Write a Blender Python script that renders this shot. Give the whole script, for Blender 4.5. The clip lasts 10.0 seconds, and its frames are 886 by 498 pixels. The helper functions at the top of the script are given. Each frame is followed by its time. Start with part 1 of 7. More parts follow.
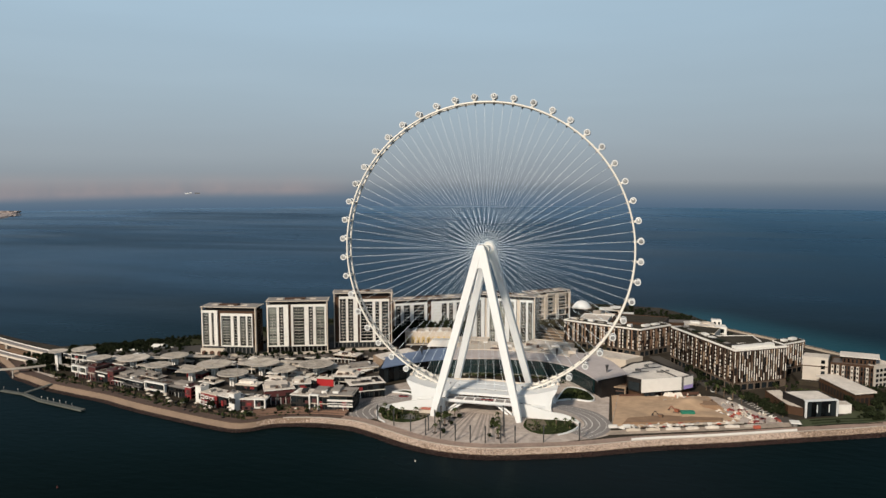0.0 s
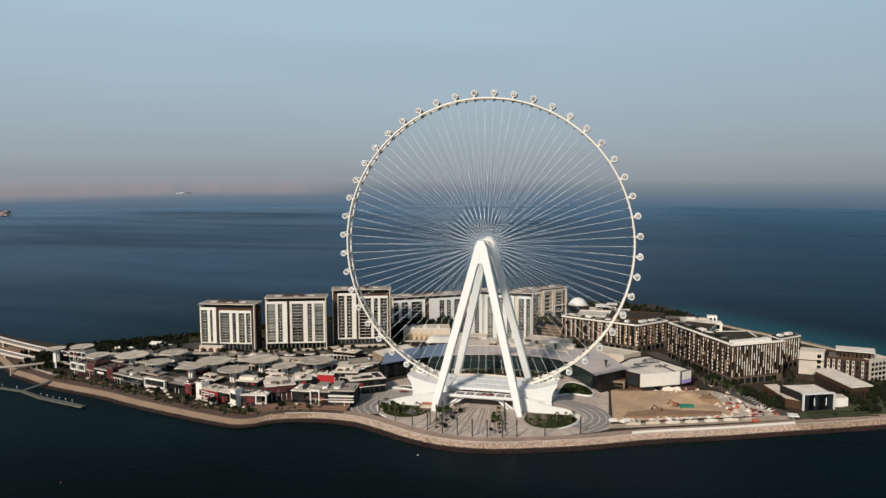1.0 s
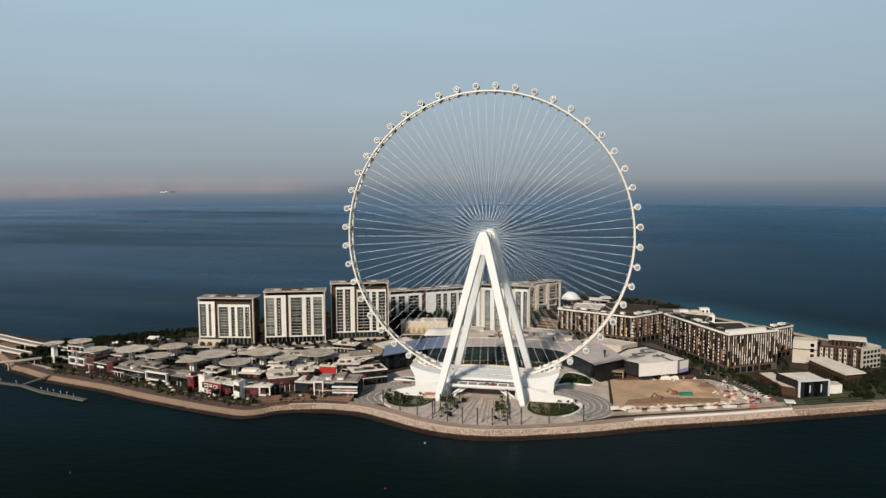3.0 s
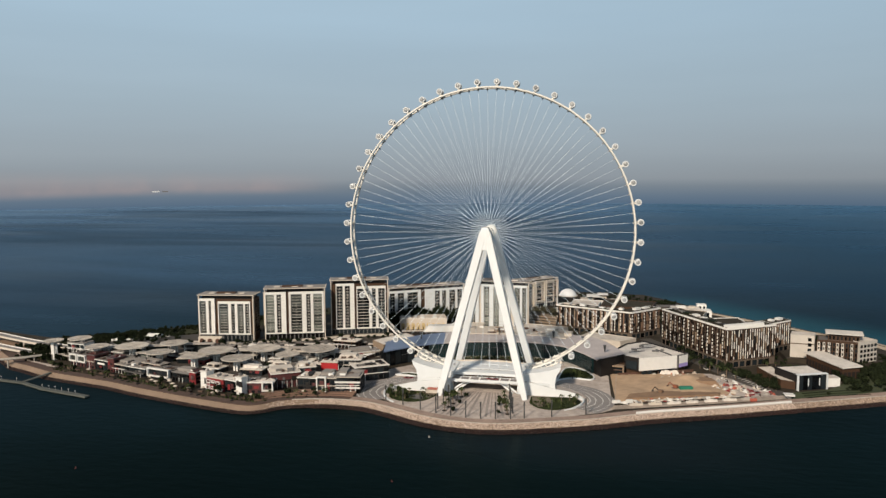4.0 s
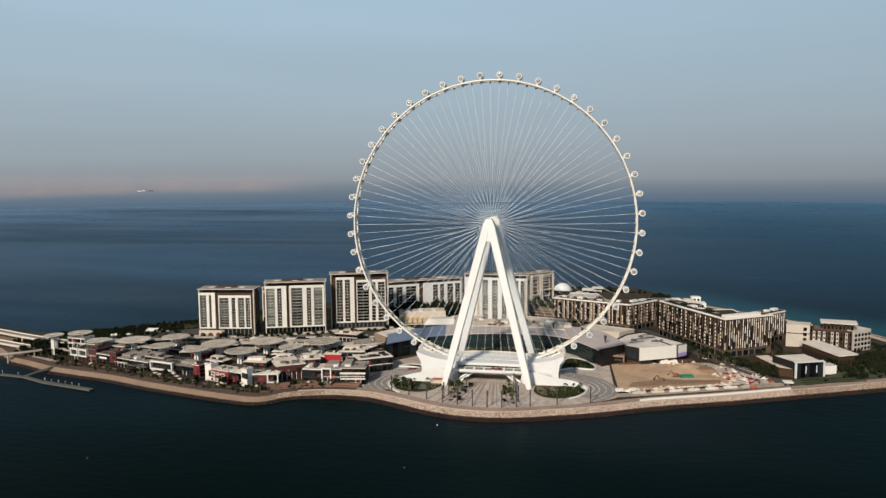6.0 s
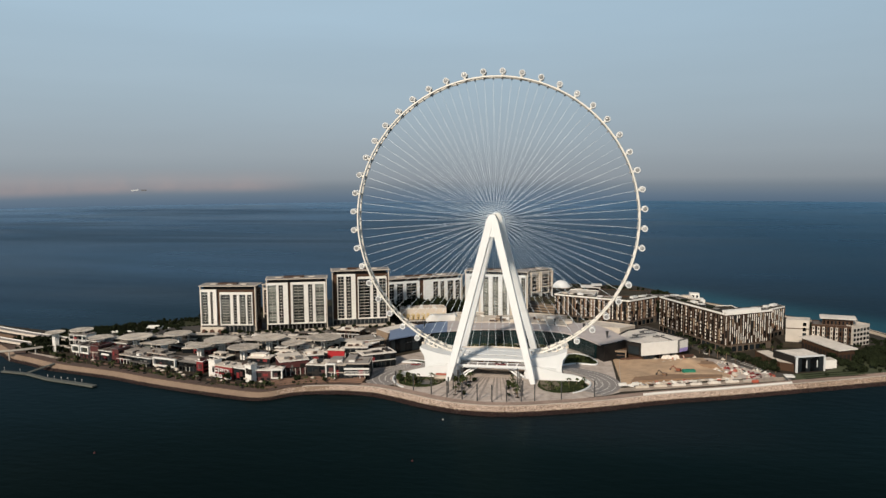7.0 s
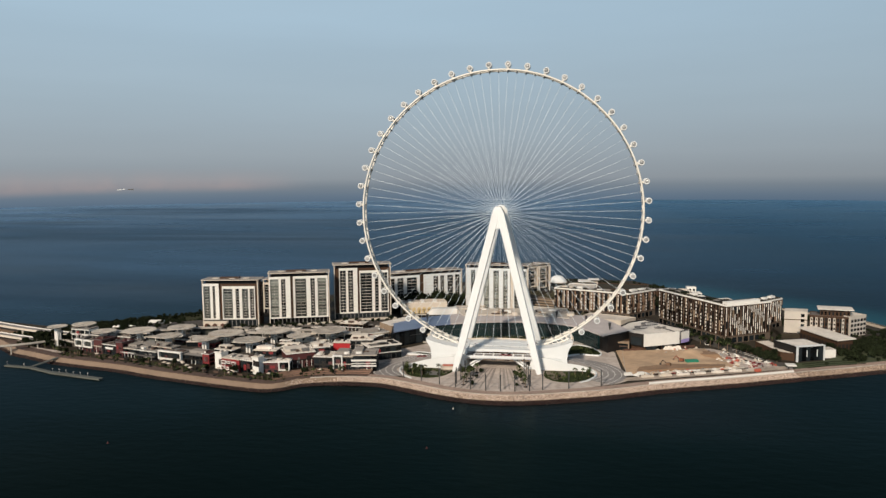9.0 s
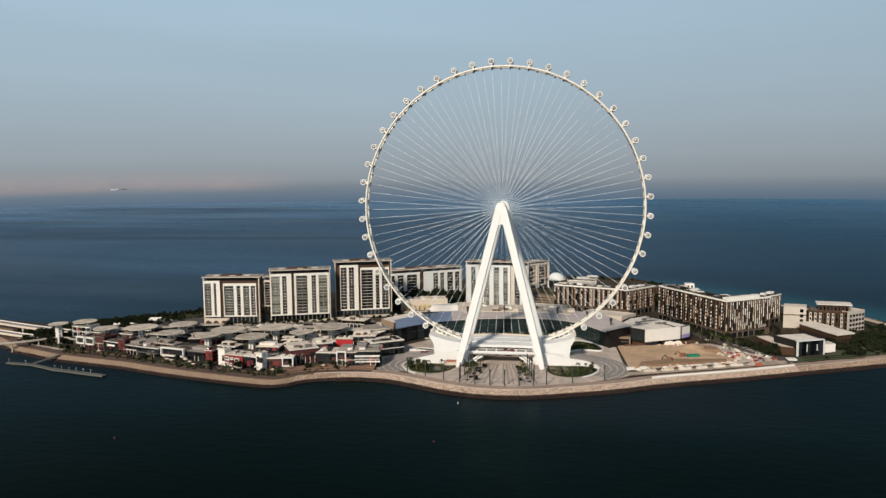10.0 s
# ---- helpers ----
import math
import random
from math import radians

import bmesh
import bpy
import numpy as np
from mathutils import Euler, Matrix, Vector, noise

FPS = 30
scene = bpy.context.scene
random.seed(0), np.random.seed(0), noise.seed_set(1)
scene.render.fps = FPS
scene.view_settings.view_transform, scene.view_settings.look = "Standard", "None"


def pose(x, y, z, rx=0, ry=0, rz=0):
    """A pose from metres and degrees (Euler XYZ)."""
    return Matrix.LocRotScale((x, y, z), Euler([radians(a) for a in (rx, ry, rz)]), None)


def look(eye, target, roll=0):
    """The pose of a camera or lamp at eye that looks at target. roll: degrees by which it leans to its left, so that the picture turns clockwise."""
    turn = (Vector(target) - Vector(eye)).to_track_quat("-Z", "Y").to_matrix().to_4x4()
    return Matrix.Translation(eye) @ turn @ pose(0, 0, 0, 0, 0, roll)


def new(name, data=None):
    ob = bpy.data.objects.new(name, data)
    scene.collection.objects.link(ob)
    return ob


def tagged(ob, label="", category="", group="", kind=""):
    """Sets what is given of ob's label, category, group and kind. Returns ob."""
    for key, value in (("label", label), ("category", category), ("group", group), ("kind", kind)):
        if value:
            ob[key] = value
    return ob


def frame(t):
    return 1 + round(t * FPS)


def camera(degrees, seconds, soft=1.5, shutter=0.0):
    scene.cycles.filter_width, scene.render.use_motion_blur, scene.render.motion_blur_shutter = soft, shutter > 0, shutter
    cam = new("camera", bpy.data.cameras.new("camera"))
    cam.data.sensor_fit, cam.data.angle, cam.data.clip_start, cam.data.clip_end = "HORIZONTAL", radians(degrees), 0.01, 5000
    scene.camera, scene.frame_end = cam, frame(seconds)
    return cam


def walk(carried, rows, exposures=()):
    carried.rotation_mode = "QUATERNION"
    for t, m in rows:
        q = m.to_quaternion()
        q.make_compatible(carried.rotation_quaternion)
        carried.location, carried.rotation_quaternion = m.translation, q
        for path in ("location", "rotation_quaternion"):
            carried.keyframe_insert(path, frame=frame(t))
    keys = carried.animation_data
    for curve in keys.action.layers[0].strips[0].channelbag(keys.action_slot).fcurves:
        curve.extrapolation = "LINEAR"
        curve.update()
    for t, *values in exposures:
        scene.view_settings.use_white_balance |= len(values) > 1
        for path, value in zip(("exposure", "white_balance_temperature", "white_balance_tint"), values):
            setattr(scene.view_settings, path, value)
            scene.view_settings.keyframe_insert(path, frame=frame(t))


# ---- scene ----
cam = camera(62.40, 10.0, soft=1.45)
PATH = [
    (0, (108.71, -575.57, 188.52), (84.60, -479.00, 178.87), -0.08),
    (0.5, (105.76, -577.80, 187.05), (82.22, -481.10, 177.38), -0.11),
    (1, (102.43, -579.96, 185.44), (79.44, -483.12, 175.77), -0.13),
    (1.5, (99.24, -582.13, 183.85), (76.81, -485.16, 174.17), -0.15),
    (2, (95.89, -584.50, 182.43), (74.02, -487.40, 172.73), -0.18),
    (2.5, (92.45, -586.90, 181.02), (71.13, -489.68, 171.30), -0.20),
    (4, (81.92, -593.68, 176.56), (62.19, -496.14, 166.78), -0.29),
    (4.5, (78.48, -595.97, 174.98), (59.26, -498.32, 165.17), -0.32),
    (5, (75.29, -598.15, 173.42), (56.57, -500.41, 163.59), -0.36),
    (5.5, (71.83, -600.24, 172.14), (53.61, -502.40, 162.30), -0.40),
    (7, (60.04, -605.85, 167.70), (43.23, -507.77, 157.80), -0.44),
    (7.5, (56.20, -607.76, 166.43), (39.85, -509.60, 156.52), -0.45),
    (8, (52.29, -609.67, 164.88), (36.41, -511.44, 154.96), -0.45),
    (8.5, (48.44, -611.46, 163.29), (33.01, -513.16, 153.38), -0.46),
    (9, (44.69, -613.14, 161.72), (29.72, -514.76, 151.80), -0.48),
    (9.5, (40.80, -615.06, 160.23), (26.29, -516.62, 150.30), -0.51),
    (10, (36.99, -616.59, 158.64), (22.95, -518.08, 148.71), -0.55),
]
walk(cam, [(t, look(eye, target, roll)) for t, eye, target, roll in PATH])

# ---- light ----
SUN_AZ, SUN_EL = 197.0, 31.0     # compass bearing from +y, and height, degrees
wd = bpy.data.worlds.new("world")
scene.world = wd
wd.use_nodes = True
nt = wd.node_tree
nt.nodes.clear()
n_out = nt.nodes.new("ShaderNodeOutputWorld")
n_bg = nt.nodes.new("ShaderNodeBackground")
n_sky = nt.nodes.new("ShaderNodeTexSky")
n_sky.sky_type = "NISHITA"
n_sky.sun_disc = False
n_sky.sun_elevation = radians(SUN_EL)
n_sky.sun_rotation = radians(SUN_AZ)
n_sky.dust_density = 3.0
n_tc = nt.nodes.new("ShaderNodeTexCoord")
n_sep = nt.nodes.new("ShaderNodeSeparateXYZ")
n_map = nt.nodes.new("ShaderNodeMapRange")
n_map.inputs["From Min"].default_value = -0.06
n_map.inputs["From Max"].default_value = 0.34
n_ramp = nt.nodes.new("ShaderNodeValToRGB")


def srgb(r, g, b):
    return tuple(((v / 255 + 0.055) / 1.055) ** 2.4 if v > 10 else v / 255 / 12.92 for v in (r, g, b)) + (1.0,)


# hazy air, from the sea's far edge upwards
HAZE = [(-0.06, (78, 100, 123)), (-0.036, (88, 109, 130)), (-0.026, (102, 119, 136)), (-0.013, (122, 133, 143)), (-0.003, (142, 150, 157)),
        (0.03, (153, 164, 172)), (0.10, (161, 179, 191)), (0.2, (166, 190, 207)), (0.34, (168, 194, 212))]
el = n_ramp.color_ramp.elements
while len(el) < len(HAZE):
    el.new(0.5)
for e, (z, c) in zip(el, HAZE):
    e.position = (z + 0.06) / 0.40
    e.color = srgb(*c)
n_up = nt.nodes.new("ShaderNodeMapRange")
n_up.inputs["From Min"].default_value = 0.3
n_up.inputs["From Max"].default_value = 0.75
n_mul = nt.nodes.new("ShaderNodeMix")
n_mul.data_type = "RGBA"
n_mul.blend_type = "MULTIPLY"
n_mul.inputs[0].default_value = 1.0
n_mul.inputs[7].default_value = (0.045, 0.045, 0.045, 1)
n_mix = nt.nodes.new("ShaderNodeMix")
n_mix.data_type = "RGBA"
lk = nt.links.new
lk(n_tc.outputs["Generated"], n_sep.inputs[0])
lk(n_sep.outputs["Z"], n_map.inputs["Value"])
lk(n_sep.outputs["Z"], n_up.inputs["Value"])
lk(n_map.outputs[0], n_ramp.inputs[0])
lk(n_sky.outputs[0], n_mul.inputs[6])
lk(n_up.outputs[0], n_mix.inputs[0])
n_az = nt.nodes.new("ShaderNodeMapRange")
for k_, v_ in zip(("From Min", "From Max", "To Min", "To Max"), (-0.1, 0.6, 1.0, 0.92)):
    n_az.inputs[k_].default_value = v_
n_sc = nt.nodes.new("ShaderNodeVectorMath")
n_sc.operation = "SCALE"
lk(n_sep.outputs["X"], n_az.inputs["Value"])
n_st = nt.nodes.new("ShaderNodeTexNoise")       # thin streaks of haze
n_st.inputs["Scale"].default_value = 1.6
n_st.inputs["Detail"].default_value = 5
n_sm = nt.nodes.new("ShaderNodeMapping")
n_sm.inputs["Scale"].default_value = (1.0, 1.0, 9.0)
n_sm.inputs["Rotation"].default_value = (0, 0.12, 0)
lk(n_tc.outputs["Generated"], n_sm.inputs[0])
lk(n_sm.outputs[0], n_st.inputs["Vector"])
n_sr = nt.nodes.new("ShaderNodeMapRange")
for k_, v_ in zip(("From Min", "From Max", "To Min", "To Max"), (0.3, 0.7, 0.965, 1.035)):
    n_sr.inputs[k_].default_value = v_
lk(n_st.outputs["Fac"], n_sr.inputs["Value"])
n_s2 = nt.nodes.new("ShaderNodeVectorMath")
n_s2.operation = "SCALE"
lk(n_ramp.outputs[0], n_s2.inputs[0])
lk(n_sr.outputs[0], n_s2.inputs["Scale"])
lk(n_s2.outputs[0], n_sc.inputs[0])
lk(n_az.outputs[0], n_sc.inputs["Scale"])
lk(n_sc.outputs[0], n_mix.inputs[6])
lk(n_mul.outputs[2], n_mix.inputs[7])
lk(n_mix.outputs[2], n_bg.inputs[0])
n_bg.inputs[1].default_value = 1.0
lk(n_bg.outputs[0], n_out.inputs[0])

sun_data = bpy.data.lights.new("sun", "SUN")
sun_data.energy = 4.8
sun_data.angle = radians(6.0)      # hazy air softens its shadows
sun_data.color = (1.0, 0.865, 0.71)
sun = new("sun", sun_data)
a, e = radians(SUN_AZ), radians(SUN_EL)
sun.matrix_world = look((math.sin(a) * math.cos(e) * 900, math.cos(a) * math.cos(e) * 900, math.sin(e) * 900), (0, 0, 0))


# ---- materials ----
def material(name, color, rough=0.7, metal=0.0, vary=0.25, grain=0.5, wide=0.03, bump=0.0, spec=0.5, island=0.0, obj=0.0):
    """A surface with grain and broad stains; island and obj vary pieces of one mesh or objects on one mesh."""
    m = bpy.data.materials.new(name)
    m.use_nodes = True
    t = m.node_tree
    b = t.nodes["Principled BSDF"]
    b.inputs["Roughness"].default_value = rough
    b.inputs["Metallic"].default_value = metal
    b.inputs["Specular IOR Level"].default_value = spec
    co = t.nodes.new("ShaderNodeTexCoord")
    geo = t.nodes.new("ShaderNodeNewGeometry")
    n1 = t.nodes.new("ShaderNodeTexNoise")
    n1.inputs["Scale"].default_value = grain
    n1.inputs["Detail"].default_value = 6
    n2 = t.nodes.new("ShaderNodeTexNoise")
    n2.inputs["Scale"].default_value = wide
    n2.inputs["Detail"].default_value = 3
    t.links.new(geo.outputs["Position"], n1.inputs["Vector"])
    t.links.new(geo.outputs["Position"], n2.inputs["Vector"])
    add = t.nodes.new("ShaderNodeMath")
    add.operation = "ADD"
    t.links.new(n1.outputs["Fac"], add.inputs[0])
    t.links.new(n2.outputs["Fac"], add.inputs[1])
    last = add
    if island or obj:
        r = geo.outputs["Random Per Island"]
        if obj:
            r = t.nodes.new("ShaderNodeObjectInfo").outputs["Random"]
        ma = t.nodes.new("ShaderNodeMath")
        ma.operation = "MULTIPLY_ADD"
        ma.inputs[1].default_value = (island or obj) * 2 / max(vary, 0.01)
        t.links.new(r, ma.inputs[0])
        t.links.new(add.outputs[0], ma.inputs[2])
        sb = t.nodes.new("ShaderNodeMath")
        sb.operation = "SUBTRACT"
        sb.inputs[1].default_value = (island or obj) / max(vary, 0.01)
        t.links.new(ma.outputs[0], sb.inputs[0])
        last = sb
    mr = t.nodes.new("ShaderNodeMapRange")
    mr.clamp = False
    mr.inputs["From Min"].default_value = 0.5
    mr.inputs["From Max"].default_value = 1.5
    mr.inputs["To Min"].default_value = 1 - vary
    mr.inputs["To Max"].default_value = 1 + vary
    t.links.new(last.outputs[0], mr.inputs["Value"])
    mx = t.nodes.new("ShaderNodeVectorMath")
    mx.operation = "SCALE"
    mx.inputs[0].default_value = color
    t.links.new(mr.outputs[0], mx.inputs["Scale"])
    cl = t.nodes.new("ShaderNodeVectorMath")
    cl.operation = "MAXIMUM"
    cl.inputs[1].default_value = tuple(v * 0.25 for v in color)
    t.links.new(mx.outputs[0], cl.inputs[0])
    t.links.new(cl.outputs[0], b.inputs["Base Color"])
    if bump:
        bp = t.nodes.new("ShaderNodeBump")
        bp.inputs["Strength"].default_value = min(1.0, bump)
        bp.inputs["Distance"].default_value = 0.3
        t.links.new(n1.outputs["Fac"], bp.inputs["Height"])
        t.links.new(bp.outputs[0], b.inputs["Normal"])
    return m


WHITE = material("white_paint", (0.605, 0.622, 0.625), 0.55, vary=0.06, grain=0.15)
CABLE = material("cable_steel", (0.60, 0.68, 0.74), 0.45, vary=0.1)
RIMST = material("rim_paint", (0.68, 0.655, 0.595), 0.5, vary=0.08, grain=0.2)
CREAM = material("cream_render", (0.50, 0.44, 0.37), 0.8, vary=0.12, grain=0.3)
WALLW = material("white_render", (0.64, 0.625, 0.59), 0.75, vary=0.1, grain=0.3)
ROOF = material("pale_roof", (0.50, 0.45, 0.39), 0.85, vary=0.4, grain=0.35, wide=0.06)
ROOFD = material("grey_roof", (0.22, 0.20, 0.18), 0.85, vary=0.25, grain=0.35, wide=0.06)
ROOFB = material("blue_grey_roof", (0.125, 0.17, 0.265), 0.55, vary=0.15, grain=0.2, wide=0.04)
GLASS = material("dark_glass", (0.010, 0.013, 0.015), 0.12, vary=0.5, grain=0.2, obj=0.5, spec=0.14)
GLASSB = material("balcony_glass", (0.045, 0.049, 0.044), 0.2, vary=0.6, grain=0.9, obj=0.35)
GLASSP = material("pale_glass", (0.125, 0.135, 0.12), 0.15, vary=0.5, grain=0.9, obj=0.35)
TEAL = material("teal_glass", (0.010, 0.026, 0.028), 0.12, vary=0.3, grain=0.2)
BROWN = material("brown_cladding", (0.056, 0.030, 0.017), 0.65, vary=0.3, grain=0.5, spec=0.2)
BRONZE = material("bronze_panel", (0.105, 0.064, 0.040), 0.55, vary=0.4, obj=0.6, spec=0.25)
DARK = material("dark_cladding", (0.014, 0.012, 0.011), 0.6, vary=0.3, grain=0.5, spec=0.25)
GREY = material("grey_cladding", (0.11, 0.105, 0.10), 0.7, vary=0.2)
MAROON = material("maroon_cladding", (0.062, 0.015, 0.014), 0.6, vary=0.3)
RED = material("red_cladding", (0.17, 0.013, 0.015), 0.55, vary=0.25)
PAVE = material("pale_paving", (0.39, 0.335, 0.295), 0.85, vary=0.42, grain=0.35, wide=0.09)
# shade between the buildings is mixed into this ground colour
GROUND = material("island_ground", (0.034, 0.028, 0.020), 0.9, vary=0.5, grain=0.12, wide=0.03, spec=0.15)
ROAD = material("asphalt", (0.195, 0.18, 0.172), 0.9, vary=0.2, grain=0.4)
BEACH = material("beach_sand", (0.42, 0.335, 0.245), 0.95, vary=0.2, grain=0.2)
LAWN = material("garden_lawn", (0.035, 0.045, 0.016), 0.95, vary=0.5, grain=0.3, wide=0.06)
SAND = material("sand", (0.38, 0.265, 0.17), 0.95, vary=0.34, grain=0.16, wide=0.055, bump=0.4)
DIRT = material("dark_sand", (0.20, 0.125, 0.075), 0.95, vary=0.3, grain=0.12, bump=0.4)
ROCK = material("pale_rock", (0.36, 0.285, 0.235), 0.9, vary=0.2, grain=0.4, island=0.25)
WET = material("wet_rock", (0.020, 0.010, 0.008), 0.6, vary=0.4, grain=0.4, island=0.35, spec=0.25)
GRASS = material("lawn", (0.022, 0.030, 0.010), 0.95, vary=0.4, grain=0.5, wide=0.05, spec=0.1)
LEAF = material("leaves", (0.0125, 0.0175, 0.0075), 0.8, vary=0.3, island=0.4, spec=0.1)
LEAFL = material("light_leaves", (0.036, 0.046, 0.017), 0.8, vary=0.3, island=0.4, spec=0.1)
BARK = material("bark", (0.13, 0.09, 0.06), 0.95, vary=0.3)
STEEL = material("grey_steel", (0.25, 0.25, 0.25), 0.5, 0.3, vary=0.15)
DARKST = material("dark_steel", (0.03, 0.03, 0.03), 0.5, vary=0.2)
LILROOF = material("lilac_grey_roof", (0.42, 0.375, 0.36), 0.7, vary=0.2, grain=0.3, wide=0.06)
ROOFW = material("white_roof", (0.58, 0.535, 0.48), 0.85, vary=0.28, grain=0.4, wide=0.08)
PONTOON = material("weathered_decking", (0.075, 0.08, 0.07), 0.85, vary=0.3, grain=0.4)
ROOFK = material("brown_roof", (0.115, 0.10, 0.088), 0.85, vary=0.35, grain=0.4, wide=0.08)
SCRUB = material("dry_scrub", (0.055, 0.05, 0.026), 0.9, vary=0.35, island=0.4)
CONC = material("concrete", (0.36, 0.33, 0.29), 0.85, vary=0.2, grain=0.3)
WARM = material("lit_sandstone", (0.50, 0.38, 0.19), 0.8, vary=0.15)
GREENP = material("green_sheet", (0.01, 0.16, 0.10), 0.7, vary=0.2)
ORANGE = material("orange_plastic", (0.40, 0.10, 0.06), 0.6, vary=0.2)
LILAC = material("violet_screen", (0.32, 0.26, 0.55), 0.5, vary=0.2)
ROADW = material("road_paint", (0.72, 0.70, 0.66), 0.8, vary=0.15)
TERRA = material("brick_paving", (0.070, 0.043, 0.032), 0.9, vary=0.35, grain=0.3, wide=0.08)

# sea: dark deep water with wind ripple
SEA = bpy.data.materials.new("sea_water")
SEA.use_nodes = True
t = SEA.node_tree
t.nodes.remove(t.nodes["Principled BSDF"])
b = t.nodes.new("ShaderNodeBsdfDiffuse")
gl = t.nodes.new("ShaderNodeBsdfGlossy")
gl.inputs["Color"].default_value = (0.30, 0.455, 0.58, 1)
fr = t.nodes.new("ShaderNodeFresnel")
fr.inputs["IOR"].default_value = 1.085
ms = t.nodes.new("ShaderNodeMixShader")
t.links.new(fr.outputs[0], ms.inputs[0])
t.links.new(b.outputs[0], ms.inputs[1])
t.links.new(gl.outputs[0], ms.inputs[2])
t.links.new(ms.outputs[0], t.nodes["Material Output"].inputs[0])
geo = t.nodes.new("ShaderNodeNewGeometry")
mp = t.nodes.new("ShaderNodeMapping")
mp.inputs["Scale"].default_value = (0.5, 1.0, 1.0)
t.links.new(geo.outputs["Position"], mp.inputs[0])
w1 = t.nodes.new("ShaderNodeTexNoise")
w1.inputs["Scale"].default_value = 0.16
w1.inputs["Detail"].default_value = 7
w2 = t.nodes.new("ShaderNodeTexNoise")
w2.inputs["Scale"].default_value = 0.0028
w2.inputs["Detail"].default_value = 5
mp2 = t.nodes.new("ShaderNodeMapping")
mp2.inputs["Scale"].default_value = (0.6, 1.5, 1.0)
mp2.inputs["Rotation"].default_value = (0, 0, 0.12)
t.links.new(geo.outputs["Position"], mp2.inputs[0])
t.links.new(mp.outputs[0], w1.inputs["Vector"])
t.links.new(mp2.outputs[0], w2.inputs["Vector"])
bp = t.nodes.new("ShaderNodeBump")
bp.inputs["Strength"].default_value = 0.24
bp.inputs["Distance"].default_value = 1.0
t.links.new(w1.outputs["Fac"], bp.inputs["Height"])
for q in (b, gl, fr):
    t.links.new(bp.outputs[0], q.inputs["Normal"])
rp = t.nodes.new("ShaderNodeValToRGB")
rp.color_ramp.elements[0].position = 0.38
rp.color_ramp.elements[0].color = (0.0008, 0.0031, 0.0028, 1)
rp.color_ramp.elements[1].position = 0.66
rp.color_ramp.elements[1].color = (0.0014, 0.0050, 0.0050, 1)
t.links.new(w2.outputs["Fac"], rp.inputs[0])
# shallow turquoise water off the beach
sx = t.nodes.new("ShaderNodeVectorMath")
sx.operation = "DOT_PRODUCT"
sx.inputs[1].default_value = (0.73, 0.684, 0)
sy_ = t.nodes.new("ShaderNodeVectorMath")
sy_.operation = "DOT_PRODUCT"
sy_.inputs[1].default_value = (0.684, -0.73, 0)
f1 = t.nodes.new("ShaderNodeMapRange")
f1.interpolation_type = "SMOOTHSTEP"
for k_, v_ in zip(("From Min", "From Max", "To Min", "To Max"), (436, 556, 1, 0)):
    f1.inputs[k_].default_value = v_
f2 = t.nodes.new("ShaderNodeMapRange")
f2.interpolation_type = "SMOOTHSTEP"
for k_, v_ in zip(("From Min", "From Max", "To Min", "To Max"), (-330, -180, 0, 1)):
    f2.inputs[k_].default_value = v_
f3 = t.nodes.new("ShaderNodeMath")
f3.operation = "MULTIPLY"
f4 = t.nodes.new("ShaderNodeMath")
f4.operation = "GREATER_THAN"
f4.inputs[1].default_value = 405
f5 = t.nodes.new("ShaderNodeMath")
f5.operation = "MULTIPLY"
for nd in (sx, sy_):
    t.links.new(geo.outputs["Position"], nd.inputs[0])
t.links.new(sx.outputs["Value"], f1.inputs["Value"])
t.links.new(sy_.outputs["Value"], f2.inputs["Value"])
t.links.new(f1.outputs[0], f3.inputs[0])
t.links.new(f2.outputs[0], f3.inputs[1])
t.links.new(sx.outputs["Value"], f4.inputs[0])
t.links.new(f3.outputs[0], f5.inputs[0])
t.links.new(f4.outputs[0], f5.inputs[1])
mxc = t.nodes.new("ShaderNodeMix")
mxc.data_type = "RGBA"
mxc.inputs[7].default_value = (0.012, 0.060, 0.076, 1)
t.links.new(f5.outputs[0], mxc.inputs[0])
t.links.new(rp.outputs[0], mxc.inputs[6])
dsc = t.nodes.new("ShaderNodeVectorMath")
dsc.operation = "SCALE"
# pale reflection before the island, painted into the water's own colour
reflect_mix = t.nodes.new("ShaderNodeMix")
reflect_mix.data_type = "RGBA"
reflect_mix.inputs[7].default_value = (0.0080, 0.0092, 0.0112, 1)
t.links.new(mxc.outputs[2], reflect_mix.inputs[6])
t.links.new(reflect_mix.outputs[2], dsc.inputs[0])
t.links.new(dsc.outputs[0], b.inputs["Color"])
# wind lanes, rougher and calmer water painted as gloss streaks, strongest in the west
w3 = t.nodes.new("ShaderNodeTexNoise")
w3.inputs["Scale"].default_value = 0.0013
w3.inputs["Roughness"].default_value = 0.6
w3.inputs["Detail"].default_value = 6
w3.inputs["Distortion"].default_value = 0.8
mp3 = t.nodes.new("ShaderNodeMapping")
mp3.inputs["Scale"].default_value = (0.42, 1.5, 1.0)
mp3.inputs["Rotation"].default_value = (0, 0, -0.16)
t.links.new(geo.outputs["Position"], mp3.inputs[0])
t.links.new(mp3.outputs[0], w3.inputs["Vector"])
gx_ = t.nodes.new("ShaderNodeSeparateXYZ")
t.links.new(geo.outputs["Position"], gx_.inputs[0])


def ranged(node, socket, vals, smooth=True):
    nd = t.nodes.new("ShaderNodeMapRange")
    if smooth:
        nd.interpolation_type = "SMOOTHSTEP"
    for k_, v_ in zip(("From Min", "From Max", "To Min", "To Max"), vals):
        nd.inputs[k_].default_value = v_
    t.links.new(node.outputs[socket], nd.inputs["Value"])
    return nd


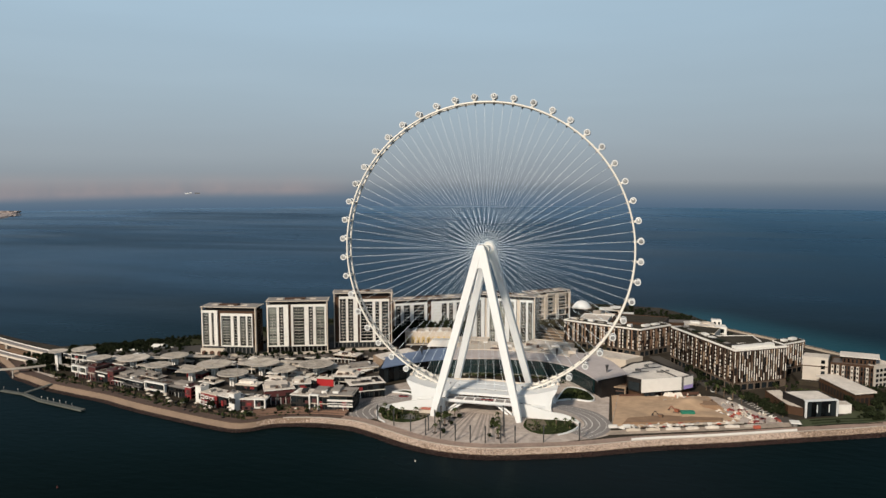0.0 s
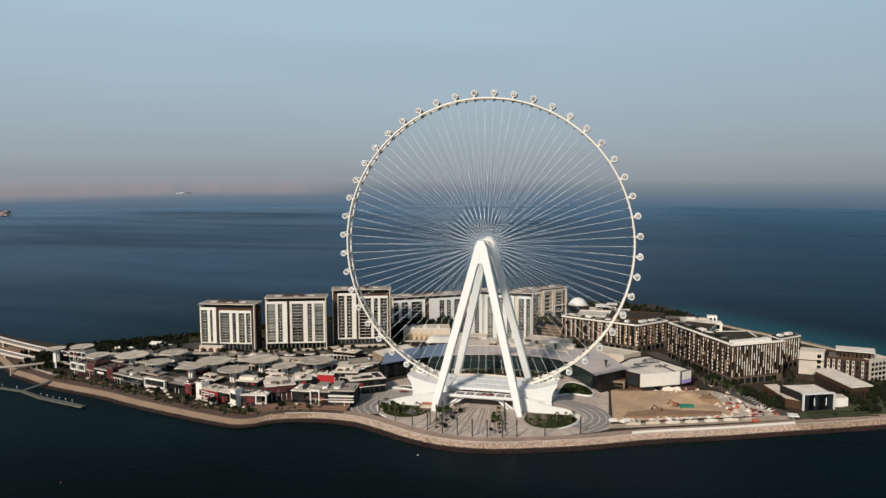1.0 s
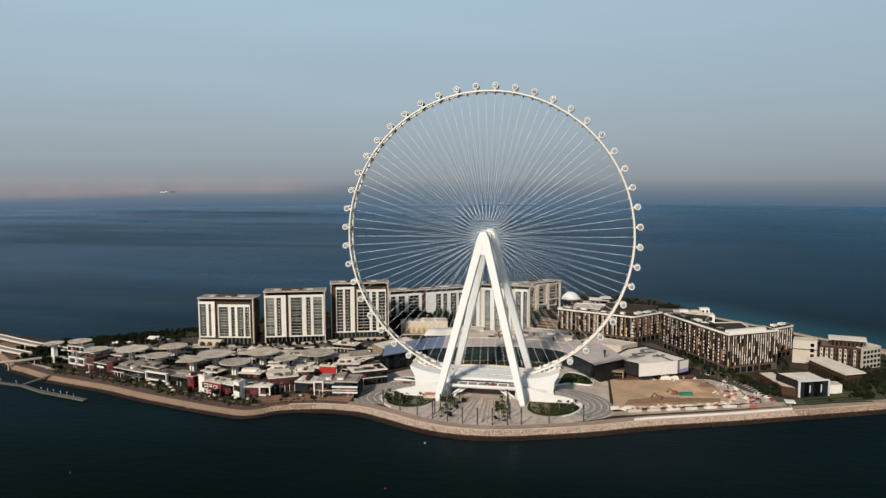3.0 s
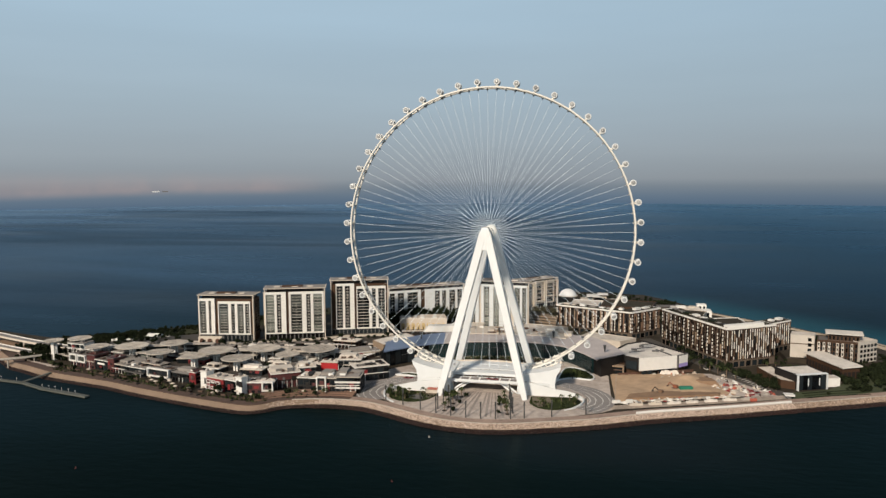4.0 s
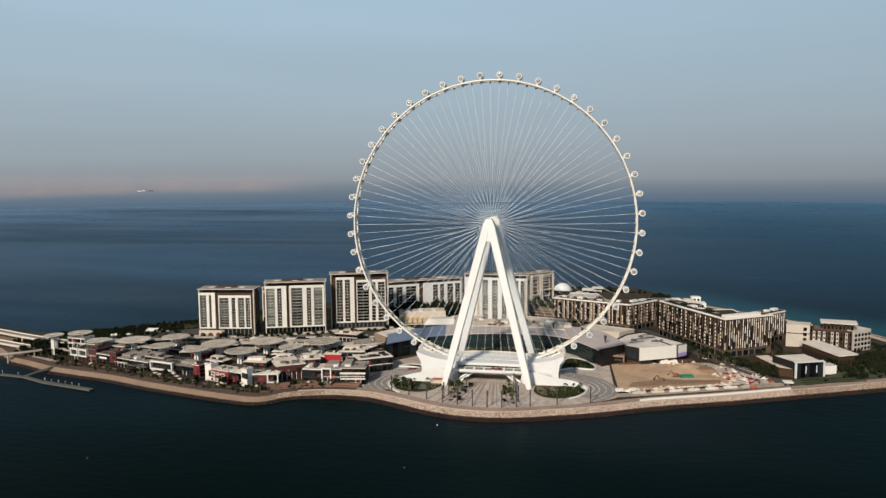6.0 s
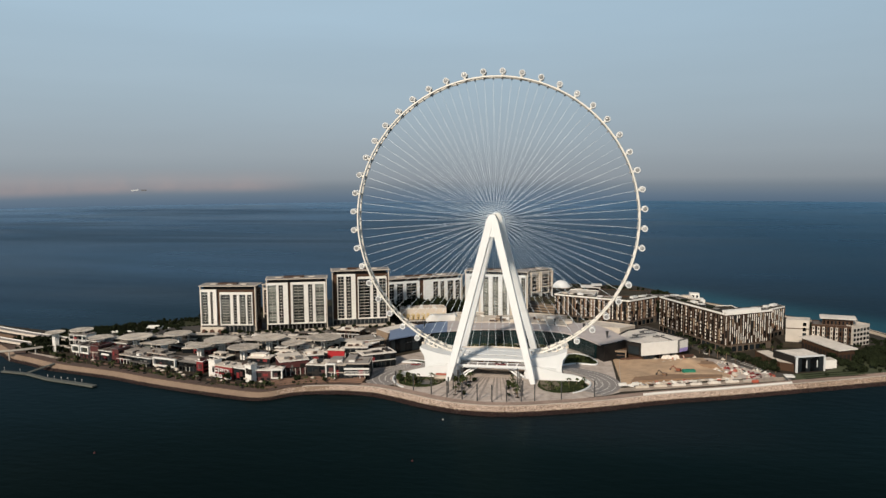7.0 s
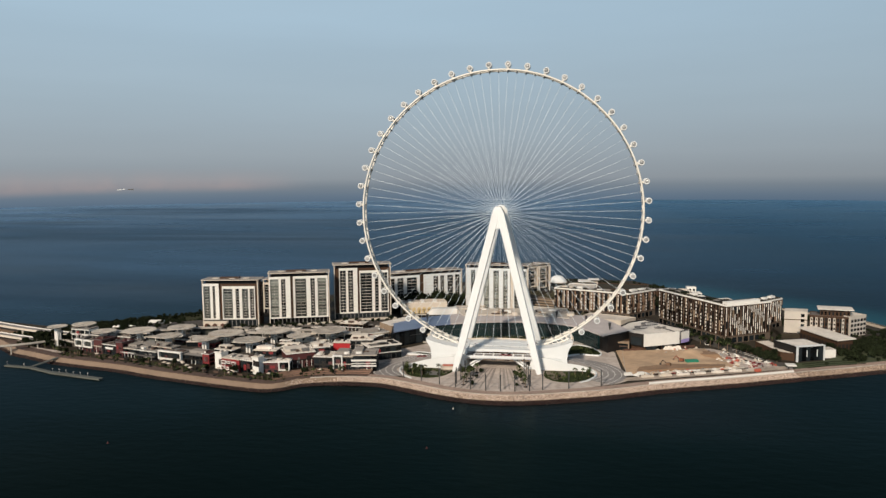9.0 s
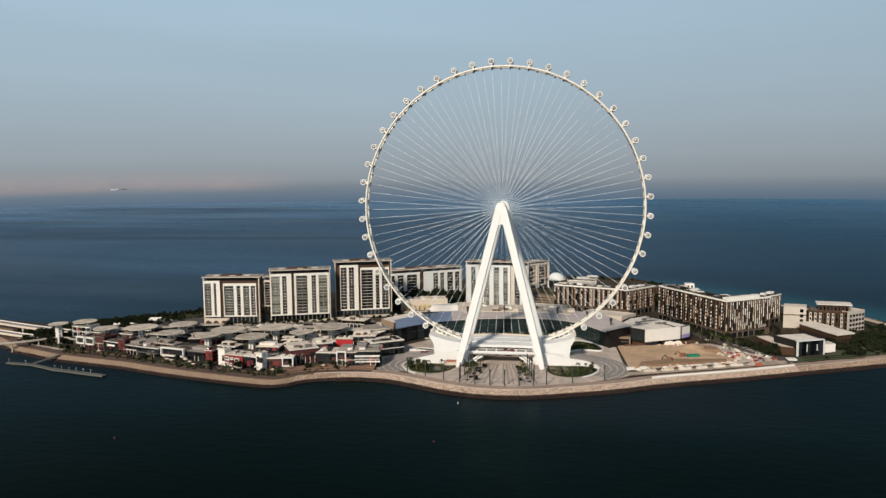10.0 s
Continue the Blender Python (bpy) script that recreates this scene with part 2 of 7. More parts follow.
def maths(op, a_, b_, c_=None):
    nd = t.nodes.new("ShaderNodeMath")
    nd.operation = op
    for k_, v_ in enumerate((a_, b_, c_)):
        if v_ is None:
            continue
        if isinstance(v_, (int, float)):
            nd.inputs[k_].default_value = v_
        else:
            t.links.new(v_, nd.inputs[k_])
    return nd


# where that painted reflection lies, west to east and offshore
reflect_w = ranged(gx_, "X", (-90, 20, 0.0, 0.6))
reflect_e = ranged(gx_, "X", (110, 240, 1.0, 0.0))
reflect_x = maths("MULTIPLY", reflect_w.outputs[0], reflect_e.outputs[0])
reflect_y = ranged(gx_, "Y", (-185, -115, 0.0, 1.0))
t.links.new(maths("MULTIPLY", reflect_x.outputs[0], reflect_y.outputs[0]).outputs[0], reflect_mix.inputs[0])
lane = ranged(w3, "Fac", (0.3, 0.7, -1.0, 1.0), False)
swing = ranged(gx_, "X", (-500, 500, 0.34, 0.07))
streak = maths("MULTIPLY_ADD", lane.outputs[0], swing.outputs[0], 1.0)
# duller, deeper blue reflection painted into the gloss colour eastwards
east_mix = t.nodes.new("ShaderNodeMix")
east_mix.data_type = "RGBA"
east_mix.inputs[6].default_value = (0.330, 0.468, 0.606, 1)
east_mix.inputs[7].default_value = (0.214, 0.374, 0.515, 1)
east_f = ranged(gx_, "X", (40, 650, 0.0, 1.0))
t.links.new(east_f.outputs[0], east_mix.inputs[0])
# sheen painted by view angle: far haze, a pale middle band, a dip
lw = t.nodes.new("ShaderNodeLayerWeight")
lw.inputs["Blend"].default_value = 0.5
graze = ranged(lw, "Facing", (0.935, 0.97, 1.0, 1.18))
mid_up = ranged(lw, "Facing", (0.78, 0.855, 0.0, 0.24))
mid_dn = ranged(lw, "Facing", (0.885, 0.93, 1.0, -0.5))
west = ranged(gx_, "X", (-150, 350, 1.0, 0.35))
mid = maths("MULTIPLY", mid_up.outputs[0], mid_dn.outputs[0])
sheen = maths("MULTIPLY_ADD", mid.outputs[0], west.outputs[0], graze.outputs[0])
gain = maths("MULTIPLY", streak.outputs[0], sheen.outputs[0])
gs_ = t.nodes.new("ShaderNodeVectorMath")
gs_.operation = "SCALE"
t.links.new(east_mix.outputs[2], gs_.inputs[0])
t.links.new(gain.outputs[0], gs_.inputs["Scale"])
near_mix = t.nodes.new("ShaderNodeMix")      # steeper view: gloss colour tinted green for the water showing through
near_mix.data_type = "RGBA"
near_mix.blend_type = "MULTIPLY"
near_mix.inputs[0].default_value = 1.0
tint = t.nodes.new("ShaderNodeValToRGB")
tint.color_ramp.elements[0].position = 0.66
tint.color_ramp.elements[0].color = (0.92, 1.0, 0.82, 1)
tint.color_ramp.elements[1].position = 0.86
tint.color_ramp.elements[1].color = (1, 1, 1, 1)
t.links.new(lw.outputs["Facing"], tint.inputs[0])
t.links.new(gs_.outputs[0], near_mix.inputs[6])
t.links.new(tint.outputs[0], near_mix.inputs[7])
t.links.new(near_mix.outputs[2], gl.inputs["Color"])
# the water's own colour is painted darker eastwards as well
dim = ranged(gx_, "X", (40, 650, 1.0, 0.85))
t.links.new(dim.outputs[0], dsc.inputs["Scale"])
rr = t.nodes.new("ShaderNodeMapRange")
rr.inputs["From Min"].default_value = 0.35
rr.inputs["From Max"].default_value = 0.7
rr.inputs["To Min"].default_value = 0.55
rr.inputs["To Max"].default_value = 0.18
t.links.new(w2.outputs["Fac"], rr.inputs["Value"])
t.links.new(rr.outputs[0], gl.inputs["Roughness"])


# ---- building blocks ----
def thing(name, at, label, category, group="", kind=""):
    ob = new(name)
    ob.empty_display_size = 0.5
    ob.location = at
    return tagged(ob, label, category, group, kind)


def origin_of(ob):
    v = Vector((0, 0, 0))
    while ob:
        v += ob.location
        ob = ob.parent
    return v


def part(name, bm, mat, parent=None, label="", smooth=False):
    """Links a bmesh, in world places, as one mesh under parent."""
    me = bpy.data.meshes.new(name)
    if parent:
        bmesh.ops.translate(bm, verts=bm.verts, vec=-origin_of(parent))
    bm.to_mesh(me)
    bm.free()
    if smooth:
        me.polygons.foreach_set("use_smooth", [True] * len(me.polygons))
    me.materials.append(mat)
    ob = new(name, me)
    ob.parent = parent
    if label:
        ob["label"] = label
    return ob


def whole(name, bm, mat, label, category, group="", kind="", smooth=False):
    return tagged(part(name, bm, mat, None, "", smooth), label, category, group, kind)


def share(name, me, parent, m, label=""):
    """One more object on a mesh, at the world pose m."""
    ob = new(name, me)
    ob.parent = parent
    ob.matrix_local = Matrix.Translation(-origin_of(parent)) @ m if parent else m
    if label:
        ob["label"] = label
    return ob


def mesh_of(name, bm, mat, smooth=False):
    me = bpy.data.meshes.new(name)
    bm.to_mesh(me)
    bm.free()
    if smooth:
        me.polygons.foreach_set("use_smooth", [True] * len(me.polygons))
    me.materials.append(mat)
    return me


def box(bm, x0, y0, z0, x1, y1, z1, m=None):
    vs = [bm.verts.new((x, y, z)) for z in (z0, z1) for x, y in ((x0, y0), (x1, y0), (x1, y1), (x0, y1))]
    for f in ((3, 2, 1, 0), (4, 5, 6, 7), (0, 1, 5, 4), (1, 2, 6, 5), (2, 3, 7, 6), (3, 0, 4, 7)):
        bm.faces.new([vs[i] for i in f])
    if m is not None:
        for v in vs:
            v.co = m @ v.co
    return bm


def prism(bm, poly, z0, z1, inset=0.0):
    """An upright block on a plan; inset draws the top in, for a worn or sloped edge."""
    c = sum((Vector(p) for p in poly), Vector((0, 0))) / len(poly)
    lo = [bm.verts.new((x, y, z0)) for x, y in poly]
    hi = []
    for x, y in poly:
        d = Vector((x, y)) - c
        d = d * (1 - inset / max(d.length, 0.01))
        hi.append(bm.verts.new((c.x + d.x, c.y + d.y, z1)))
    k = len(poly)
    bm.faces.new(hi)
    bm.faces.new(lo[::-1])
    for i in range(k):
        j = (i + 1) % k
        bm.faces.new((lo[i], lo[j], hi[j], hi[i]))
    return bm


def tube(bm, p, q, r, r2=None, seg=8, caps=True):
    p, q = Vector(p), Vector(q)
    d = q - p
    rot = d.to_track_quat("Z", "Y").to_matrix()
    r2 = r if r2 is None else r2
    A, B = [], []
    for i in range(seg):
        a = 2 * math.pi * i / seg
        o = Vector((math.cos(a), math.sin(a), 0))
        A.append(bm.verts.new(p + rot @ (o * r)))
        B.append(bm.verts.new(q + rot @ (o * r2)))
    for i in range(seg):
        j = (i + 1) % seg
        bm.faces.new((A[i], A[j], B[j], B[i]))
    if caps:
        bm.faces.new(A[::-1])
        bm.faces.new(B)
    return bm


def ring(bm, c, R, r, seg=96, sides=8, flat=1.0):
    """A torus about the y axis."""
    rows = []
    for i in range(seg):
        a = 2 * math.pi * i / seg
        u = Vector((math.sin(a), 0, math.cos(a)))
        row = []
        for k in range(sides):
            b_ = 2 * math.pi * k / sides
            row.append(bm.verts.new(Vector(c) + u * (R + r * math.cos(b_)) + Vector((0, r * flat * math.sin(b_), 0))))
        rows.append(row)
    for i in range(seg):
        j = (i + 1) % seg
        for k in range(sides):
            l = (k + 1) % sides
            bm.faces.new((rows[i][k], rows[i][l], rows[j][l], rows[j][k]))
    return bm


def lathe(bm, prof, c, seg=24, caps=True):
    """Turns a profile of (radius, height) about the upright axis through c."""
    rows = []
    for r, z in prof:
        rows.append([bm.verts.new((c[0] + r * math.cos(2 * math.pi * i / seg), c[1] + r * math.sin(2 * math.pi * i / seg), c[2] + z)) for i in range(seg)])
    for a_, b_ in zip(rows, rows[1:]):
        for i in range(seg):
            j = (i + 1) % seg
            bm.faces.new((a_[i], a_[j], b_[j], b_[i]))
    if caps:
        bm.faces.new(rows[0][::-1])
        bm.faces.new(rows[-1])
    return bm


def ribbon(bm, pts, w, th=0.0, side=0.0):
    """A band of width w along pts (x, y, z), shifted sideways by side; th gives it a thickness downwards."""
    pts = [Vector(p) for p in pts]
    rows = []
    for i, p in enumerate(pts):
        d = pts[min(i + 1, len(pts) - 1)] - pts[max(i - 1, 0)]
        nrm = Vector((d.y, -d.x, 0)).normalized()
        l, r = p + nrm * (side - w / 2), p + nrm * (side + w / 2)
        row = [bm.verts.new(l), bm.verts.new(r)]
        if th:
            row += [bm.verts.new(r - Vector((0, 0, th))), bm.verts.new(l - Vector((0, 0, th)))]
        rows.append(row)
    for a_, b_ in zip(rows, rows[1:]):
        k = len(a_)
        for i in range(k if th else 1):
            j = (i + 1) % k
            bm.faces.new((a_[i], a_[j], b_[j], b_[i]))
    if th:
        bm.faces.new(rows[0][::-1])
        bm.faces.new(rows[-1])
    return bm


def smooth_path(pts, steps=6):
    """Catmull-Rom through pts."""
    P = [Vector(p) for p in pts]
    P = [P[0] * 2 - P[1]] + P + [P[-1] * 2 - P[-2]]
    out = []
    for i in range(1, len(P) - 2):
        for s in range(steps):
            u = s / steps
            p0, p1, p2, p3 = P[i - 1:i + 3]
            out.append(0.5 * (2 * p1 + (p2 - p0) * u + (2 * p0 - 5 * p1 + 4 * p2 - p3) * u * u + (3 * p1 - p0 - 3 * p2 + p3) * u ** 3))
    out.append(P[-2])
    return out


B = bmesh.new
rng = random.Random(4)

# ---- sea and island ----
bm = B()
ring_r = [0, 250, 700, 1500, 3000, 4890]
rows = []
for R in ring_r[1:]:
    rows.append([bm.verts.new((60 + R * math.cos(i * math.pi / 48), -600 + R * math.sin(i * math.pi / 48), 0)) for i in range(96)])
bm.faces.new(rows[0])
for a_, b_ in zip(rows, rows[1:]):
    for i in range(96):
        j = (i + 1) % 96
        bm.faces.new((a_[i], b_[i], b_[j], a_[j]))
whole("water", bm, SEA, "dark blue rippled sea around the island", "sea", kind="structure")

# edge of the promenade (top of the rock slope), from the bridge to the far beach
QUAY = [(-640, 100), (-540, 52), (-500, 28), (-480, 14), (-462, 1), (-446, -11), (-425, -19), (-405, -28), (-384, -36), (-348, -45), (-315, -53), (-281, -65), (-250, -74), (-221, -82), (-192, -89), (-174, -92), (-164, -88), (-152, -76), (-131, -68),
        (-110, -65), (-86, -67), (-61, -78), (-36, -91), (-14, -98), (7, -100), (27, -97), (46, -91), (85, -76.5), (126, -56), (181, -34.5), (234, -11.5), (280, 8), (309, 21), (420, 68), (560, 127)]
BACK = [(600, 132), (450, 128), (396, 160), (376, 205), (362, 236), (330, 264), (302, 297), (266, 336), (234, 370), (196, 448), (160, 498), (50, 515), (-80, 470), (-260, 320), (-376, 176), (-440, 125), (-492, 92), (-560, 110), (-640, 140)]
QS = [tuple(v) for v in smooth_path([(x, y, 0) for x, y in QUAY], 5)]
bm = B()
prism(bm, [(x, y) for x, y, _ in QS] + BACK, -2, 4.0)
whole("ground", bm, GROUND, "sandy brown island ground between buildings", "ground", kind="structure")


def offset_line(pts, d):
    out = []
    for i, p in enumerate(pts):
        q = Vector(pts[min(i + 1, len(pts) - 1)]) - Vector(pts[max(i - 1, 0)])
        nrm = Vector((q.y, -q.x, 0)).normalized()
        out.append(Vector(p) + nrm * d)
    return out


# rock slope under the stones; the village side is a smoother sandy slope
SLOPE = material("sandy_slope", (0.205, 0.147, 0.105), 0.95, vary=0.22, grain=0.5, wide=0.05, bump=0.3)
split = max(i for i, v in enumerate(QS) if v[0] < -140)
UPPER = [(-0.2, 4.6), (0.8, 4.5), (3.0, 3.3), (5.4, 1.9)]
LOWER = [(5.4, 1.9), (6.6, 0.8), (7.8, -0.1), (9.5, -1.5)]


def reach(x):
    """How much wider the wet foot of the slope is, from the village to the east."""
    return 1.0 + 0.25 * min(1.0, max(0.0, (x + 150) / 90))


for lo, hi, prof, mat, lab in ((0, split + 1, UPPER, SLOPE, "smooth sandy slope below the village promenade"), (split, len(QS), UPPER, SLOPE, "pale rubble slope along the island's edge"),
                               (0, len(QS), LOWER, WET, "dark wet rubble strip at the waterline")):
    bm = B()
    r = random.Random(lo)
    rows = [[bm.verts.new((v.x, v.y, z + (r.uniform(-.25, .25) if 0 < z < 4 and z != 1.9 else 0))) for v in [p + (q - p) * (d if d < 5.5 else 5.4 + (d - 5.4) * (2 * reach(p.x) - 1)) for p, q in zip(offset_line(QS, 0), offset_line(QS, 1))][lo:hi]] for d, z in prof]
    for a_, b_ in zip(rows, rows[1:]):
        for i in range(len(a_) - 1):
            bm.faces.new((a_[i], b_[i], b_[i + 1], a_[i + 1]))
    whole("embankment", bm, mat, lab, "embankment", kind="structure")


def stones(name, d0, d1, z0, z1, count, size, mat, label, seed, s0=0.10, s1=0.93):
    """Loose boulders along the slope."""
    r = random.Random(seed)
    vs, fs = [], []
    L = offset_line(QS, 0)
    N = [b_ - a_ for a_, b_ in zip(offset_line(QS, 0), offset_line(QS, 1))]
    base = [(-1, -1, -1), (1, -1, -1), (1, 1, -1), (-1, 1, -1), (-.7, -.7, 1), (.7, -.7, 1), (.7, .7, 1), (-.7, .7, 1)]
    cum = [0]
    for a_, b_ in zip(L, L[1:]):
        cum.append(cum[-1] + (b_ - a_).length)
    for _ in range(count):
        s = r.uniform(cum[-1] * s0, cum[-1] * s1)
        i = max(k for k in range(len(cum) - 1) if cum[k] <= s)
        u = (s - cum[i]) / (cum[i + 1] - cum[i])
        f = r.random()
        d = d0 + (d1 - d0) * f
        p = L[i].lerp(L[i + 1], u) + N[i] * d + Vector((0, 0, z0 + (z1 - z0) * f))
        rot = Euler((r.uniform(-.5, .5), r.uniform(-.5, .5), r.uniform(0, 6.3))).to_matrix()
        sc = Vector((size * r.uniform(.6, 1.3), size * r.uniform(.5, 1.1), size * r.uniform(.4, .8)))
        k = len(vs)
        for q in base:
            vs.append(p + rot @ Vector((q[0] * sc.x * r.uniform(.8, 1.1), q[1] * sc.y * r.uniform(.8, 1.1), q[2] * sc.z)))
        fs += [tuple(k + j for j in f_) for f_ in ((3, 2, 1, 0), (4, 5, 6, 7), (0, 1, 5, 4), (1, 2, 6, 5), (2, 3, 7, 6), (3, 0, 4, 7))]
    me = bpy.data.meshes.new(name)
    me.from_pydata(vs, [], fs)
    me.materials.append(mat)
    return tagged(new(name, me), label, "rocks", kind="stuff")


run = [0.0]
for a_, b_ in zip(QS, QS[1:]):
    run.append(run[-1] + (Vector(b_) - Vector(a_)).length)
EASTS = next(s for s, v in zip(run, QS) if v[0] > 232) / run[-1]      # where the garden shore begins
ROCKB = material("brown_rock", (0.27, 0.205, 0.16), 0.9, vary=0.25, grain=0.4, island=0.3)
stones("boulders", 0.6, 5.0, 4.6, 2.1, 7000, 0.44, ROCK, "pale boulders piled along the sea wall", 3, 0.435, EASTS)
stones("boulders", 0.6, 5.0, 4.6, 2.1, 3000, 0.44, ROCKB, "brownish boulders piled below the garden", 13, EASTS)
stones("loose_boulders", 0.6, 5.0, 4.5, 2.1, 420, 0.45, ROCK, "scattered pale boulders on the slope", 9, 0.40, 0.50)
stones("small_stones", 0.6, 6.2, 4.4, 1.45, 5000, 0.26, SLOPE, "small tan stones on the sandy slope", 4)
stones("wet_boulders", 5.4, 8.2, 1.8, -0.3, 4500, 0.42, WET, "dark wet boulders below the village", 5, 0.10, 0.45)
stones("wet_boulders", 5.4, 9.6, 1.9, -0.3, 6500, 0.45, WET, "dark wet boulders at the waterline", 6, 0.43)

# promenade and kerb wall along the edge
bm = B()
east = max(i for i, v in enumerate(QS) if v[0] < -98)
ribbon(bm, [(v.x, v.y, 4.6) for v in offset_line(QS, -4.5)[:east + 1]], 9.0, 1.2)
whole("pavement", bm, TERRA, "reddish brown brick promenade along the water", "pavement", kind="structure")
PINK = material("pink_paving", (0.27, 0.195, 0.155), 0.85, vary=0.4, grain=0.4, wide=0.08)
bm = B()
ribbon(bm, [(v.x, v.y, 4.6) for v in offset_line(QS, -4.5)[east:]], 9.0, 1.2)
whole("pavement", bm, PINK, "pinkish tan promenade round the plaza", "pavement", kind="structure")
for lo, hi, mat, lab in ((0, split + 1, TERRA, "low brown wall topping the sandy slope"), (split, len(QS), CONC, "low pale concrete wall topping the rock slope")):
    bm = B()
    ribbon(bm, [(v.x, v.y, 5.1) for v in offset_line(QS, 0.3)[lo:hi]], 0.6, 1.2)
    whole("sea_wall", bm, mat, lab, "wall", kind="structure")
bm = B()
bk = [(v.x, v.y, 0.0) for v in smooth_path([(x, y, 0) for x, y in BACK[1:9]], 4)]
rows = [[bm.verts.new((v.x, v.y, z)) for v in offset_line(bk, d)] for d, z in ((-12, 4.1), (-4, 4.2), (4, 3.2), (15, 0.4), (22, -1))]
for a_, b_ in zip(rows, rows[1:]):
    for i in range(len(a_) - 1):
        bm.faces.new((a_[i], b_[i], b_[i + 1], a_[i + 1]))
whole("beach", bm, BEACH, "narrow sandy beach behind the hotels", "beach", kind="structure")

# hazy coast on the horizon, its haze painted on a glowing sheet
FAR = bpy.data.materials.new("hazy_coast")
FAR.use_nodes = True
t = FAR.node_tree
t.nodes.remove(t.nodes["Principled BSDF"])
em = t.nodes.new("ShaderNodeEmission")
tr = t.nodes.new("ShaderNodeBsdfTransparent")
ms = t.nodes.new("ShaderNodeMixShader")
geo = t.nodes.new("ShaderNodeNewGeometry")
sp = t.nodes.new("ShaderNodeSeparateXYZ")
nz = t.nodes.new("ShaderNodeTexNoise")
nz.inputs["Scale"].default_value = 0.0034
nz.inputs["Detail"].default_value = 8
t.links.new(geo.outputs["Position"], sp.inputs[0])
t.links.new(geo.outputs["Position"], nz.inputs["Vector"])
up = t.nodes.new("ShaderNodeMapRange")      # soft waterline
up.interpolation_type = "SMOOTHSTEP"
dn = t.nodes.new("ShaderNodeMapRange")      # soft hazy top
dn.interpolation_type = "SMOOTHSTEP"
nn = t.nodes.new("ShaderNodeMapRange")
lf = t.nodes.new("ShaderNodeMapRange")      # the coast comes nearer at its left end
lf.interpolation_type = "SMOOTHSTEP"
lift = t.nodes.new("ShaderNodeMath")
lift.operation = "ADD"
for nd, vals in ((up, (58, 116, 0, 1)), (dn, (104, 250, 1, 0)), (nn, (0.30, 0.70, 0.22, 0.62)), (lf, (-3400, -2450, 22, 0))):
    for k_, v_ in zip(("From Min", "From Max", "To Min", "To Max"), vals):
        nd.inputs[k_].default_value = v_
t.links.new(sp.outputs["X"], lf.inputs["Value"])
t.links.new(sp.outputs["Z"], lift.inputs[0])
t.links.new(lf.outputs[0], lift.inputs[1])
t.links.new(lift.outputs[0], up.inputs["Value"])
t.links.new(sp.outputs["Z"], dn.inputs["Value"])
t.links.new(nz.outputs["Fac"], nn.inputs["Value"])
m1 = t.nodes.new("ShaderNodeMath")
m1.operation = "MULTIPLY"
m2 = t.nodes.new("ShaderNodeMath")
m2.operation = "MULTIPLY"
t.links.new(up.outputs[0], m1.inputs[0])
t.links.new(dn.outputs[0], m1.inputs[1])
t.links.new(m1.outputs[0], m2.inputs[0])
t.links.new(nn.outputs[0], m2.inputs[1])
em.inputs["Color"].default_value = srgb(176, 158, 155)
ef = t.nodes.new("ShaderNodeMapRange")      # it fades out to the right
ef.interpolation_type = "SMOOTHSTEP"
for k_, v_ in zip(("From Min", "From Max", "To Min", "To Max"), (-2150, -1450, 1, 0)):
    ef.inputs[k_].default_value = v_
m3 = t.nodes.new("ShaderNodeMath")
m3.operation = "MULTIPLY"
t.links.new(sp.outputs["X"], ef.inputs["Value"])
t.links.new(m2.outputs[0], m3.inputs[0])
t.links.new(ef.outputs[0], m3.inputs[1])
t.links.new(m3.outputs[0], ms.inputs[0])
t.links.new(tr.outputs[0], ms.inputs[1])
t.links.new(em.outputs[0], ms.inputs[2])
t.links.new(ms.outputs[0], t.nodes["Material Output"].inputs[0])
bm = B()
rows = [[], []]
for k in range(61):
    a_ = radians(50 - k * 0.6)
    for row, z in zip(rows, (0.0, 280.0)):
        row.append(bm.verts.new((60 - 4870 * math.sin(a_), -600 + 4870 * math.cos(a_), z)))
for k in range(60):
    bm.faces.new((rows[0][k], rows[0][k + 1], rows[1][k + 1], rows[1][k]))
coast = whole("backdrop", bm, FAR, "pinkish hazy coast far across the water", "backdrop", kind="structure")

# a long white block on that coast
for az, w, z in ((32.62, 13, 92), (32.36, 7, 95), (31.9, 16, 93)):
    a_ = radians(az)
    m = Matrix.Translation((60 - 4860 * math.sin(a_), -600 + 4860 * math.cos(a_), 0)) @ Matrix.Rotation(a_, 4, "Z")
    part("coast_block", box(B(), -w, 0, z, w, 4, z + 6, m), WHITE if w < 15 else GREY, coast, "small white building on the coast")

# muted headland tone with the distance haze mixed into the colour
HEADL = material("hazed_headland", (0.27, 0.225, 0.21), 0.95, vary=0.35, grain=0.02, wide=0.006)
# sandy headland with low blocks, at the west end of that coast
whole("headland", prism(B(), [(-2560, 2040), (-2735, 2250), (-2790, 2345), (-2990, 2600), (-3160, 2800), (-3290, 2890), (-3400, 2700), (-3200, 2300), (-2800, 1900)], -2, 6, 30), HEADL, "bare sandy headland far along the coast", "headland", kind="structure")
r = random.Random(91)
bm = B()
for k in range(34):
    u = r.random()
    x, y = -2860 - 400 * u + r.uniform(-60, 30), 2420 + 400 * u + r.uniform(-60, 20)
    w, h = r.uniform(14, 40), 5 + 12 * u * u * r.random()
    box(bm, x, y, 3, x + w, y + w, h)
tagged(part("far_blocks", bm, HEADL), "small pale blocks on the far headland", "buildings", kind="stuff")

# ---- the wheel ----
HUB, RC, RR = 131.35, 121.0, 116.6     # hub height, capsule circle, rim circle
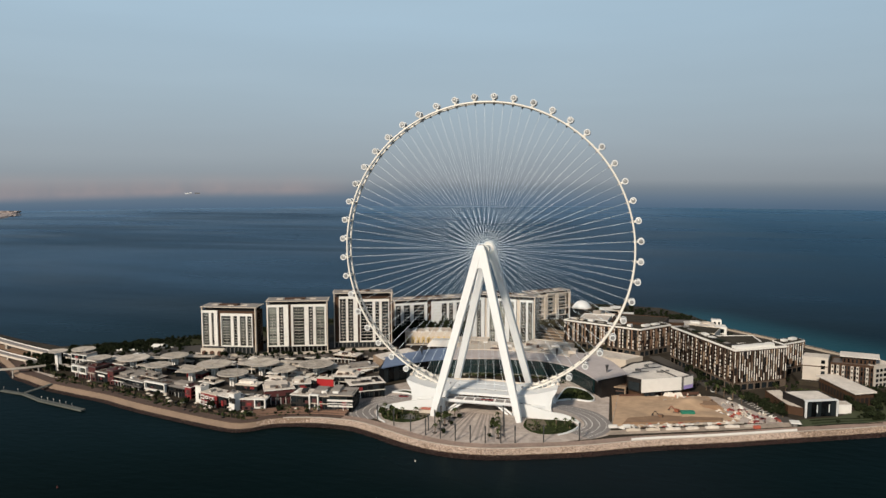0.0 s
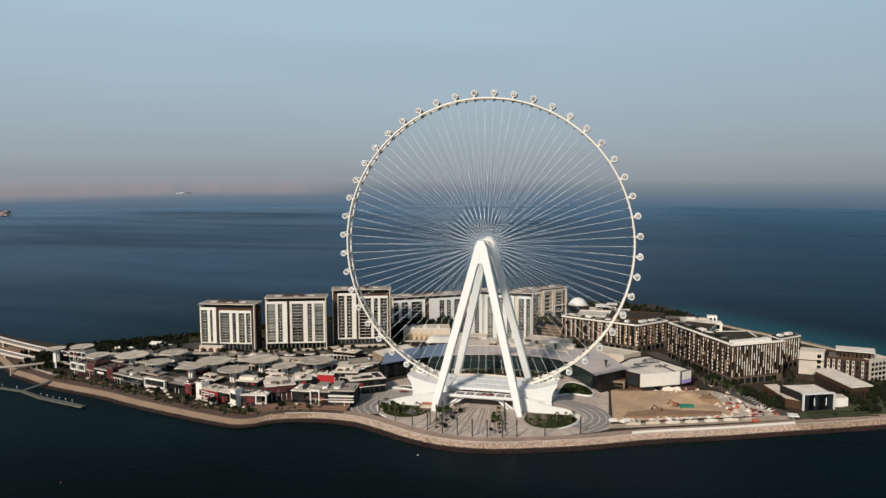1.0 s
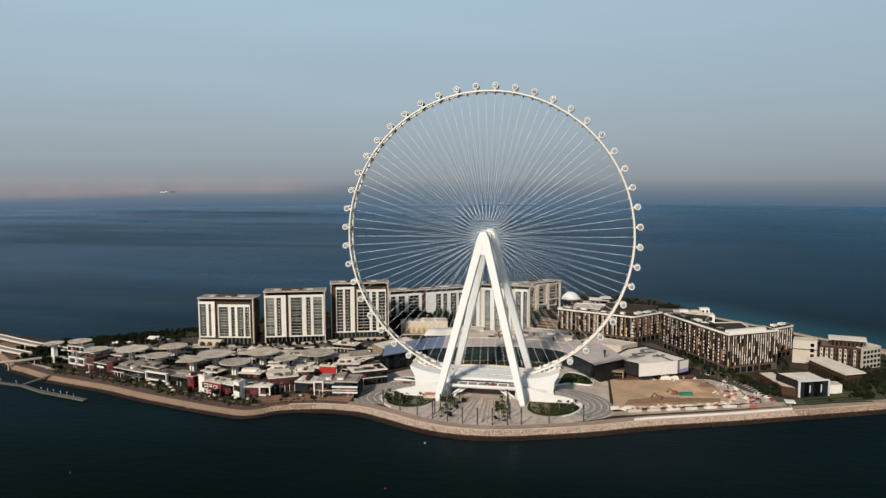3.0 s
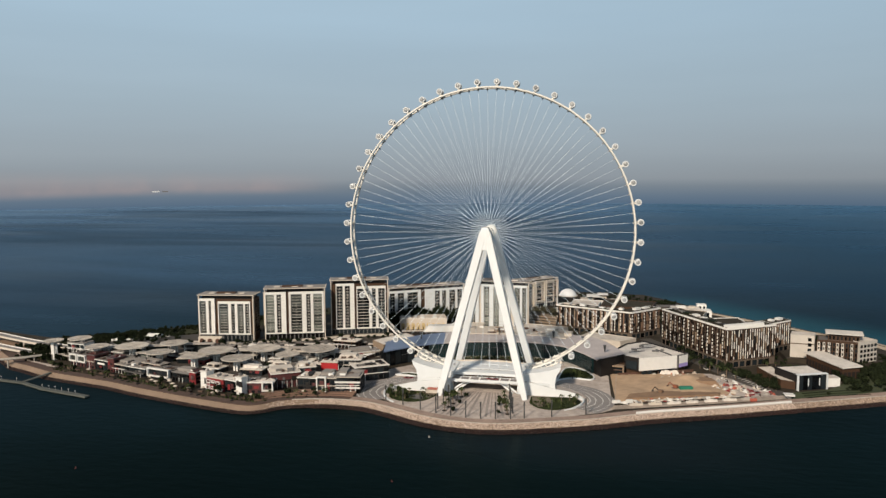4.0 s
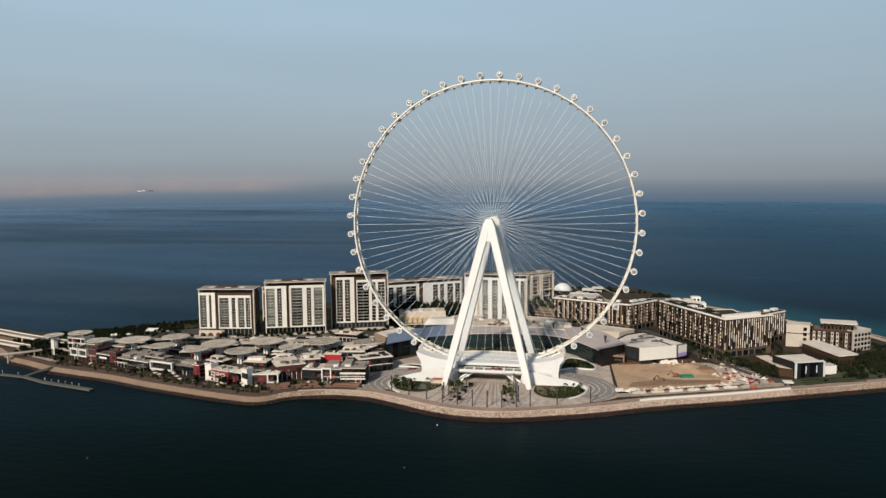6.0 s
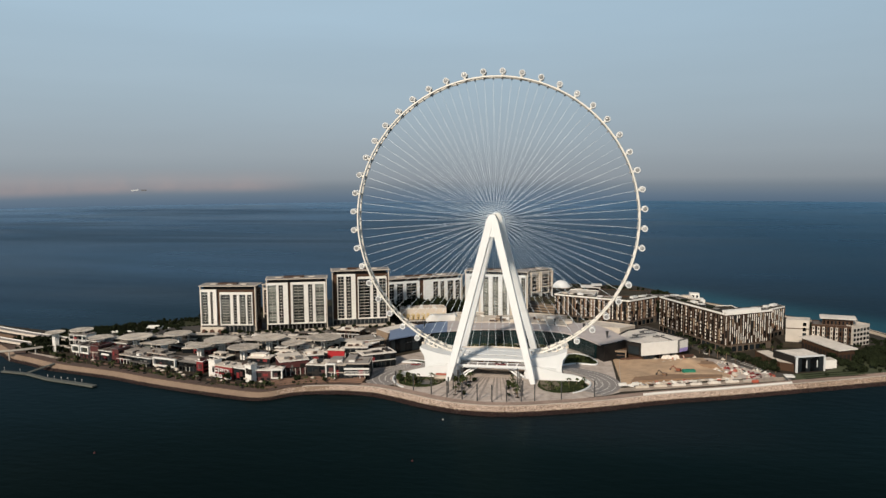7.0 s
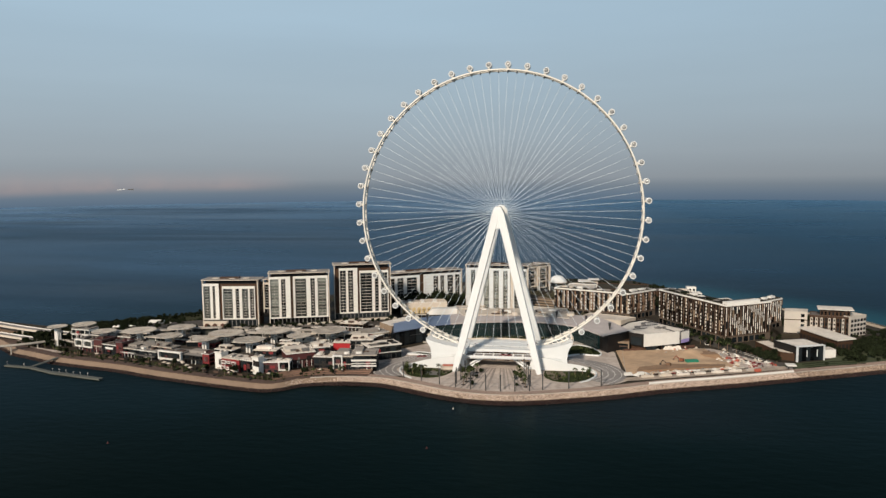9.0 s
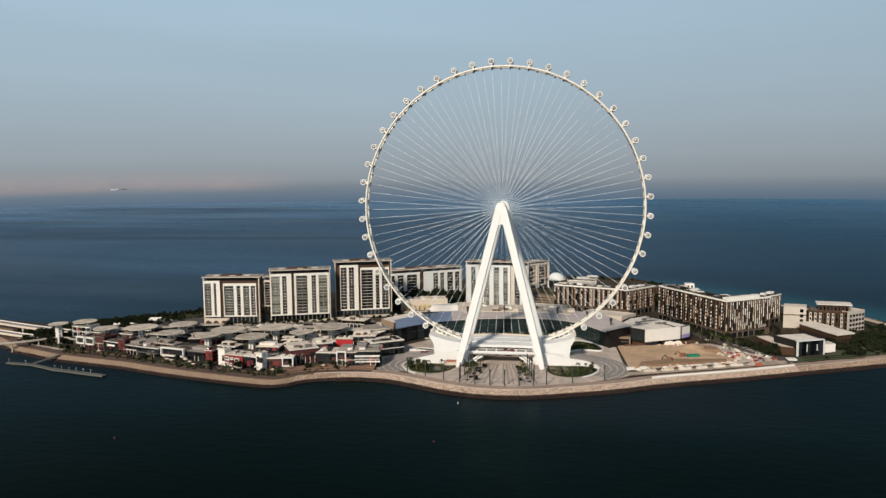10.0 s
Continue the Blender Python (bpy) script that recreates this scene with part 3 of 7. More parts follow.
wheel = thing("ferris_wheel", (0, 0, 4), "giant white observation wheel standing on four tapered legs", "ferris wheel")


def loft_leg(foot, head, name="leg"):
    """A steel leg: rounded box section, slim at its foot."""
    bm = B()
    foot, head = Vector(foot), Vector(head)
    ax = (head - foot).normalized()
    u = Vector((0, 1, 0)).cross(ax).normalized()
    v = ax.cross(u)
    rows = []
    for s, hw in ((0, 1.9), (0.03, 2.3), (0.10, 2.75), (0.25, 2.95), (0.5, 3.05), (0.85, 3.1), (1.0, 3.1)):
        c = foot.lerp(head, s)
        row = []
        for cx, cy in ((1, .8), (.93, .93), (.8, 1), (-.8, 1), (-.93, .93), (-1, .8), (-1, -.8), (-.93, -.93), (-.8, -1), (.8, -1), (.93, -.93), (1, -.8)):
            row.append(bm.verts.new(c + u * cx * hw + v * cy * hw * 1.05))
        rows.append(row)
    for a_, b_ in zip(rows, rows[1:]):
        for i in range(12):
            j = (i + 1) % 12
            bm.faces.new((a_[i], a_[j], b_[j], b_[i]))
    bm.faces.new(rows[0][::-1])
    bm.faces.new(rows[-1])
    return part(name, bm, WHITE, wheel)


for sy in (-1, 1):
    for sx in (-1, 1):
        loft_leg((sx * 34.0, sy * 38.5, 4), (sx * 1.5, sy * 18.6, 132.0))
    bm = B()       # rounded head where two legs meet
    rows = []
    for z, w, d in ((122, 6.7, 2.9), (126, 5.7, 3.1), (131, 4.4, 3.1), (134.5, 3.5, 3.0), (136.2, 2.8, 2.6), (136.8, 2.1, 1.8)):
        y = sy * (18.6 + (132 - z) * 0.155)
        rows.append([bm.verts.new((w * math.copysign(abs(math.cos(a_)) ** 0.25, math.cos(a_)), y + d * math.copysign(abs(math.sin(a_)) ** 0.25, math.sin(a_)), z))
                     for a_ in [2 * math.pi * (k + 0.5) / 20 for k in range(20)]])
    for a_, b_ in zip(rows, rows[1:]):
        for i in range(20):
            j = (i + 1) % 20
            bm.faces.new((a_[i], a_[j], b_[j], b_[i]))
    bm.faces.new(rows[0][::-1])
    bm.faces.new(rows[-1])
    part("leg_head", bm, WHITE, wheel)
    apex = 119.4
    lx = lambda z: 1.5 + 32.5 * (132 - z) / 128
    poly = [(-lx(130), 130), (lx(130), 130)]
    zb = apex - 4.0
    poly += [(lx(zb), zb)]
    for k in range(7):          # rounded arch between the legs
        a_ = math.pi * k / 6
        hw_ = lx(zb) - 3.2
        poly.append((math.cos(a_) * hw_, zb + math.sin(a_) ** 0.8 * (apex - zb)))
    poly += [(-lx(zb), zb)]
    bm = B()
    A_ = [bm.verts.new((x, sy * (18.6 + (132 - z) * 0.155) - 2.9, z)) for x, z in poly]
    C_ = [bm.verts.new((x, sy * (18.6 + (132 - z) * 0.155) + 2.9, z)) for x, z in poly]
    bm.faces.new(A_)
    bm.faces.new(C_[::-1])
    for i in range(len(poly)):
        j = (i + 1) % len(poly)
        bm.faces.new((A_[j], A_[i], C_[i], C_[j]))
    bmesh.ops.recalc_face_normals(bm, faces=bm.faces)
    part("leg_web", bm, WHITE, wheel)
    bm = B()       # hub flange that holds the cables
    tube(bm, (0, sy * 12.2, HUB), (0, sy * 10.8, HUB), 5.2, seg=32)
    tube(bm, (0, sy * 14.2, HUB), (0, sy * 12.2, HUB), 3.6, 4.6, seg=32)
    part("hub_flange", bm, RIMST, wheel)
bm = B()
tube(bm, (0, -19, HUB), (0, 19, HUB), 2.8, seg=28)
part("spindle", bm, WHITE, wheel, smooth=True)
# rim: a front and a back tube with lattice between them
for sy in (-1, 1):
    part("rim_tube", ring(B(), (0, sy * 4.2, HUB), RR, 0.77, 192, 8), RIMST, wheel, smooth=True)
c = Vector((0, 0, HUB))


def on_rim(deg, r_, y):
    return c + Vector((math.sin(radians(deg)) * r_, y, math.cos(radians(deg)) * r_))


bm = B()
tube(bm, (0, -4.2, 0), (0, 4.2, 0), 0.42, seg=6)
beam = mesh_of("cross_beam", bm, RIMST)
bm = B()
box(bm, -0.55, -1.0, -1.5, 0.55, 1.0, 0.3)
node = mesh_of("cable_anchor", bm, STEEL)
for k in range(96):
    m = Matrix.Translation((0, 0, HUB)) @ Matrix.Rotation(radians(3.23 + k * 3.75), 4, "Y") @ Matrix.Translation((0, 0, RR - 0.6))
    share("cross_beam", beam, wheel, m)
    share("cable_anchor", node, wheel, m)
bm = B()
for k in range(96):
    g0 = 3.23 + k * 3.75
    s_ = 4.2 if k % 2 else -4.2
    tube(bm, on_rim(g0, RR - .4, -s_), on_rim(g0 + 3.75, RR - .4, s_), 0.26, seg=5)
part("rim_lattice", bm, RIMST, wheel)
# cables: from each anchor one to either flange
bm = B()
tube(bm, (0, 0, 0), (0, 0, 1), 1.0, seg=5, caps=False)
cable = mesh_of("cable", bm, CABLE)
for k in range(96):
    for sy in (-1, 1):
        a_ = radians(3.23 + k * 3.75)
        a2 = a_ + radians(9 if k % 2 else -9)
        p = Vector((math.sin(a_) * (RR - 1.8), 0, HUB + math.cos(a_) * (RR - 1.8)))
        q = Vector((math.sin(a2) * 4.9, sy * 11.5, HUB + math.cos(a2) * 4.9))
        d = q - p
        m = Matrix.Translation(p) @ d.to_track_quat("Z", "Y").to_matrix().to_4x4() @ Matrix.Diagonal((0.064, 0.064, d.length, 1))
        share("cable", cable, wheel, m)
# capsules: drum of glass between two white hoops, on a bracket
bm = B()
lathe_prof = [(1.0, -3.6), (1.9, -3.0), (2.25, -1.2), (2.25, 1.2), (1.9, 3.0), (1.0, 3.6)]
lathe(bm, lathe_prof, (0, 0, 0), 20)
bmesh.ops.rotate(bm, verts=bm.verts, matrix=Matrix.Rotation(radians(90), 3, "X"))
PODG = material("capsule_glass", (0.26, 0.265, 0.265), 0.2, vary=0.2, obj=0.15)
pod_glass = mesh_of("cabin", bm, PODG, True)
hoop = mesh_of("hoop", ring(B(), (0, 0, 0), 2.05, 0.48, 24, 8), WHITE, True)
bm = B()
box(bm, -0.9, -3.4, -4.3, 0.9, 3.4, -3.6)
for sy in (-1, 1):
    tube(bm, (-0.5, sy * 2.9, -4.0), (-0.4, sy * 3.0, -1.6), 0.4, seg=6)
    tube(bm, (0.5, sy * 2.9, -4.0), (0.4, sy * 3.0, -1.6), 0.4, seg=6)
bracket = mesh_of("bracket", bm, RIMST)
for k in range(48):
    a_ = radians(3.23 + 7.5 * k)
    m = Matrix.Translation((math.sin(a_) * RC, 0, HUB + math.cos(a_) * RC))
    cap = share("capsule", pod_glass, wheel, m)
    cap["label"] = "grey glass passenger capsule"
    for y in (-3.1, 3.1):
        h = share("hoop", hoop, None, Matrix.Translation((0, y, 0)))
        h.parent = cap
    br = share("bracket", bracket, None, Matrix.Rotation(a_, 4, "Y"))
    br.parent = cap

# ---- boarding platform ----
TIMBER = material("timber_lining", (0.30, 0.19, 0.115), 0.7, vary=0.35, grain=0.4, wide=0.1)
plat = thing("boarding_platform", (0, 0, 4), "sculpted white boarding building under the wheel", "building")


def side_block(bm, poly, y0, y1, mirror=1):
    """A profile in x and z, drawn out from y0 to y1."""
    A = [bm.verts.new((x * mirror, y0, z)) for x, z in poly]
    C = [bm.verts.new((x * mirror, y1, z)) for x, z in poly]
    bm.faces.new(A)
    bm.faces.new(C[::-1])
    for i in range(len(poly)):
        j = (i + 1) % len(poly)
        bm.faces.new((A[j], A[i], C[i], C[j]))
    bmesh.ops.recalc_face_normals(bm, faces=bm.faces)
    return bm


WING = [(-60.5, 26.5), (-54, 24), (-44, 21.5), (-26, 19), (-26, 4), (-57, 4), (-56, 12), (-57, 19), (-60, 24)]
for s in (1, -1):
    part("wing", side_block(B(), WING, -20.5, 14, s), WHITE, plat)
    bm = B()
    box(bm, s * 44, -21.4, 5, s * 39, -20.9, 10)
    part("window", bm, GLASSB, plat, "greenish glazed opening")
    # curved drive girders that carry the rim past the platform
    for y in (-6.2, 6.2):
        for rad, th in ((RC - 5.0, .5), (RC - 2.0, .5), (RC + 1.0, .5)):
            bm = B()
            pts = [Vector((s * math.sin(radians(g_)) * rad, y, HUB - math.cos(radians(g_)) * rad)) for g_ in range(11, 31, 2)]
            ribbon(bm, pts, 1.0, 1.0)
            part("girder", bm, RIMST, plat, "cream curved drive girder")
        for g_ in range(12, 31, 2):
            sn, cs = math.sin(radians(g_)), math.cos(radians(g_))
            bm = tube(B(), (s * sn * (RC - 6), y, HUB - cs * (RC - 6)), (s * sn * (RC + (9 if g_ < 24 else 2)), y, HUB - cs * (RC + (9 if g_ < 24 else 2))), .4, seg=6)
            part("girder_post", bm, RIMST, plat)
    for g_ in range(14, 31, 4):
        sn, cs = math.sin(radians(g_)), math.cos(radians(g_))
        m = Matrix.Translation((s * sn * (RC - 0.5), -7.2, HUB - cs * (RC - 0.5))) @ Matrix.Rotation(-s * radians(g_), 4, "Y")
        bm = box(B(), -1.1, -.8, -.9, 1.1, .8, .9, m)
        bmesh.ops.bevel(bm, geom=bm.edges, offset=.25, segments=1)
        part("drive_motor", bm, CREAM, plat, "cream drive motor housing")
# upper and lower decks, bowed in plan
for nm, y0, bow, z, wdt, th in (("upper_deck", 8, 4, 17.6, 10, 7.5), ("middle_deck", -10, -2, 16.6, 10, 2.2)):
    bm = B()
    ribbon(bm, [(x, y0 + bow * (1 - (x / 42) ** 2), z + 1.6 * (1 - (x / 42) ** 2)) for x in range(-42, 43, 4)], wdt, th)
    part(nm, bm, WHITE, plat)
part("slot_cover", ribbon(B(), [(x, 0, 17.4 + 1.6 * (1 - (x / 42) ** 2)) for x in range(-28, 29, 4)], 14, 0.5), WHITE, plat)
part("deck_edge", ribbon(B(), [(x, 12.6 + 4 * (1 - (x / 42) ** 2), 18.9 + 1.6 * (1 - (x / 42) ** 2)) for x in range(-42, 43, 4)], 0.5, 1.2), CREAM, plat)
for s in (-1, 1):
    for x0, x1 in ((27, 14), (23, 11)):
        bm = B()
        tube(bm, (s * x0, -24, 4.4), (s * x1, -21, 12.6), 0.85, seg=8)
        part("strut", bm, WHITE, plat)
bm = B()
box(bm, -25, 2, 4.2, 25, 4, 15)
part("portal_beam", box(B(), -13, -22.4, 11.9, 13, -20.6, 13.3), WHITE, plat)
part("entrance_wall", bm, TIMBER, plat, "brown timber-lined entrance hall wall")
for i in range(4):
    x = -19 + i * 11
    part("entrance_door", box(B(), x, 1.6, 4.2, x + 4.6, 2.0, 9), GLASS, plat, "dark glass entrance door")
# raised deck and the drives that come down from it
def mirrored(pts):
    return [(-x, y, z) for x, y, z in pts]


DECK = smooth_path([(-52, -15, 11.6), (-38, -19, 13.2), (-20, -22.5, 14.4), (0, -24, 14.8), (20, -22.5, 14.4), (38, -19, 13.2), (52, -15, 11.6)], 5)
deck = thing("drop_off_deck", (0, -24, 4), "bowed white deck carrying the drive past the platform", "deck")
part("roadway", ribbon(B(), DECK, 9.5, 0.6), ROAD, deck, "grey roadway with pale joints")
for s in (-5.0, 5.0):
    part("parapet", ribbon(B(), [v + Vector((0, 0, 0.35 if s < 0 else 0.7)) for v in DECK], 0.45, 2.0, s), WHITE, deck)
part("beam", ribbon(B(), [v - Vector((0, 0, 0.65)) for v in DECK], 8.5, 1.5), WHITE, deck)
for k, v in enumerate(DECK[2:-2:2]):
    m = Matrix.Translation(v) @ Matrix.Rotation(0.0, 4, "Z")
    part("joint", box(B(), -0.5, -4.4, 0.02, 0.9, 4.4, 0.06, m), ROADW, deck)
RAMP = [(-50, -15, 11.8), (-60, -13, 9.6), (-72, -12, 7.4), (-85, -17, 5.4), (-92, -31, 4.6), (-90, -46, 4.35), (-80, -60, 4.3)]
for nm, pts in (("west", RAMP), ("east", mirrored(RAMP))):
    pth = smooth_path(pts, 7)
    if nm == "east":
        pth = [v + Vector((0, 3, 0)) for v in pth]
    bm = B()
    rows = []
    for i, v in enumerate(pth):
        u = i / (len(pth) - 1)
        d = pth[min(i + 1, len(pth) - 1)] - pth[max(i - 1, 0)]
        nrm = Vector((d.y, -d.x, 0)).normalized() * (5.0 + 5.0 * min(1, u * 2.2))
        rows.append((bm.verts.new(v - nrm), bm.verts.new(v + nrm)))
    for a_, b_ in zip(rows, rows[1:]):
        bm.faces.new((a_[0], a_[1], b_[1], b_[0]))
    low = []
    for i, v in enumerate(pth):
        u = i / (len(pth) - 1)
        d = pth[min(i + 1, len(pth) - 1)] - pth[max(i - 1, 0)]
        nrm = Vector((d.y, -d.x, 0)).normalized() * (5.0 + 5.0 * min(1, u * 2.2))
        p, q = v - nrm, v + nrm
        low.append((bm.verts.new((p.x, p.y, 3.8)), bm.verts.new((q.x, q.y, 3.8))))
    for i in range(len(rows) - 1):
        bm.faces.new((rows[i][0], rows[i + 1][0], low[i + 1][0], low[i][0]))
        bm.faces.new((rows[i][1], low[i][1], low[i + 1][1], rows[i + 1][1]))
    whole("ramp_road", bm, ROAD, "grey asphalt ramp curving down from the platform", "road", kind="structure")
    dash = thing("lane_marking", (pth[20].x, pth[20].y, 4.4), "rows of white painted dashes on the ramp", "road marking")
    for i in range(3, len(pth) - 1):
        v, q = pth[i], pth[i + 1]
        u = i / (len(pth) - 1)
        d = q - v
        nrm = Vector((d.y, -d.x, 0)).normalized()
        for off in (-0.62, -0.1, 0.42, 0.86):
            o = nrm * off * (5.0 + 5.0 * min(1, u * 2.2)) + Vector((0, 0, 0.05))
            part("dash", ribbon(B(), [v + o, v + o + d * 0.34], 1.0), ROADW, dash)
    sgn = -1 if nm == "west" else 1
    WALL = smooth_path([(sgn * 27, -27, 14.2), (sgn * 40, -28.5, 13.6), (sgn * 54, -29, 11.8 if sgn < 0 else 10.6), (sgn * 66, -29, 9.0), (sgn * 74, -31, 7.2), (sgn * 78.5, -37, 6.3), (sgn * 77.5, -46, 5.7), (sgn * 72, -56, 5.2), (sgn * 65, -63, 4.9)], 5)
    if nm == "east":
        WALL = [Vector((v.x, v.y + 3, v.z)) for v in WALL]
    w_ob = thing("garden_wall", (sgn * 70, -30, 4), "tall white curved wall between the ramp and lawn", "wall", "curved white walls")
    bm = B()
    rows = []
    for i, v in enumerate(WALL):
        d = WALL[min(i + 1, len(WALL) - 1)] - WALL[max(i - 1, 0)]
        nrm = Vector((d.y, -d.x, 0)).normalized() * 0.45
        rows.append([bm.verts.new((p.x, p.y, z)) for p, z in ((v - nrm, 3.8), (v - nrm, v.z), (v + nrm, v.z), (v + nrm, 3.8))])
    for a_, b_ in zip(rows, rows[1:]):
        for i in range(3):
            bm.faces.new((a_[i], a_[i + 1], b_[i + 1], b_[i]))
    bm.faces.new(rows[0])
    bm.faces.new(rows[-1][::-1])
    part("wall", bm, WHITE, w_ob)

BANDS = material("plaza_band", (0.25, 0.215, 0.195), 0.85, vary=0.4, grain=0.4)
# plaza paving, fan of pale slabs in front of the wheel
bm = B()
pl = [(-78, -60), (-60, -76), (-38, -89), (-14, -95), (6, -98), (34, -94), (62, -83), (92, -66), (100, -58), (99, 42), (84, 66), (60, 76), (-70, 60), (-100, 24), (-112, 8), (-94, -40)]
prism(bm, [(x, y + 7 if y < -50 else y) for x, y in pl], 3.0, 4.2)
whole("plaza", bm, PAVE, "pale grey stone plaza in front of the wheel", "pavement", kind="structure")
bm = B()
for i in range(-7, 8):
    if i == 0:
        continue
    x0, x1 = i * 2.2, i * 4.6 + rng.uniform(-1, 1)
    ribbon(bm, [(x0, -24, 4.23), ((x0 + x1) / 2, -54, 4.23), (x1, -84, 4.23)], 0.9 + (i % 3) * 0.5)
whole("paving_bands", bm, BANDS, "darker bands fanning across the plaza", "pavement", kind="structure")


def lawn(pts, label, kerb=0.0):
    pts = [(v.x, v.y) for v in smooth_path([(x, y, 0) for x, y in pts + pts[:1]], 5)][:-1]
    prism_ = prism(B(), pts, 3.5, 4.75, 0.3)
    ob = whole("lawn", prism_, GRASS, label, "lawn", "lawns beside the wheel", "structure")
    if kerb:
        line = [Vector((x, y, 5.4)) for x, y in pts]
        whole("lawn_kerb", ribbon(B(), line + line[:1], 1.0, 1.6), WHITE, "white kerb round the planted bed", "kerb", kind="structure")
    return ob


lawn([(-76, -40), (-66, -32), (-50, -32), (-36, -33), (-37, -44), (-44, -56), (-56, -60), (-69, -54)], "dark green lawn with reeds before the white wall")
lawn([(38, -30), (52, -29), (68, -28), (77, -37), (71, -51), (58, -60), (46, -58), (38, -46)], "dark green lawn bed before the white wall")
lawn([(56, 20), (68, 28), (84, 26), (86, 38), (76, 58), (62, 60)], "planted bed with shrubs in a white kerb", 1)
lawn([(-84, 12), (-72, 12), (-60, 8), (-62, 16), (-74, 20)], "narrow planted bed in a white kerb", 1)
BED = material("bare_bed", (0.115, 0.095, 0.066), 0.95, vary=0.4, grain=0.4, wide=0.2)
for q in ([(-51, -34), (-37, -34.5), (-38, -44), (-44, -54), (-50, -52), (-53, -42)], [(39, -32), (52, -31), (55, -40), (52, -53), (46, -56), (40, -46)]):
    whole("bare_bed", prism(B(), q, 4.0, 4.785), BED, "bare tan earth bed within the lawn", "bed", kind="structure")
# reeds and low shrubs on the lawns
r = random.Random(77)
hv, hf = [], []
for cx, cy, rx, ry in ((-56, -46, 18, 11), (57, -44, 18, 13), (72, 40, 11, 14)):
    for _ in range(520):
        a_, q = r.uniform(0, 6.28), math.sqrt(r.random())
        x, y = cx + rx * q * math.cos(a_), cy + ry * q * math.sin(a_)
        if noise.noise(Vector((x * .13, y * .13, 7))) < -0.05:
            continue
        s = r.uniform(.3, .8)
        d = Vector((math.cos(a_ * 5), math.sin(a_ * 5), 0)) * s
        n0 = len(hv)
        p = Vector((x, y, 4.6))
        hv += [p - d, p + d, p + d * .4 + Vector((0, .3, s * 2.2)), p - d * .5 + Vector((.2, 0, s * 1.8))]
        hf.append((n0, n0 + 1, n0 + 2, n0 + 3))
me = bpy.data.meshes.new("reeds")
me.from_pydata(hv, [], hf)
me.materials.append(LEAFL)
tagged(new("reeds", me), "tufts of reeds and shrubs on the lawns", "reeds", kind="stuff")
bm = B()
prism(bm, [(-50 + 9 * math.cos(k * math.pi / 12), -48 + 5 * math.sin(k * math.pi / 12)) for k in range(24)], 4.6, 4.80)
whole("pond", bm, GREY, "small grey pond set in the lawn", "pond", kind="structure")
bm = box(B(), -46, -36, 4.7, -36, -32.5, 8)
ob = thing("ticket_booth", (-41, -34, 4.7), "orange and cream ticket booth by the leg", "booth")
part("wall", bm, CREAM, ob)
part("canopy", box(B(), -44, -37, 8, -36, -32.5, 8.5), ORANGE, ob, "orange canopy")

# ---- buildings ----
CACHE = {}
# podium paving darkened, the narrow streets' shade put into its colour
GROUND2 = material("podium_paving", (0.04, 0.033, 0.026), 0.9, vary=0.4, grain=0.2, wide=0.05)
SANDST = material("sand_stone", (0.22, 0.16, 0.11), 0.85, vary=0.3)
PANEL = material("pale_panel", (0.70, 0.675, 0.625), 0.6, vary=0.1, grain=0.5)
STONE = material("slab_edge", (0.46, 0.43, 0.385), 0.8, vary=0.15)


def pane(kind, w, h, mat, deep=0.35):
    """A framed piece of facade, w wide and h high, its back at y = 0 and its face towards -y."""
    key = (kind, round(w, 1), round(h, 1), mat.name)
    if key not in CACHE:
        bm = B()
        w_, h_ = round(w, 1), round(h, 1)
        if kind == "balcony":       # glass behind a slab and a railing
            box(bm, 0.1, -0.12, 0.2, w_ - 0.1, 0.02, h_ - 0.25)
            if mat is not GLASS:
                box(bm, 0.05, -0.85, 0.16, w_ - 0.05, -0.8, 1.05)
            n_f = len(bm.faces)
            box(bm, 0, -0.95, -0.15, w_, 0.02, 0.18)
            if w_ > 4:
                box(bm, w_ * .5 - .12, -0.2, 0.18, w_ * .5 + .12, 0.0, h_ - .15)
            bm.faces.ensure_lookup_table()
            for f in bm.faces[n_f:]:
                f.material_index = 1
        else:
            box(bm, 0.06, -deep, 0.06, w_ - 0.06, 0.02, h_ - 0.06)
        CACHE[key] = mesh_of(kind.split("_white")[0].split("_cream")[0], bm, mat)
        if kind == "balcony":
            CACHE[key].materials.append(STONE)
    return CACHE[key]


def along(p0, p1):
    """The frame of a facade from p0 to p1, seen with p0 at the left: x along it, y inwards."""
    d = Vector((p1[0] - p0[0], p1[1] - p0[1], 0))
    return Matrix.Translation((p0[0], p0[1], 0)) @ Matrix.Rotation(math.atan2(d.y, d.x), 4, "Z"), d.length


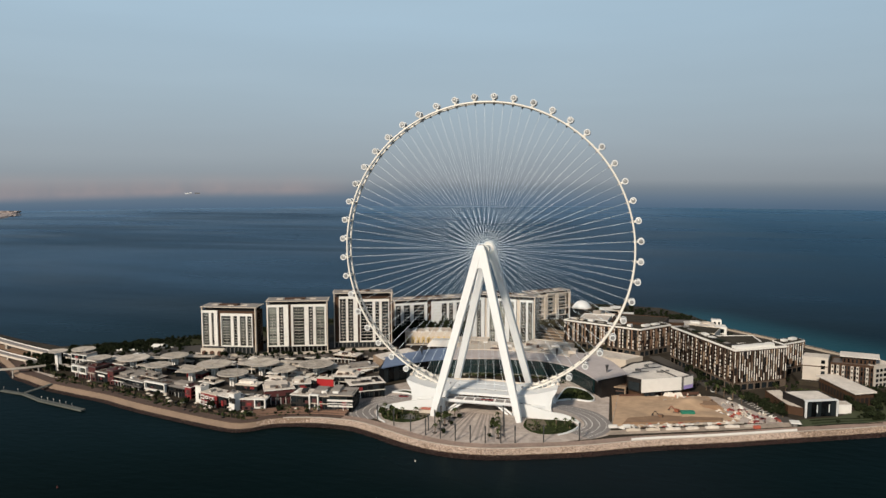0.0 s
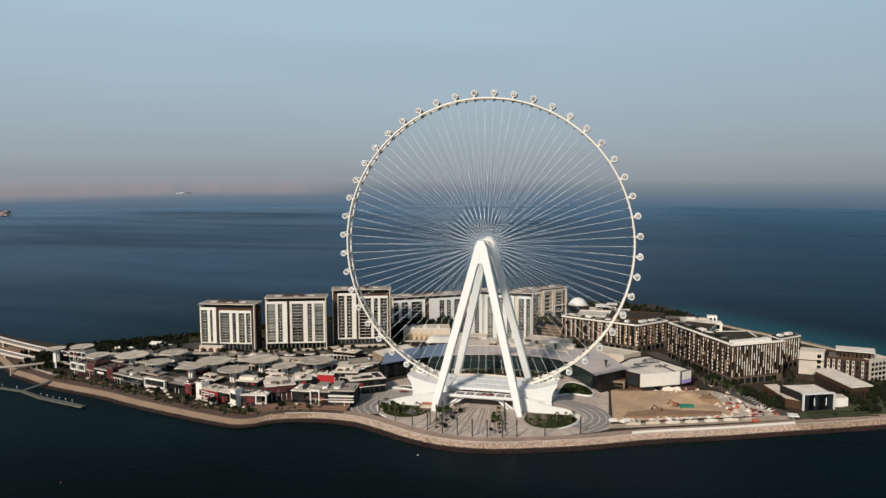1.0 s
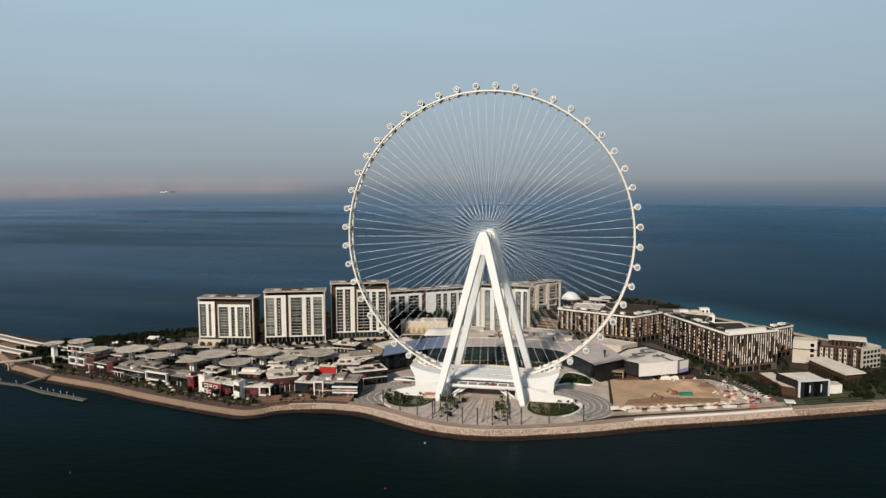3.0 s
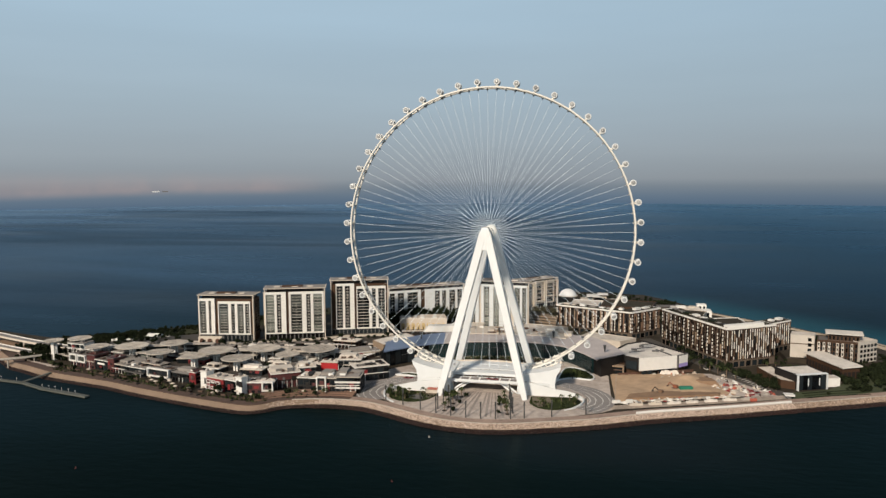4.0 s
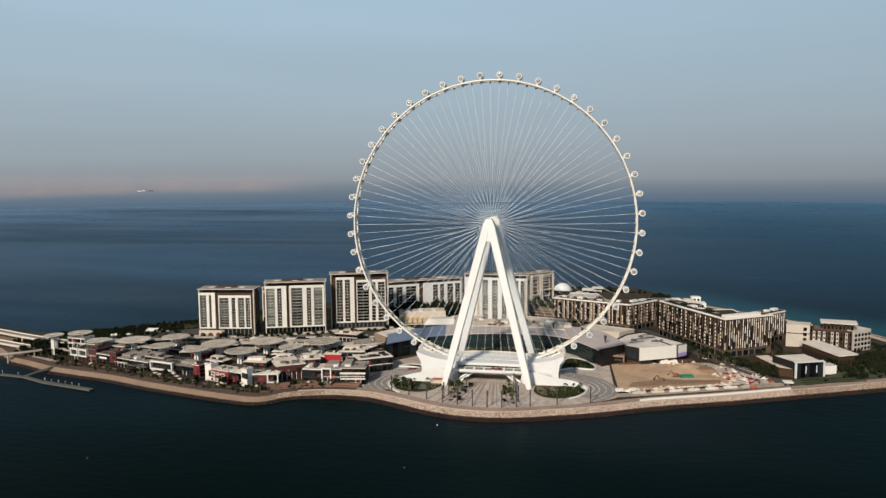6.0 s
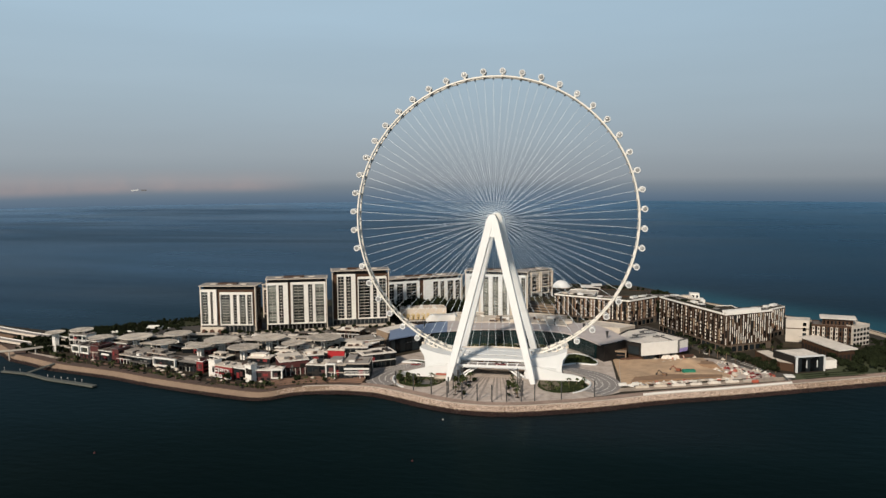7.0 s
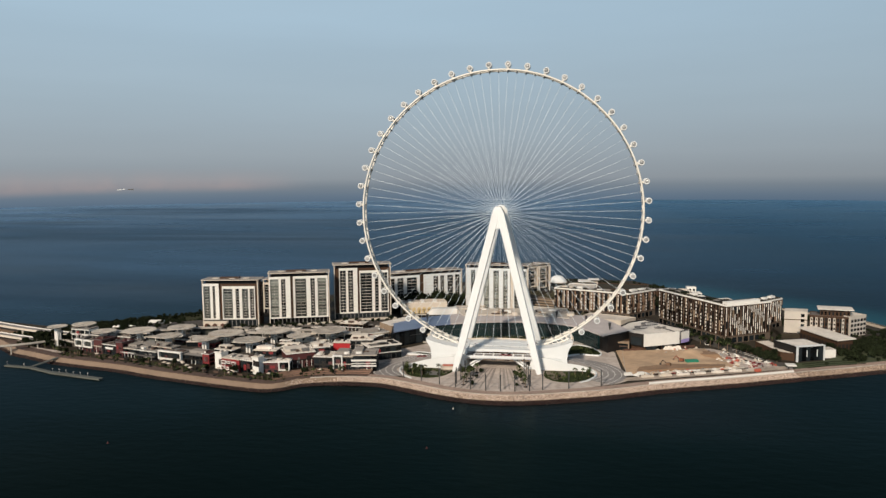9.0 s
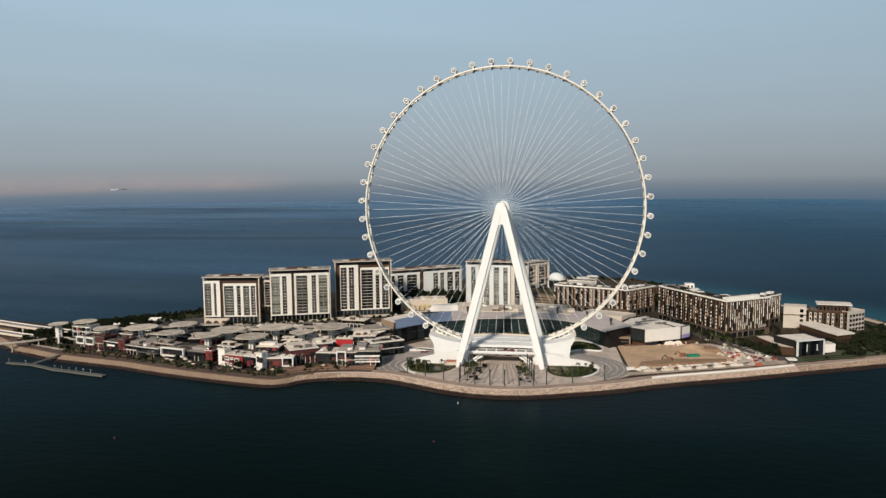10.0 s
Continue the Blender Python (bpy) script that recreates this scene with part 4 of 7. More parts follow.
def tower(front, depth, z0, z1, segs, floors, label, base=6.2, pier=WALLW, fin=CREAM, body=None, low=()):
    """An apartment block: white frames and piers, balconies floor by floor, dark top band, thin roof slab."""
    (p0, p1) = front
    m, L = along(p0, p1)
    c = m @ Vector((L / 2, depth / 2, 0))
    ob = thing("apartment_tower", (c.x, c.y, z0), label, "building", "apartment towers")
    slab = 0.55
    part("wall", box(B(), 0.8, 1.0, z0, L - 0.8, depth, z1 - 4.6, m), body or BROWN, ob, "plain wall behind the facade")
    # attic coloured dark as well as recessed: slab shadow in its colour
    part("attic", box(B(), 2.6, 3.6, z1 - 4.6, L - 2.6, depth - 1.5, z1 - slab, m), DARK, ob, "dark recessed attic storey")
    rf = part("roof", box(B(), -0.9, -1.6, z1 - slab, L + 0.9, depth + 0.8, z1, m), CREAM, ob, "thin pale roof slab")
    part("roof_deck", box(B(), 0.1, -0.4, z1, L - 0.1, depth - 0.2, z1 + 0.12, m), ROOFD, rf, "dull brown roof covering")
    part("roof_housing", box(B(), L * .28, depth * .35, z1 + .1, L * .62, depth * .7, z1 + 1.4, m), BROWN, rf, "low brown plant housing")
    for x in (0.15, 0.45, 0.7):
        part("roof_plant", box(B(), L * x, depth * .3, z1 + .1, L * (x + .1), depth * .6, z1 + 0.8, m), CREAM, rf)
    part("podium", box(B(), 0.4, 0.5, z0, L - 0.4, 1.0, z0 + base - 0.6, m), GLASS, ob, "dark glazed ground floors")
    part("podium_ledge", box(B(), 0, -0.2, z0 + base - 1.4, L, 1.0, z0 + base - 0.7, m), GREY, ob)
    for k_ in range(int(L / 4.2) + 1):
        x_ = min(k_ * 4.2, L - 1.0)
        part("podium_column", box(B(), x_, 0, z0, x_ + 0.8, 0.9, z0 + base - 1.4, m), GREY, ob)
    for x in (0.0, L - 0.9):          # outer edge fins
        bm = box(B(), x, -0.4, z0 + 1, x + 0.9, 3.0, z1 - slab, m)
        part("edge_fin", bm, fin, ob)
    zb, zt = z0 + base, z1 - slab - 5.8
    fh = (zt - zb) / floors
    x = 1.2
    k = (L - 2.4) / sum(w for _, w in segs)
    group_x = None
    frames = []
    full = floors
    for kind, w in segs + [("D", 0.0)]:
        w *= k
        floors = full - (len(frames) in low)
        zt = zb + fh * floors
        if kind == "D":
            if group_x is not None:
                frames.append((group_x, x, zt))
            group_x = None
        else:
            if group_x is None:
                group_x = x
            if kind == "W":
                part("pier", box(B(), x, -0.2, zb, x + w, 1.0, zt, m), STONE, ob, "grey recessed pier")
                for i in range(floors):
                    share("facade_panel", pane("facade_panel_" + pier.name, w, fh - 0.2, pier, 0.4), ob, m @ Matrix.Translation((x, -0.2, zb + i * fh + 0.1)))
            elif kind in "GNP":
                for i in range(floors):
                    share("window", pane("balcony", w, fh, {"G": GLASSB, "P": GLASSP, "N": GLASS}[kind]), ob, m @ Matrix.Translation((x, 0.9, zb + i * fh)))
        x += w
    floors = full
    for a_, b_, zt in frames:             # pale frame round each group
        bm = box(B(), a_ - 0.5, -1.1, zt, b_ + 0.5, 1.0, zt + 2.4, m)
        box(bm, a_ - 0.5, -1.1, zb - 1.0, b_ + 0.5, 1.0, zb, m)
        box(bm, a_ - 0.5, -1.1, zb, a_ + 0.3, 1.0, zt, m)
        box(bm, b_ - 0.3, -1.1, zb, b_ + 0.5, 1.0, zt, m)
        part("facade_frame", bm, pier, ob)
    for i in range(floors):           # side windows
        for s in range(3):
            w = depth * 0.22
            mm, _ = along((m @ Vector((L - 0.8, depth * (0.1 + s * 0.3), 0))).xy, (m @ Vector((L - 0.8, depth, 0))).xy)
            share("window", pane("side_window", w, fh * 0.7, GLASS, 0.2), ob, mm @ Matrix.Translation((0, 0, zb + i * fh)))
    return ob


S_A = [("G", 11), ("W", 4.5), ("N", 4), ("W", 5.5), ("D", 7), ("G", 16), ("W", 5), ("N", 6), ("W", 4.5), ("G", 10), ("W", 2.5), ("N", 8), ("D", 4)]
S_B = [("P", 14), ("W", 4), ("N", 7), ("W", 7), ("D", 6), ("W", 2.5), ("G", 18), ("W", 7), ("N", 7), ("W", 4.5), ("P", 14), ("W", 2), ("D", 1)]
S_C = [("D", 7), ("N", 10), ("W", 3.5), ("N", 8), ("W", 6), ("D", 5), ("N", 19), ("W", 4.5), ("N", 6), ("W", 4), ("N", 11), ("D", 3)]
tower(((-310.5, 81.5), (-253.5, 89)), 22, 9, 58.2, S_A, 12, "twelve-storey apartment tower with white piers and dark roof band", base=9.4, low=(1,))
tower(((-245.5, 97.5), (-187, 117)), 22, 8, 63.6, S_B, 13, "pale apartment tower with glass balconies and white piers", base=9.4)
tower(((-187, 134), (-129.5, 154)), 22, 7, 68.5, S_C, 14, "brown and white apartment tower with stepped frames", base=9.8, low=(1,))
S_D = [("N", 5), ("W", 2.5), ("N", 6), ("W", 3), ("N", 10), ("W", 2), ("D", 5), ("W", 9), ("N", 5), ("W", 2), ("N", 4), ("W", 3), ("N", 6), ("W", 2), ("N", 5), ("D", 1)]
tower(((-146, 214), (-66, 266)), 22, 4, 49, S_D, 9, "long cream apartment block behind the wheel with tall frames", pier=WHITE)
S_E = [("W", 4), ("G", 4), ("W", 3), ("D", 3), ("W", 2), ("P", 5), ("W", 4), ("P", 5), ("W", 4), ("P", 4), ("W", 2), ("D", 4), ("G", 5), ("W", 2), ("G", 4), ("D", 1)]
tower(((-54, 206), (17, 198)), 22, 4, 62, S_E, 13, "tall white apartment tower standing behind the wheel", pier=WHITE, body=CREAM)
tower(((-6, 350), (39, 393)), 20, 4, 42, [("N", 6), ("W", 2), ("N", 5), ("W", 2), ("N", 6), ("D", 2)], 9, "narrow cream apartment tower with open frames", pier=CREAM)
tower(((-290, 190), (-232, 196)), 20, 4, 44, [("N", 8), ("W", 2), ("N", 8), ("W", 2), ("N", 8)], 9, "shaded apartment block standing behind the towers", pier=CREAM)
tower(((-200, 230), (-160, 250)), 20, 4, 52, [("N", 8), ("W", 2), ("N", 8), ("W", 2), ("N", 8)], 10, "shaded apartment block between two towers", pier=CREAM)


# white loggia frames standing proud of the end tower
m, L = along((-6, 350), (39, 393))
lg = thing("loggia_frames", (16, 368, 4), "white open loggia frames standing before the tower", "building frame")
for x0, x1, z0, z1 in ((1, 21, 6, 37), (22.5, 39, 12, 39.5), (40.5, 61, 18, 39.5)):
    bm = box(B(), x0, -4, z0, x0 + 1.3, -0.9, z1, m)
    box(bm, x1 - 1.3, -4, z0, x1, -0.9, z1, m)
    box(bm, x0 + 1.3, -4, z1 - 1.3, x1 - 1.3, -0.9, z1, m)
    box(bm, x0 + 1.3, -4, z0, x1 - 1.3, -0.9, z0 + 1.3, m)
    part("frame", bm, CREAM, lg)
    for k in range(1, 5):
        z = z0 + (z1 - z0) * k / 5
        part("floor_slab", box(B(), x0 + 1.3, -3.2, z, x1 - 1.3, -0.9, z + .5, m), CREAM, lg)
    part("stilt", box(B(), x0 + .3, -3.6, 3.9, x0 + 1.1, -2.8, z0, m), WHITE, lg)
    part("stilt", box(B(), x1 - 1.1, -3.6, 3.9, x1 - .3, -2.8, z0, m), WHITE, lg)


# brown stone with the shade at the hotels' foot mixed in
UMBER = material("umber_stone", (0.10, 0.075, 0.055), 0.85, vary=0.35, grain=0.4)
ARCHB = material("arch_brown", (0.075, 0.035, 0.022), 0.85, vary=0.3)
TAN = material("tan_panel", (0.25, 0.18, 0.12), 0.6, vary=0.3, island=0.3)
DARKROOF = material("planted_roof", (0.042, 0.036, 0.026), 0.95, vary=0.5, grain=0.4, wide=0.12, spec=0.1)


bm = B()
vs = [bm.verts.new(p) for p in ((2, 200, 3.9), (44, 206, 3.9), (47, 226, 20), (16, 244, 23), (0, 236, 22), (16, 262, 3.9), (50, 250, 3.9))]
for f in ((0, 1, 2, 3, 4), (1, 6, 2), (2, 6, 5, 3), (4, 3, 5), (0, 4, 5)):
    bm.faces.new([vs[i] for i in f])
SLOPEB = material("dry_slope", (0.115, 0.092, 0.068), 0.95, vary=0.4, grain=0.3, wide=0.1)
whole("hillside", bm, SLOPEB, "bare brown slope stepping up beside the tower", "slope", kind="structure")
for k in range(7):
    u = k / 7 + .06
    a_, b_ = Vector((2, 200, 3.9)).lerp(Vector((0, 236, 22)), u), Vector((44, 206, 3.9)).lerp(Vector((47, 226, 20)), u)
    whole("slope_step", ribbon(B(), [a_ + Vector((0, -.4, .5)), a_.lerp(b_, .5) + Vector((0, .6, .5)), b_ + Vector((0, -.4, .5))], 1.0, 1.2), SANDST, "tan retaining step across the slope", "step", "slope steps")
whole("slope_path", ribbon(B(), smooth_path([(-2, 198, 5), (-3, 214, 12), (0, 234, 22.6), (12, 246, 24)], 5), 3.0, 1.0), CONC, "pale curving path climbing the slope", "path", kind="structure")


def hotel(faces, outline, z0, z1, label, floors, bay, seed):
    """A hotel: bronze body, staggered pale, bronze and dark panels, pale parapet."""
    c = sum((Vector(p) for p in outline), Vector((0, 0))) / len(outline)
    ob = thing("hotel", (c.x, c.y, z0), label, "building", "hotels")
    part("wall", prism(B(), outline, z0, z1 - 0.9), BROWN, ob, "dark bronze wall")
    big = [((Vector(p) - c) * 1.012 + c) for p in outline]
    bm = prism(B(), [tuple(p) for p in big], z1 - 0.9, z1 + 0.5)
    part("parapet", bm, PANEL, ob)
    small = [((Vector(p) - c) * 0.955 + c) for p in outline]
    rf = part("roof", prism(B(), [tuple(p) for p in small], z1 + 0.5, z1 + 0.6), DARKROOF, ob, "dark planted flat roof")
    r = random.Random(seed)
    for k in range(len(outline) // 2):
        p, q = Vector(outline[k]), Vector(outline[-1 - k])
        p2, q2 = Vector(outline[k + 1]) if k + 1 < len(outline) else p, Vector(outline[-2 - k])
        mid0, mid1 = (p + q) / 2, (p2 + q2) / 2
        if (mid1 - mid0).length < 12:
            continue
        m, L = along(mid0, mid1)
        x = 6.0
        while x < L - 10:
            l = r.uniform(4, 9)
            part("roof_plant", box(B(), x, -2.5, z1 - 0.3, x + l, 2.0, z1 + r.uniform(1.2, 2.8), m), r.choice((WALLW, WALLW, CREAM, ROOFD)), rf)
            x += l + r.uniform(2, 8)
    if floors == 8 and len(faces) == 2:
        m, L = along(*faces[0][0])
        part("roof_pavilion", box(B(), 2, 1.5, z1 + .5, L - 12, 7, z1 + 2.8, m), WALLW, rf, "low white roof pavilion")
        m, L = along(*faces[1][0])
        for k in range(9):
            part("roof_planting", box(B(), 8 + k * 10, 4 + r.uniform(0, 3), z1 + .55, 8 + k * 10 + r.uniform(4, 9), 10, z1 + r.uniform(1, 2.4), m), r.choice((LEAF, DARK, ROOFD)), rf)
    done = 0
    joined = {"p": B(), "d": B(), "b": B(), "t": B()}
    mats = {"p": (PANEL, 0.38, "pale_panel"), "d": (GLASS, 0.12, "window"), "b": (BRONZE, 0.28, "bronze_panel"), "t": (TAN, 0.3, "tan_panel")}
    for (p0, p1), keep in faces:
        m, L = along(p0, p1)
        nb = max(4, int(L / bay))
        w = L / nb
        zb, zt = z0 + 7.4, z1 - 1.4
        fh = (zt - zb) / floors
        part("ledge", box(B(), 0.3, -0.5, zb - 0.6, L - 0.3, 0, zb - 0.1, m), BROWN, ob)
        for i in range(int(L / 7)):
            share("shopfront", pane("shopfront", 5.2, 4.9, GLASS, 0.25), ob, m @ Matrix.Translation((i * 7 + 1, 0, z0 + 0.5)))
        part("plinth", box(B(), 0, -0.06, z0, L, 0.0, z0 + 6.6, m), UMBER, ob, "brown stone ground floor, darkened for shade")
        for j in range(nb):
            pieces = []             # kind, floor, storeys, left, right, share of the height
            if keep and floors == 8:        # staggered strips two storeys high
                c_ = j % 4                  # white column, glass, bronze, glass
                off = (j // 4) % 2
                for s_ in range(-off, floors, 2):
                    lo, hi = max(0, s_), min(floors, s_ + 2)
                    if c_ == 0:
                        kind = "p" if r.random() < .82 else "d"
                    elif c_ == 2:
                        kind = "p" if (s_ + off) // 2 % 2 == (j // 8) % 2 and r.random() < .7 else r.choice("bbt")
                    else:
                        kind = r.choice("dddb")
                    pieces.append((kind, lo, hi - lo, 0.06, 0.62 if kind == "p" else 0.94, 0.86 if kind == "p" else 0.98))
            elif keep:                      # pairs of dotted white columns between black glass
                k = (j + j // 14) % 7
                for i in range(floors):
                    kind = "pdbpddt"[k]
                    if kind == "p" and r.random() < .1:
                        kind = "d"
                    pieces.append((kind, i, 1, 0.05 + (.12 * (i % 2) if kind == "p" else 0), 0.74 if kind == "p" else 0.96, 0.74 if kind == "p" else 0.98))
            else:                           # bronze strips, a column of pale windows now and then
                k = j % 6
                i = 0
                while i < floors:
                    n_ = 1 if k < 2 else r.randint(1, 3)
                    n_ = min(n_, floors - i)
                    kind = "p" if k == 0 and r.random() < .88 else "d" if k == 1 else r.choice("bbbdddt")
                    pieces.append((kind, i, n_, 0.06, 0.94 if k == 0 else 0.8, 0.6 if k == 0 else 0.96))
                    i += n_
            for kind, i, n_, a_, b_, hf in pieces:
                mat, deep, nm = mats[kind]
                mm = m @ Matrix.Translation(((j + a_) * w, 0, zb + i * fh))
                if keep and done < 295 and kind in "pd":
                    share(nm, pane(nm, w * (b_ - a_), fh * (n_ - 1 + hf), mat, deep), ob, mm)
                    done += 1
                else:
                    box(joined[kind], 0.06, -deep, 0.1, w * (b_ - a_), 0.02, fh * (n_ - 1 + hf), mm)
    for kind, nm in (("p", "pale_panelling"), ("d", "glazing"), ("b", "bronze_panelling"), ("t", "tan_panelling")):
        if len(joined[kind].faces):
            part(nm, joined[kind], mats[kind][0], ob)["kind"] = "stuff"
    return ob


hotel([(((203, 87), (250, 115)), True), (((156, 180), (203, 87)), False)], [(156, 180), (203, 87), (250, 115), (241, 131), (209, 112), (173, 188)], 4, 40,
      "bronze hotel block with staggered white and dark window panels", 8, 1.25, 11)
hotel([(((46, 228), (126, 192)), True), (((126, 192), (158, 226)), False)], [(46, 228), (126, 192), (158, 226), (147, 237), (123, 210), (53, 243)], 4, 33,
      "bronze hotel block with vertical pale and dark panels behind the wheel", 6, 1.6, 12)
hotel([(((254, 150), (277, 172)), True)], [(254, 150), (277, 172), (270, 186), (247, 164)], 4, 34, "rear hotel wing with dark windows and pale ledges", 8, 1.7, 13)


def blockhouse(outline, z0, z1, faces, label, wall=WALLW, roof=ROOF, floors=3, bay=4.0, glass=GLASS, fill=0.6, name="low_building", parapet=0.8, cat="building", group="", hfill=0.66, ledge=None):
    """A plain block: walls, roof with a parapet, and window panes on the faces named."""
    c = sum((Vector(p) for p in outline), Vector((0, 0))) / len(outline)
    ob = thing(name, (c.x, c.y, z0), label, cat, group)
    part("wall", prism(B(), outline, z0, z1), wall, ob)
    bm = B()
    ins = [tuple((Vector(p) - c) * 0.94 + c) for p in outline]
    prism(bm, ins, z1, z1 + 0.25)
    part("roof", bm, roof, ob)
    if parapet:
        bm = B()
        n_ = len(outline)
        for i in range(n_):
            m, L = along(outline[i], outline[(i + 1) % n_])
            box(bm, 0, -0.15, z1 - 0.2, L, 0.5, z1 + parapet, m)
        part("parapet", bm, wall, ob)
    for (p0, p1), kind in faces:
        m, L = along(p0, p1)
        nb = max(1, int(L / bay))
        w = L / nb
        fh = (z1 - z0 - 1.2) / floors
        for i in range(floors if ledge else 0):
            part("ledge", box(B(), 0, -0.9, z0 + 0.35 + i * fh, L, -0.02, z0 + 0.75 + i * fh, m), ledge, ob, "pale floor ledge")
        for j in range(0, nb + 1 if ledge else 0, 2):
            part("fin", box(B(), j * w - .25, -0.7, z0 + .8, j * w + .25, -0.02, z1 - .5, m), ledge, ob, "pale upright fin")
        for j in range(nb):
            for i in range(floors):
                share("window", pane("window", w * fill, fh * hfill, glass, 0.25), ob, m @ Matrix.Translation((j * w + w * (1 - fill) / 2, 0, z0 + 0.8 + i * fh)))
    return ob


# resort wing at the far end, on a low terrace
# white resort render in a darker tone, wall shade put into the colour
RENDER = material("shaded_render", (0.45, 0.41, 0.36), 0.85, vary=0.1, grain=0.3, wide=0.1)
whole("resort_terrace", prism(B(), [(262, 122), (286, 116), (322, 106), (344, 122), (350, 150), (300, 178), (262, 150)], 3.5, 8.0), GROUND, "shaded stone terrace under the resort", "terrace", kind="structure")
ob = blockhouse([(266, 127), (286, 124), (291, 139), (271, 142)], 8, 29.0, [(((278, 125.2), (286, 124)), 0)], "white plastered resort wing with a blank end wall", RENDER, floors=4, bay=7, fill=.4, parapet=.3)
m, L = along((266, 127), (286, 124))
part("string_course", box(B(), -.2, -.25, 20.6, L, -.01, 21.4, m), BROWN, ob, "dark band round the wall")
ob = blockhouse([(287, 120), (319, 113), (326, 132), (294, 142)], 8, 26, [(((287, 120), (319, 113)), 0)], "brown resort block with dark framed windows", BROWN, ROOFK, floors=4, bay=2.5, fill=.62, hfill=.78, ledge=BROWN)
m, L = along((287, 120), (319, 113))
for x in (.4, 4.6, 8.8, 15.5, 19.7, 27):
    part("pale_pier", box(B(), x, -1.1, 8.5, x + 2.0, -.9, 25, m), RENDER, ob, "pale rendered pier")
    for k in range(4):
        part("window", box(B(), x + .5, -1.2, 10 + k * 4, x + 1.5, -1.1, 12.2 + k * 4, m), GLASS, ob)
ob = blockhouse([(297, 123), (322, 118), (326, 131), (301, 136)], 26, 32, [(((297, 123), (322, 118)), 0)], "dark timber penthouse under a wide pale roof", BROWN, ROOF, 1, 3, fill=.5, parapet=0)
part("roof_slab", prism(B(), [(294, 120), (324, 114), (329, 133), (299, 139)], 32.3, 33), ROOFW, ob, "pale oversailing roof slab")
blockhouse([(320, 111), (339, 125), (330, 140), (314, 126)], 8, 26.5, [(((320, 111), (339, 125)), 0)], "white resort wing with four rows of windows", RENDER, floors=4, bay=4.6, fill=.66, hfill=.62)
blockhouse([(215, 215), (250, 225), (245, 262), (205, 250)], 4, 18, [(((205, 250), (215, 215)), 0), (((215, 215), (250, 225)), 0)], "white hotel wing near the beach", WALLW, DARKROOF, floors=6, bay=4)
blockhouse([(170, 262), (205, 250), (215, 285), (180, 298)], 4, 20, [(((170, 262), (205, 250)), 0)], "pale beach hotel block with roof terraces", CREAM, DARKROOF, floors=7, bay=4)
blockhouse([(95, 262), (150, 255), (160, 300), (100, 310)], 4, 27, [(((95, 262), (150, 255)), 0)], "dark roofed hotel block near the beach", BROWN, DARKROOF, 6, 4)
blockhouse([(60, 262), (92, 258), (96, 290), (64, 296)], 4, 28, [(((60, 262), (92, 258)), 0)], "stepped white hotel block with roof plant", floors=7, bay=4)

ob = thing("stepped_house", (92, 396, 4), "stepped white house with projecting roof slabs", "building")
for nm, q, mat in (("wall", (80, 386, 4, 108, 406, 12), WALLW), ("upper_wall", (86, 388, 12, 104, 402, 17.5), CREAM), ("window", (87, 387.8, 13, 102, 388, 16), GLASS), ("roof", (78, 384, 17.5, 98, 404, 18.3), WALLW),
                   ("roof_slab", (92, 385.5, 20, 106, 402, 20.7), WALLW), ("roof_room", (95, 388, 18.3, 104, 400, 20), DARK), ("terrace", (70, 380, 4, 80, 404, 13.5), CREAM), ("side_roof", (104, 384, 12, 122, 404, 12.8), WALLW), ("side_wall", (106, 386, 4, 120, 402, 12), DARK)):
    part(nm, box(B(), *q), mat, ob)
ob = thing("beach_hotel", (205, 330, 4), "white beach hotel with a stair tower and planted roofs", "building")
for nm, q, mat in (("wall", (180, 316, 4, 212, 332, 17), WALLW), ("roof", (179, 315, 17, 213, 333, 17.6), ROOFW), ("stair_tower", (211, 334, 4, 222, 344, 20), WALLW), ("tower_window", (213, 333.8, 12, 216, 334, 18), GLASS), ("tower_window", (218, 333.8, 12, 220.5, 334, 18), GLASS),
                   ("end_wall", (212.1, 318, 4, 226, 334, 15), WALLW), ("end_window", (215, 317.8, 8, 223, 318, 13), GLASS), ("long_window", (184, 315.8, 10, 208, 316, 15), GLASS), ("dark_roof", (152, 340, 4, 200, 356, 14), BROWN), ("roof_edge", (151, 339, 14, 201, 357, 14.5), ROOFK), ("roof_box", (186, 320, 17.6, 196, 328, 19.6), WALLW), ("roof_box", (200, 321, 17.6, 208, 330, 19), CREAM)):
    part(nm, box(B(), *q), mat, ob)

# white cultural building with a dark base, by the sand site
ob = blockhouse([(125, 49), (158, 66), (168, 76), (134, 120), (117, 106), (107, 84), (113, 57)], 8, 18.5, [], "event hall with dark and white walls and pale roof", DARK, ROOFW, parapet=1.0, name="event_hall")
bm = prism(B(), [(126, 51), (157, 67), (166, 77), (134, 118), (118, 105), (109, 84), (114, 58)], 4, 8)
part("base_wall", bm, BROWN, ob, "dark brown recessed ground floor")
for p0, p1 in (((125, 49), (158, 66)), ((158, 66), (168, 76))):
    m, L = along(p0, p1)
    front = p0[0] == 125
    part("white_wall", box(B(), -0.3, -0.6, 8.2, L + 0.2, -0.01, 19.6, m), WALLW if front else GREY, ob, "white panelled wall" if front else "grey panelled wall")
m, L = along((113, 57), (125, 49))
part("screen", box(B(), 2, -0.6, 9, L - 2, -0.02, 16, m), GLASS, ob, "dark glazed screen")
m, L = along((125, 49), (158, 66))
for i in range(6):
    part("shopfront", box(B(), 3 + i * 5.6, -0.3, 4.4, 7 + i * 5.6, 2.5, 7.6, m), GLASS, ob)
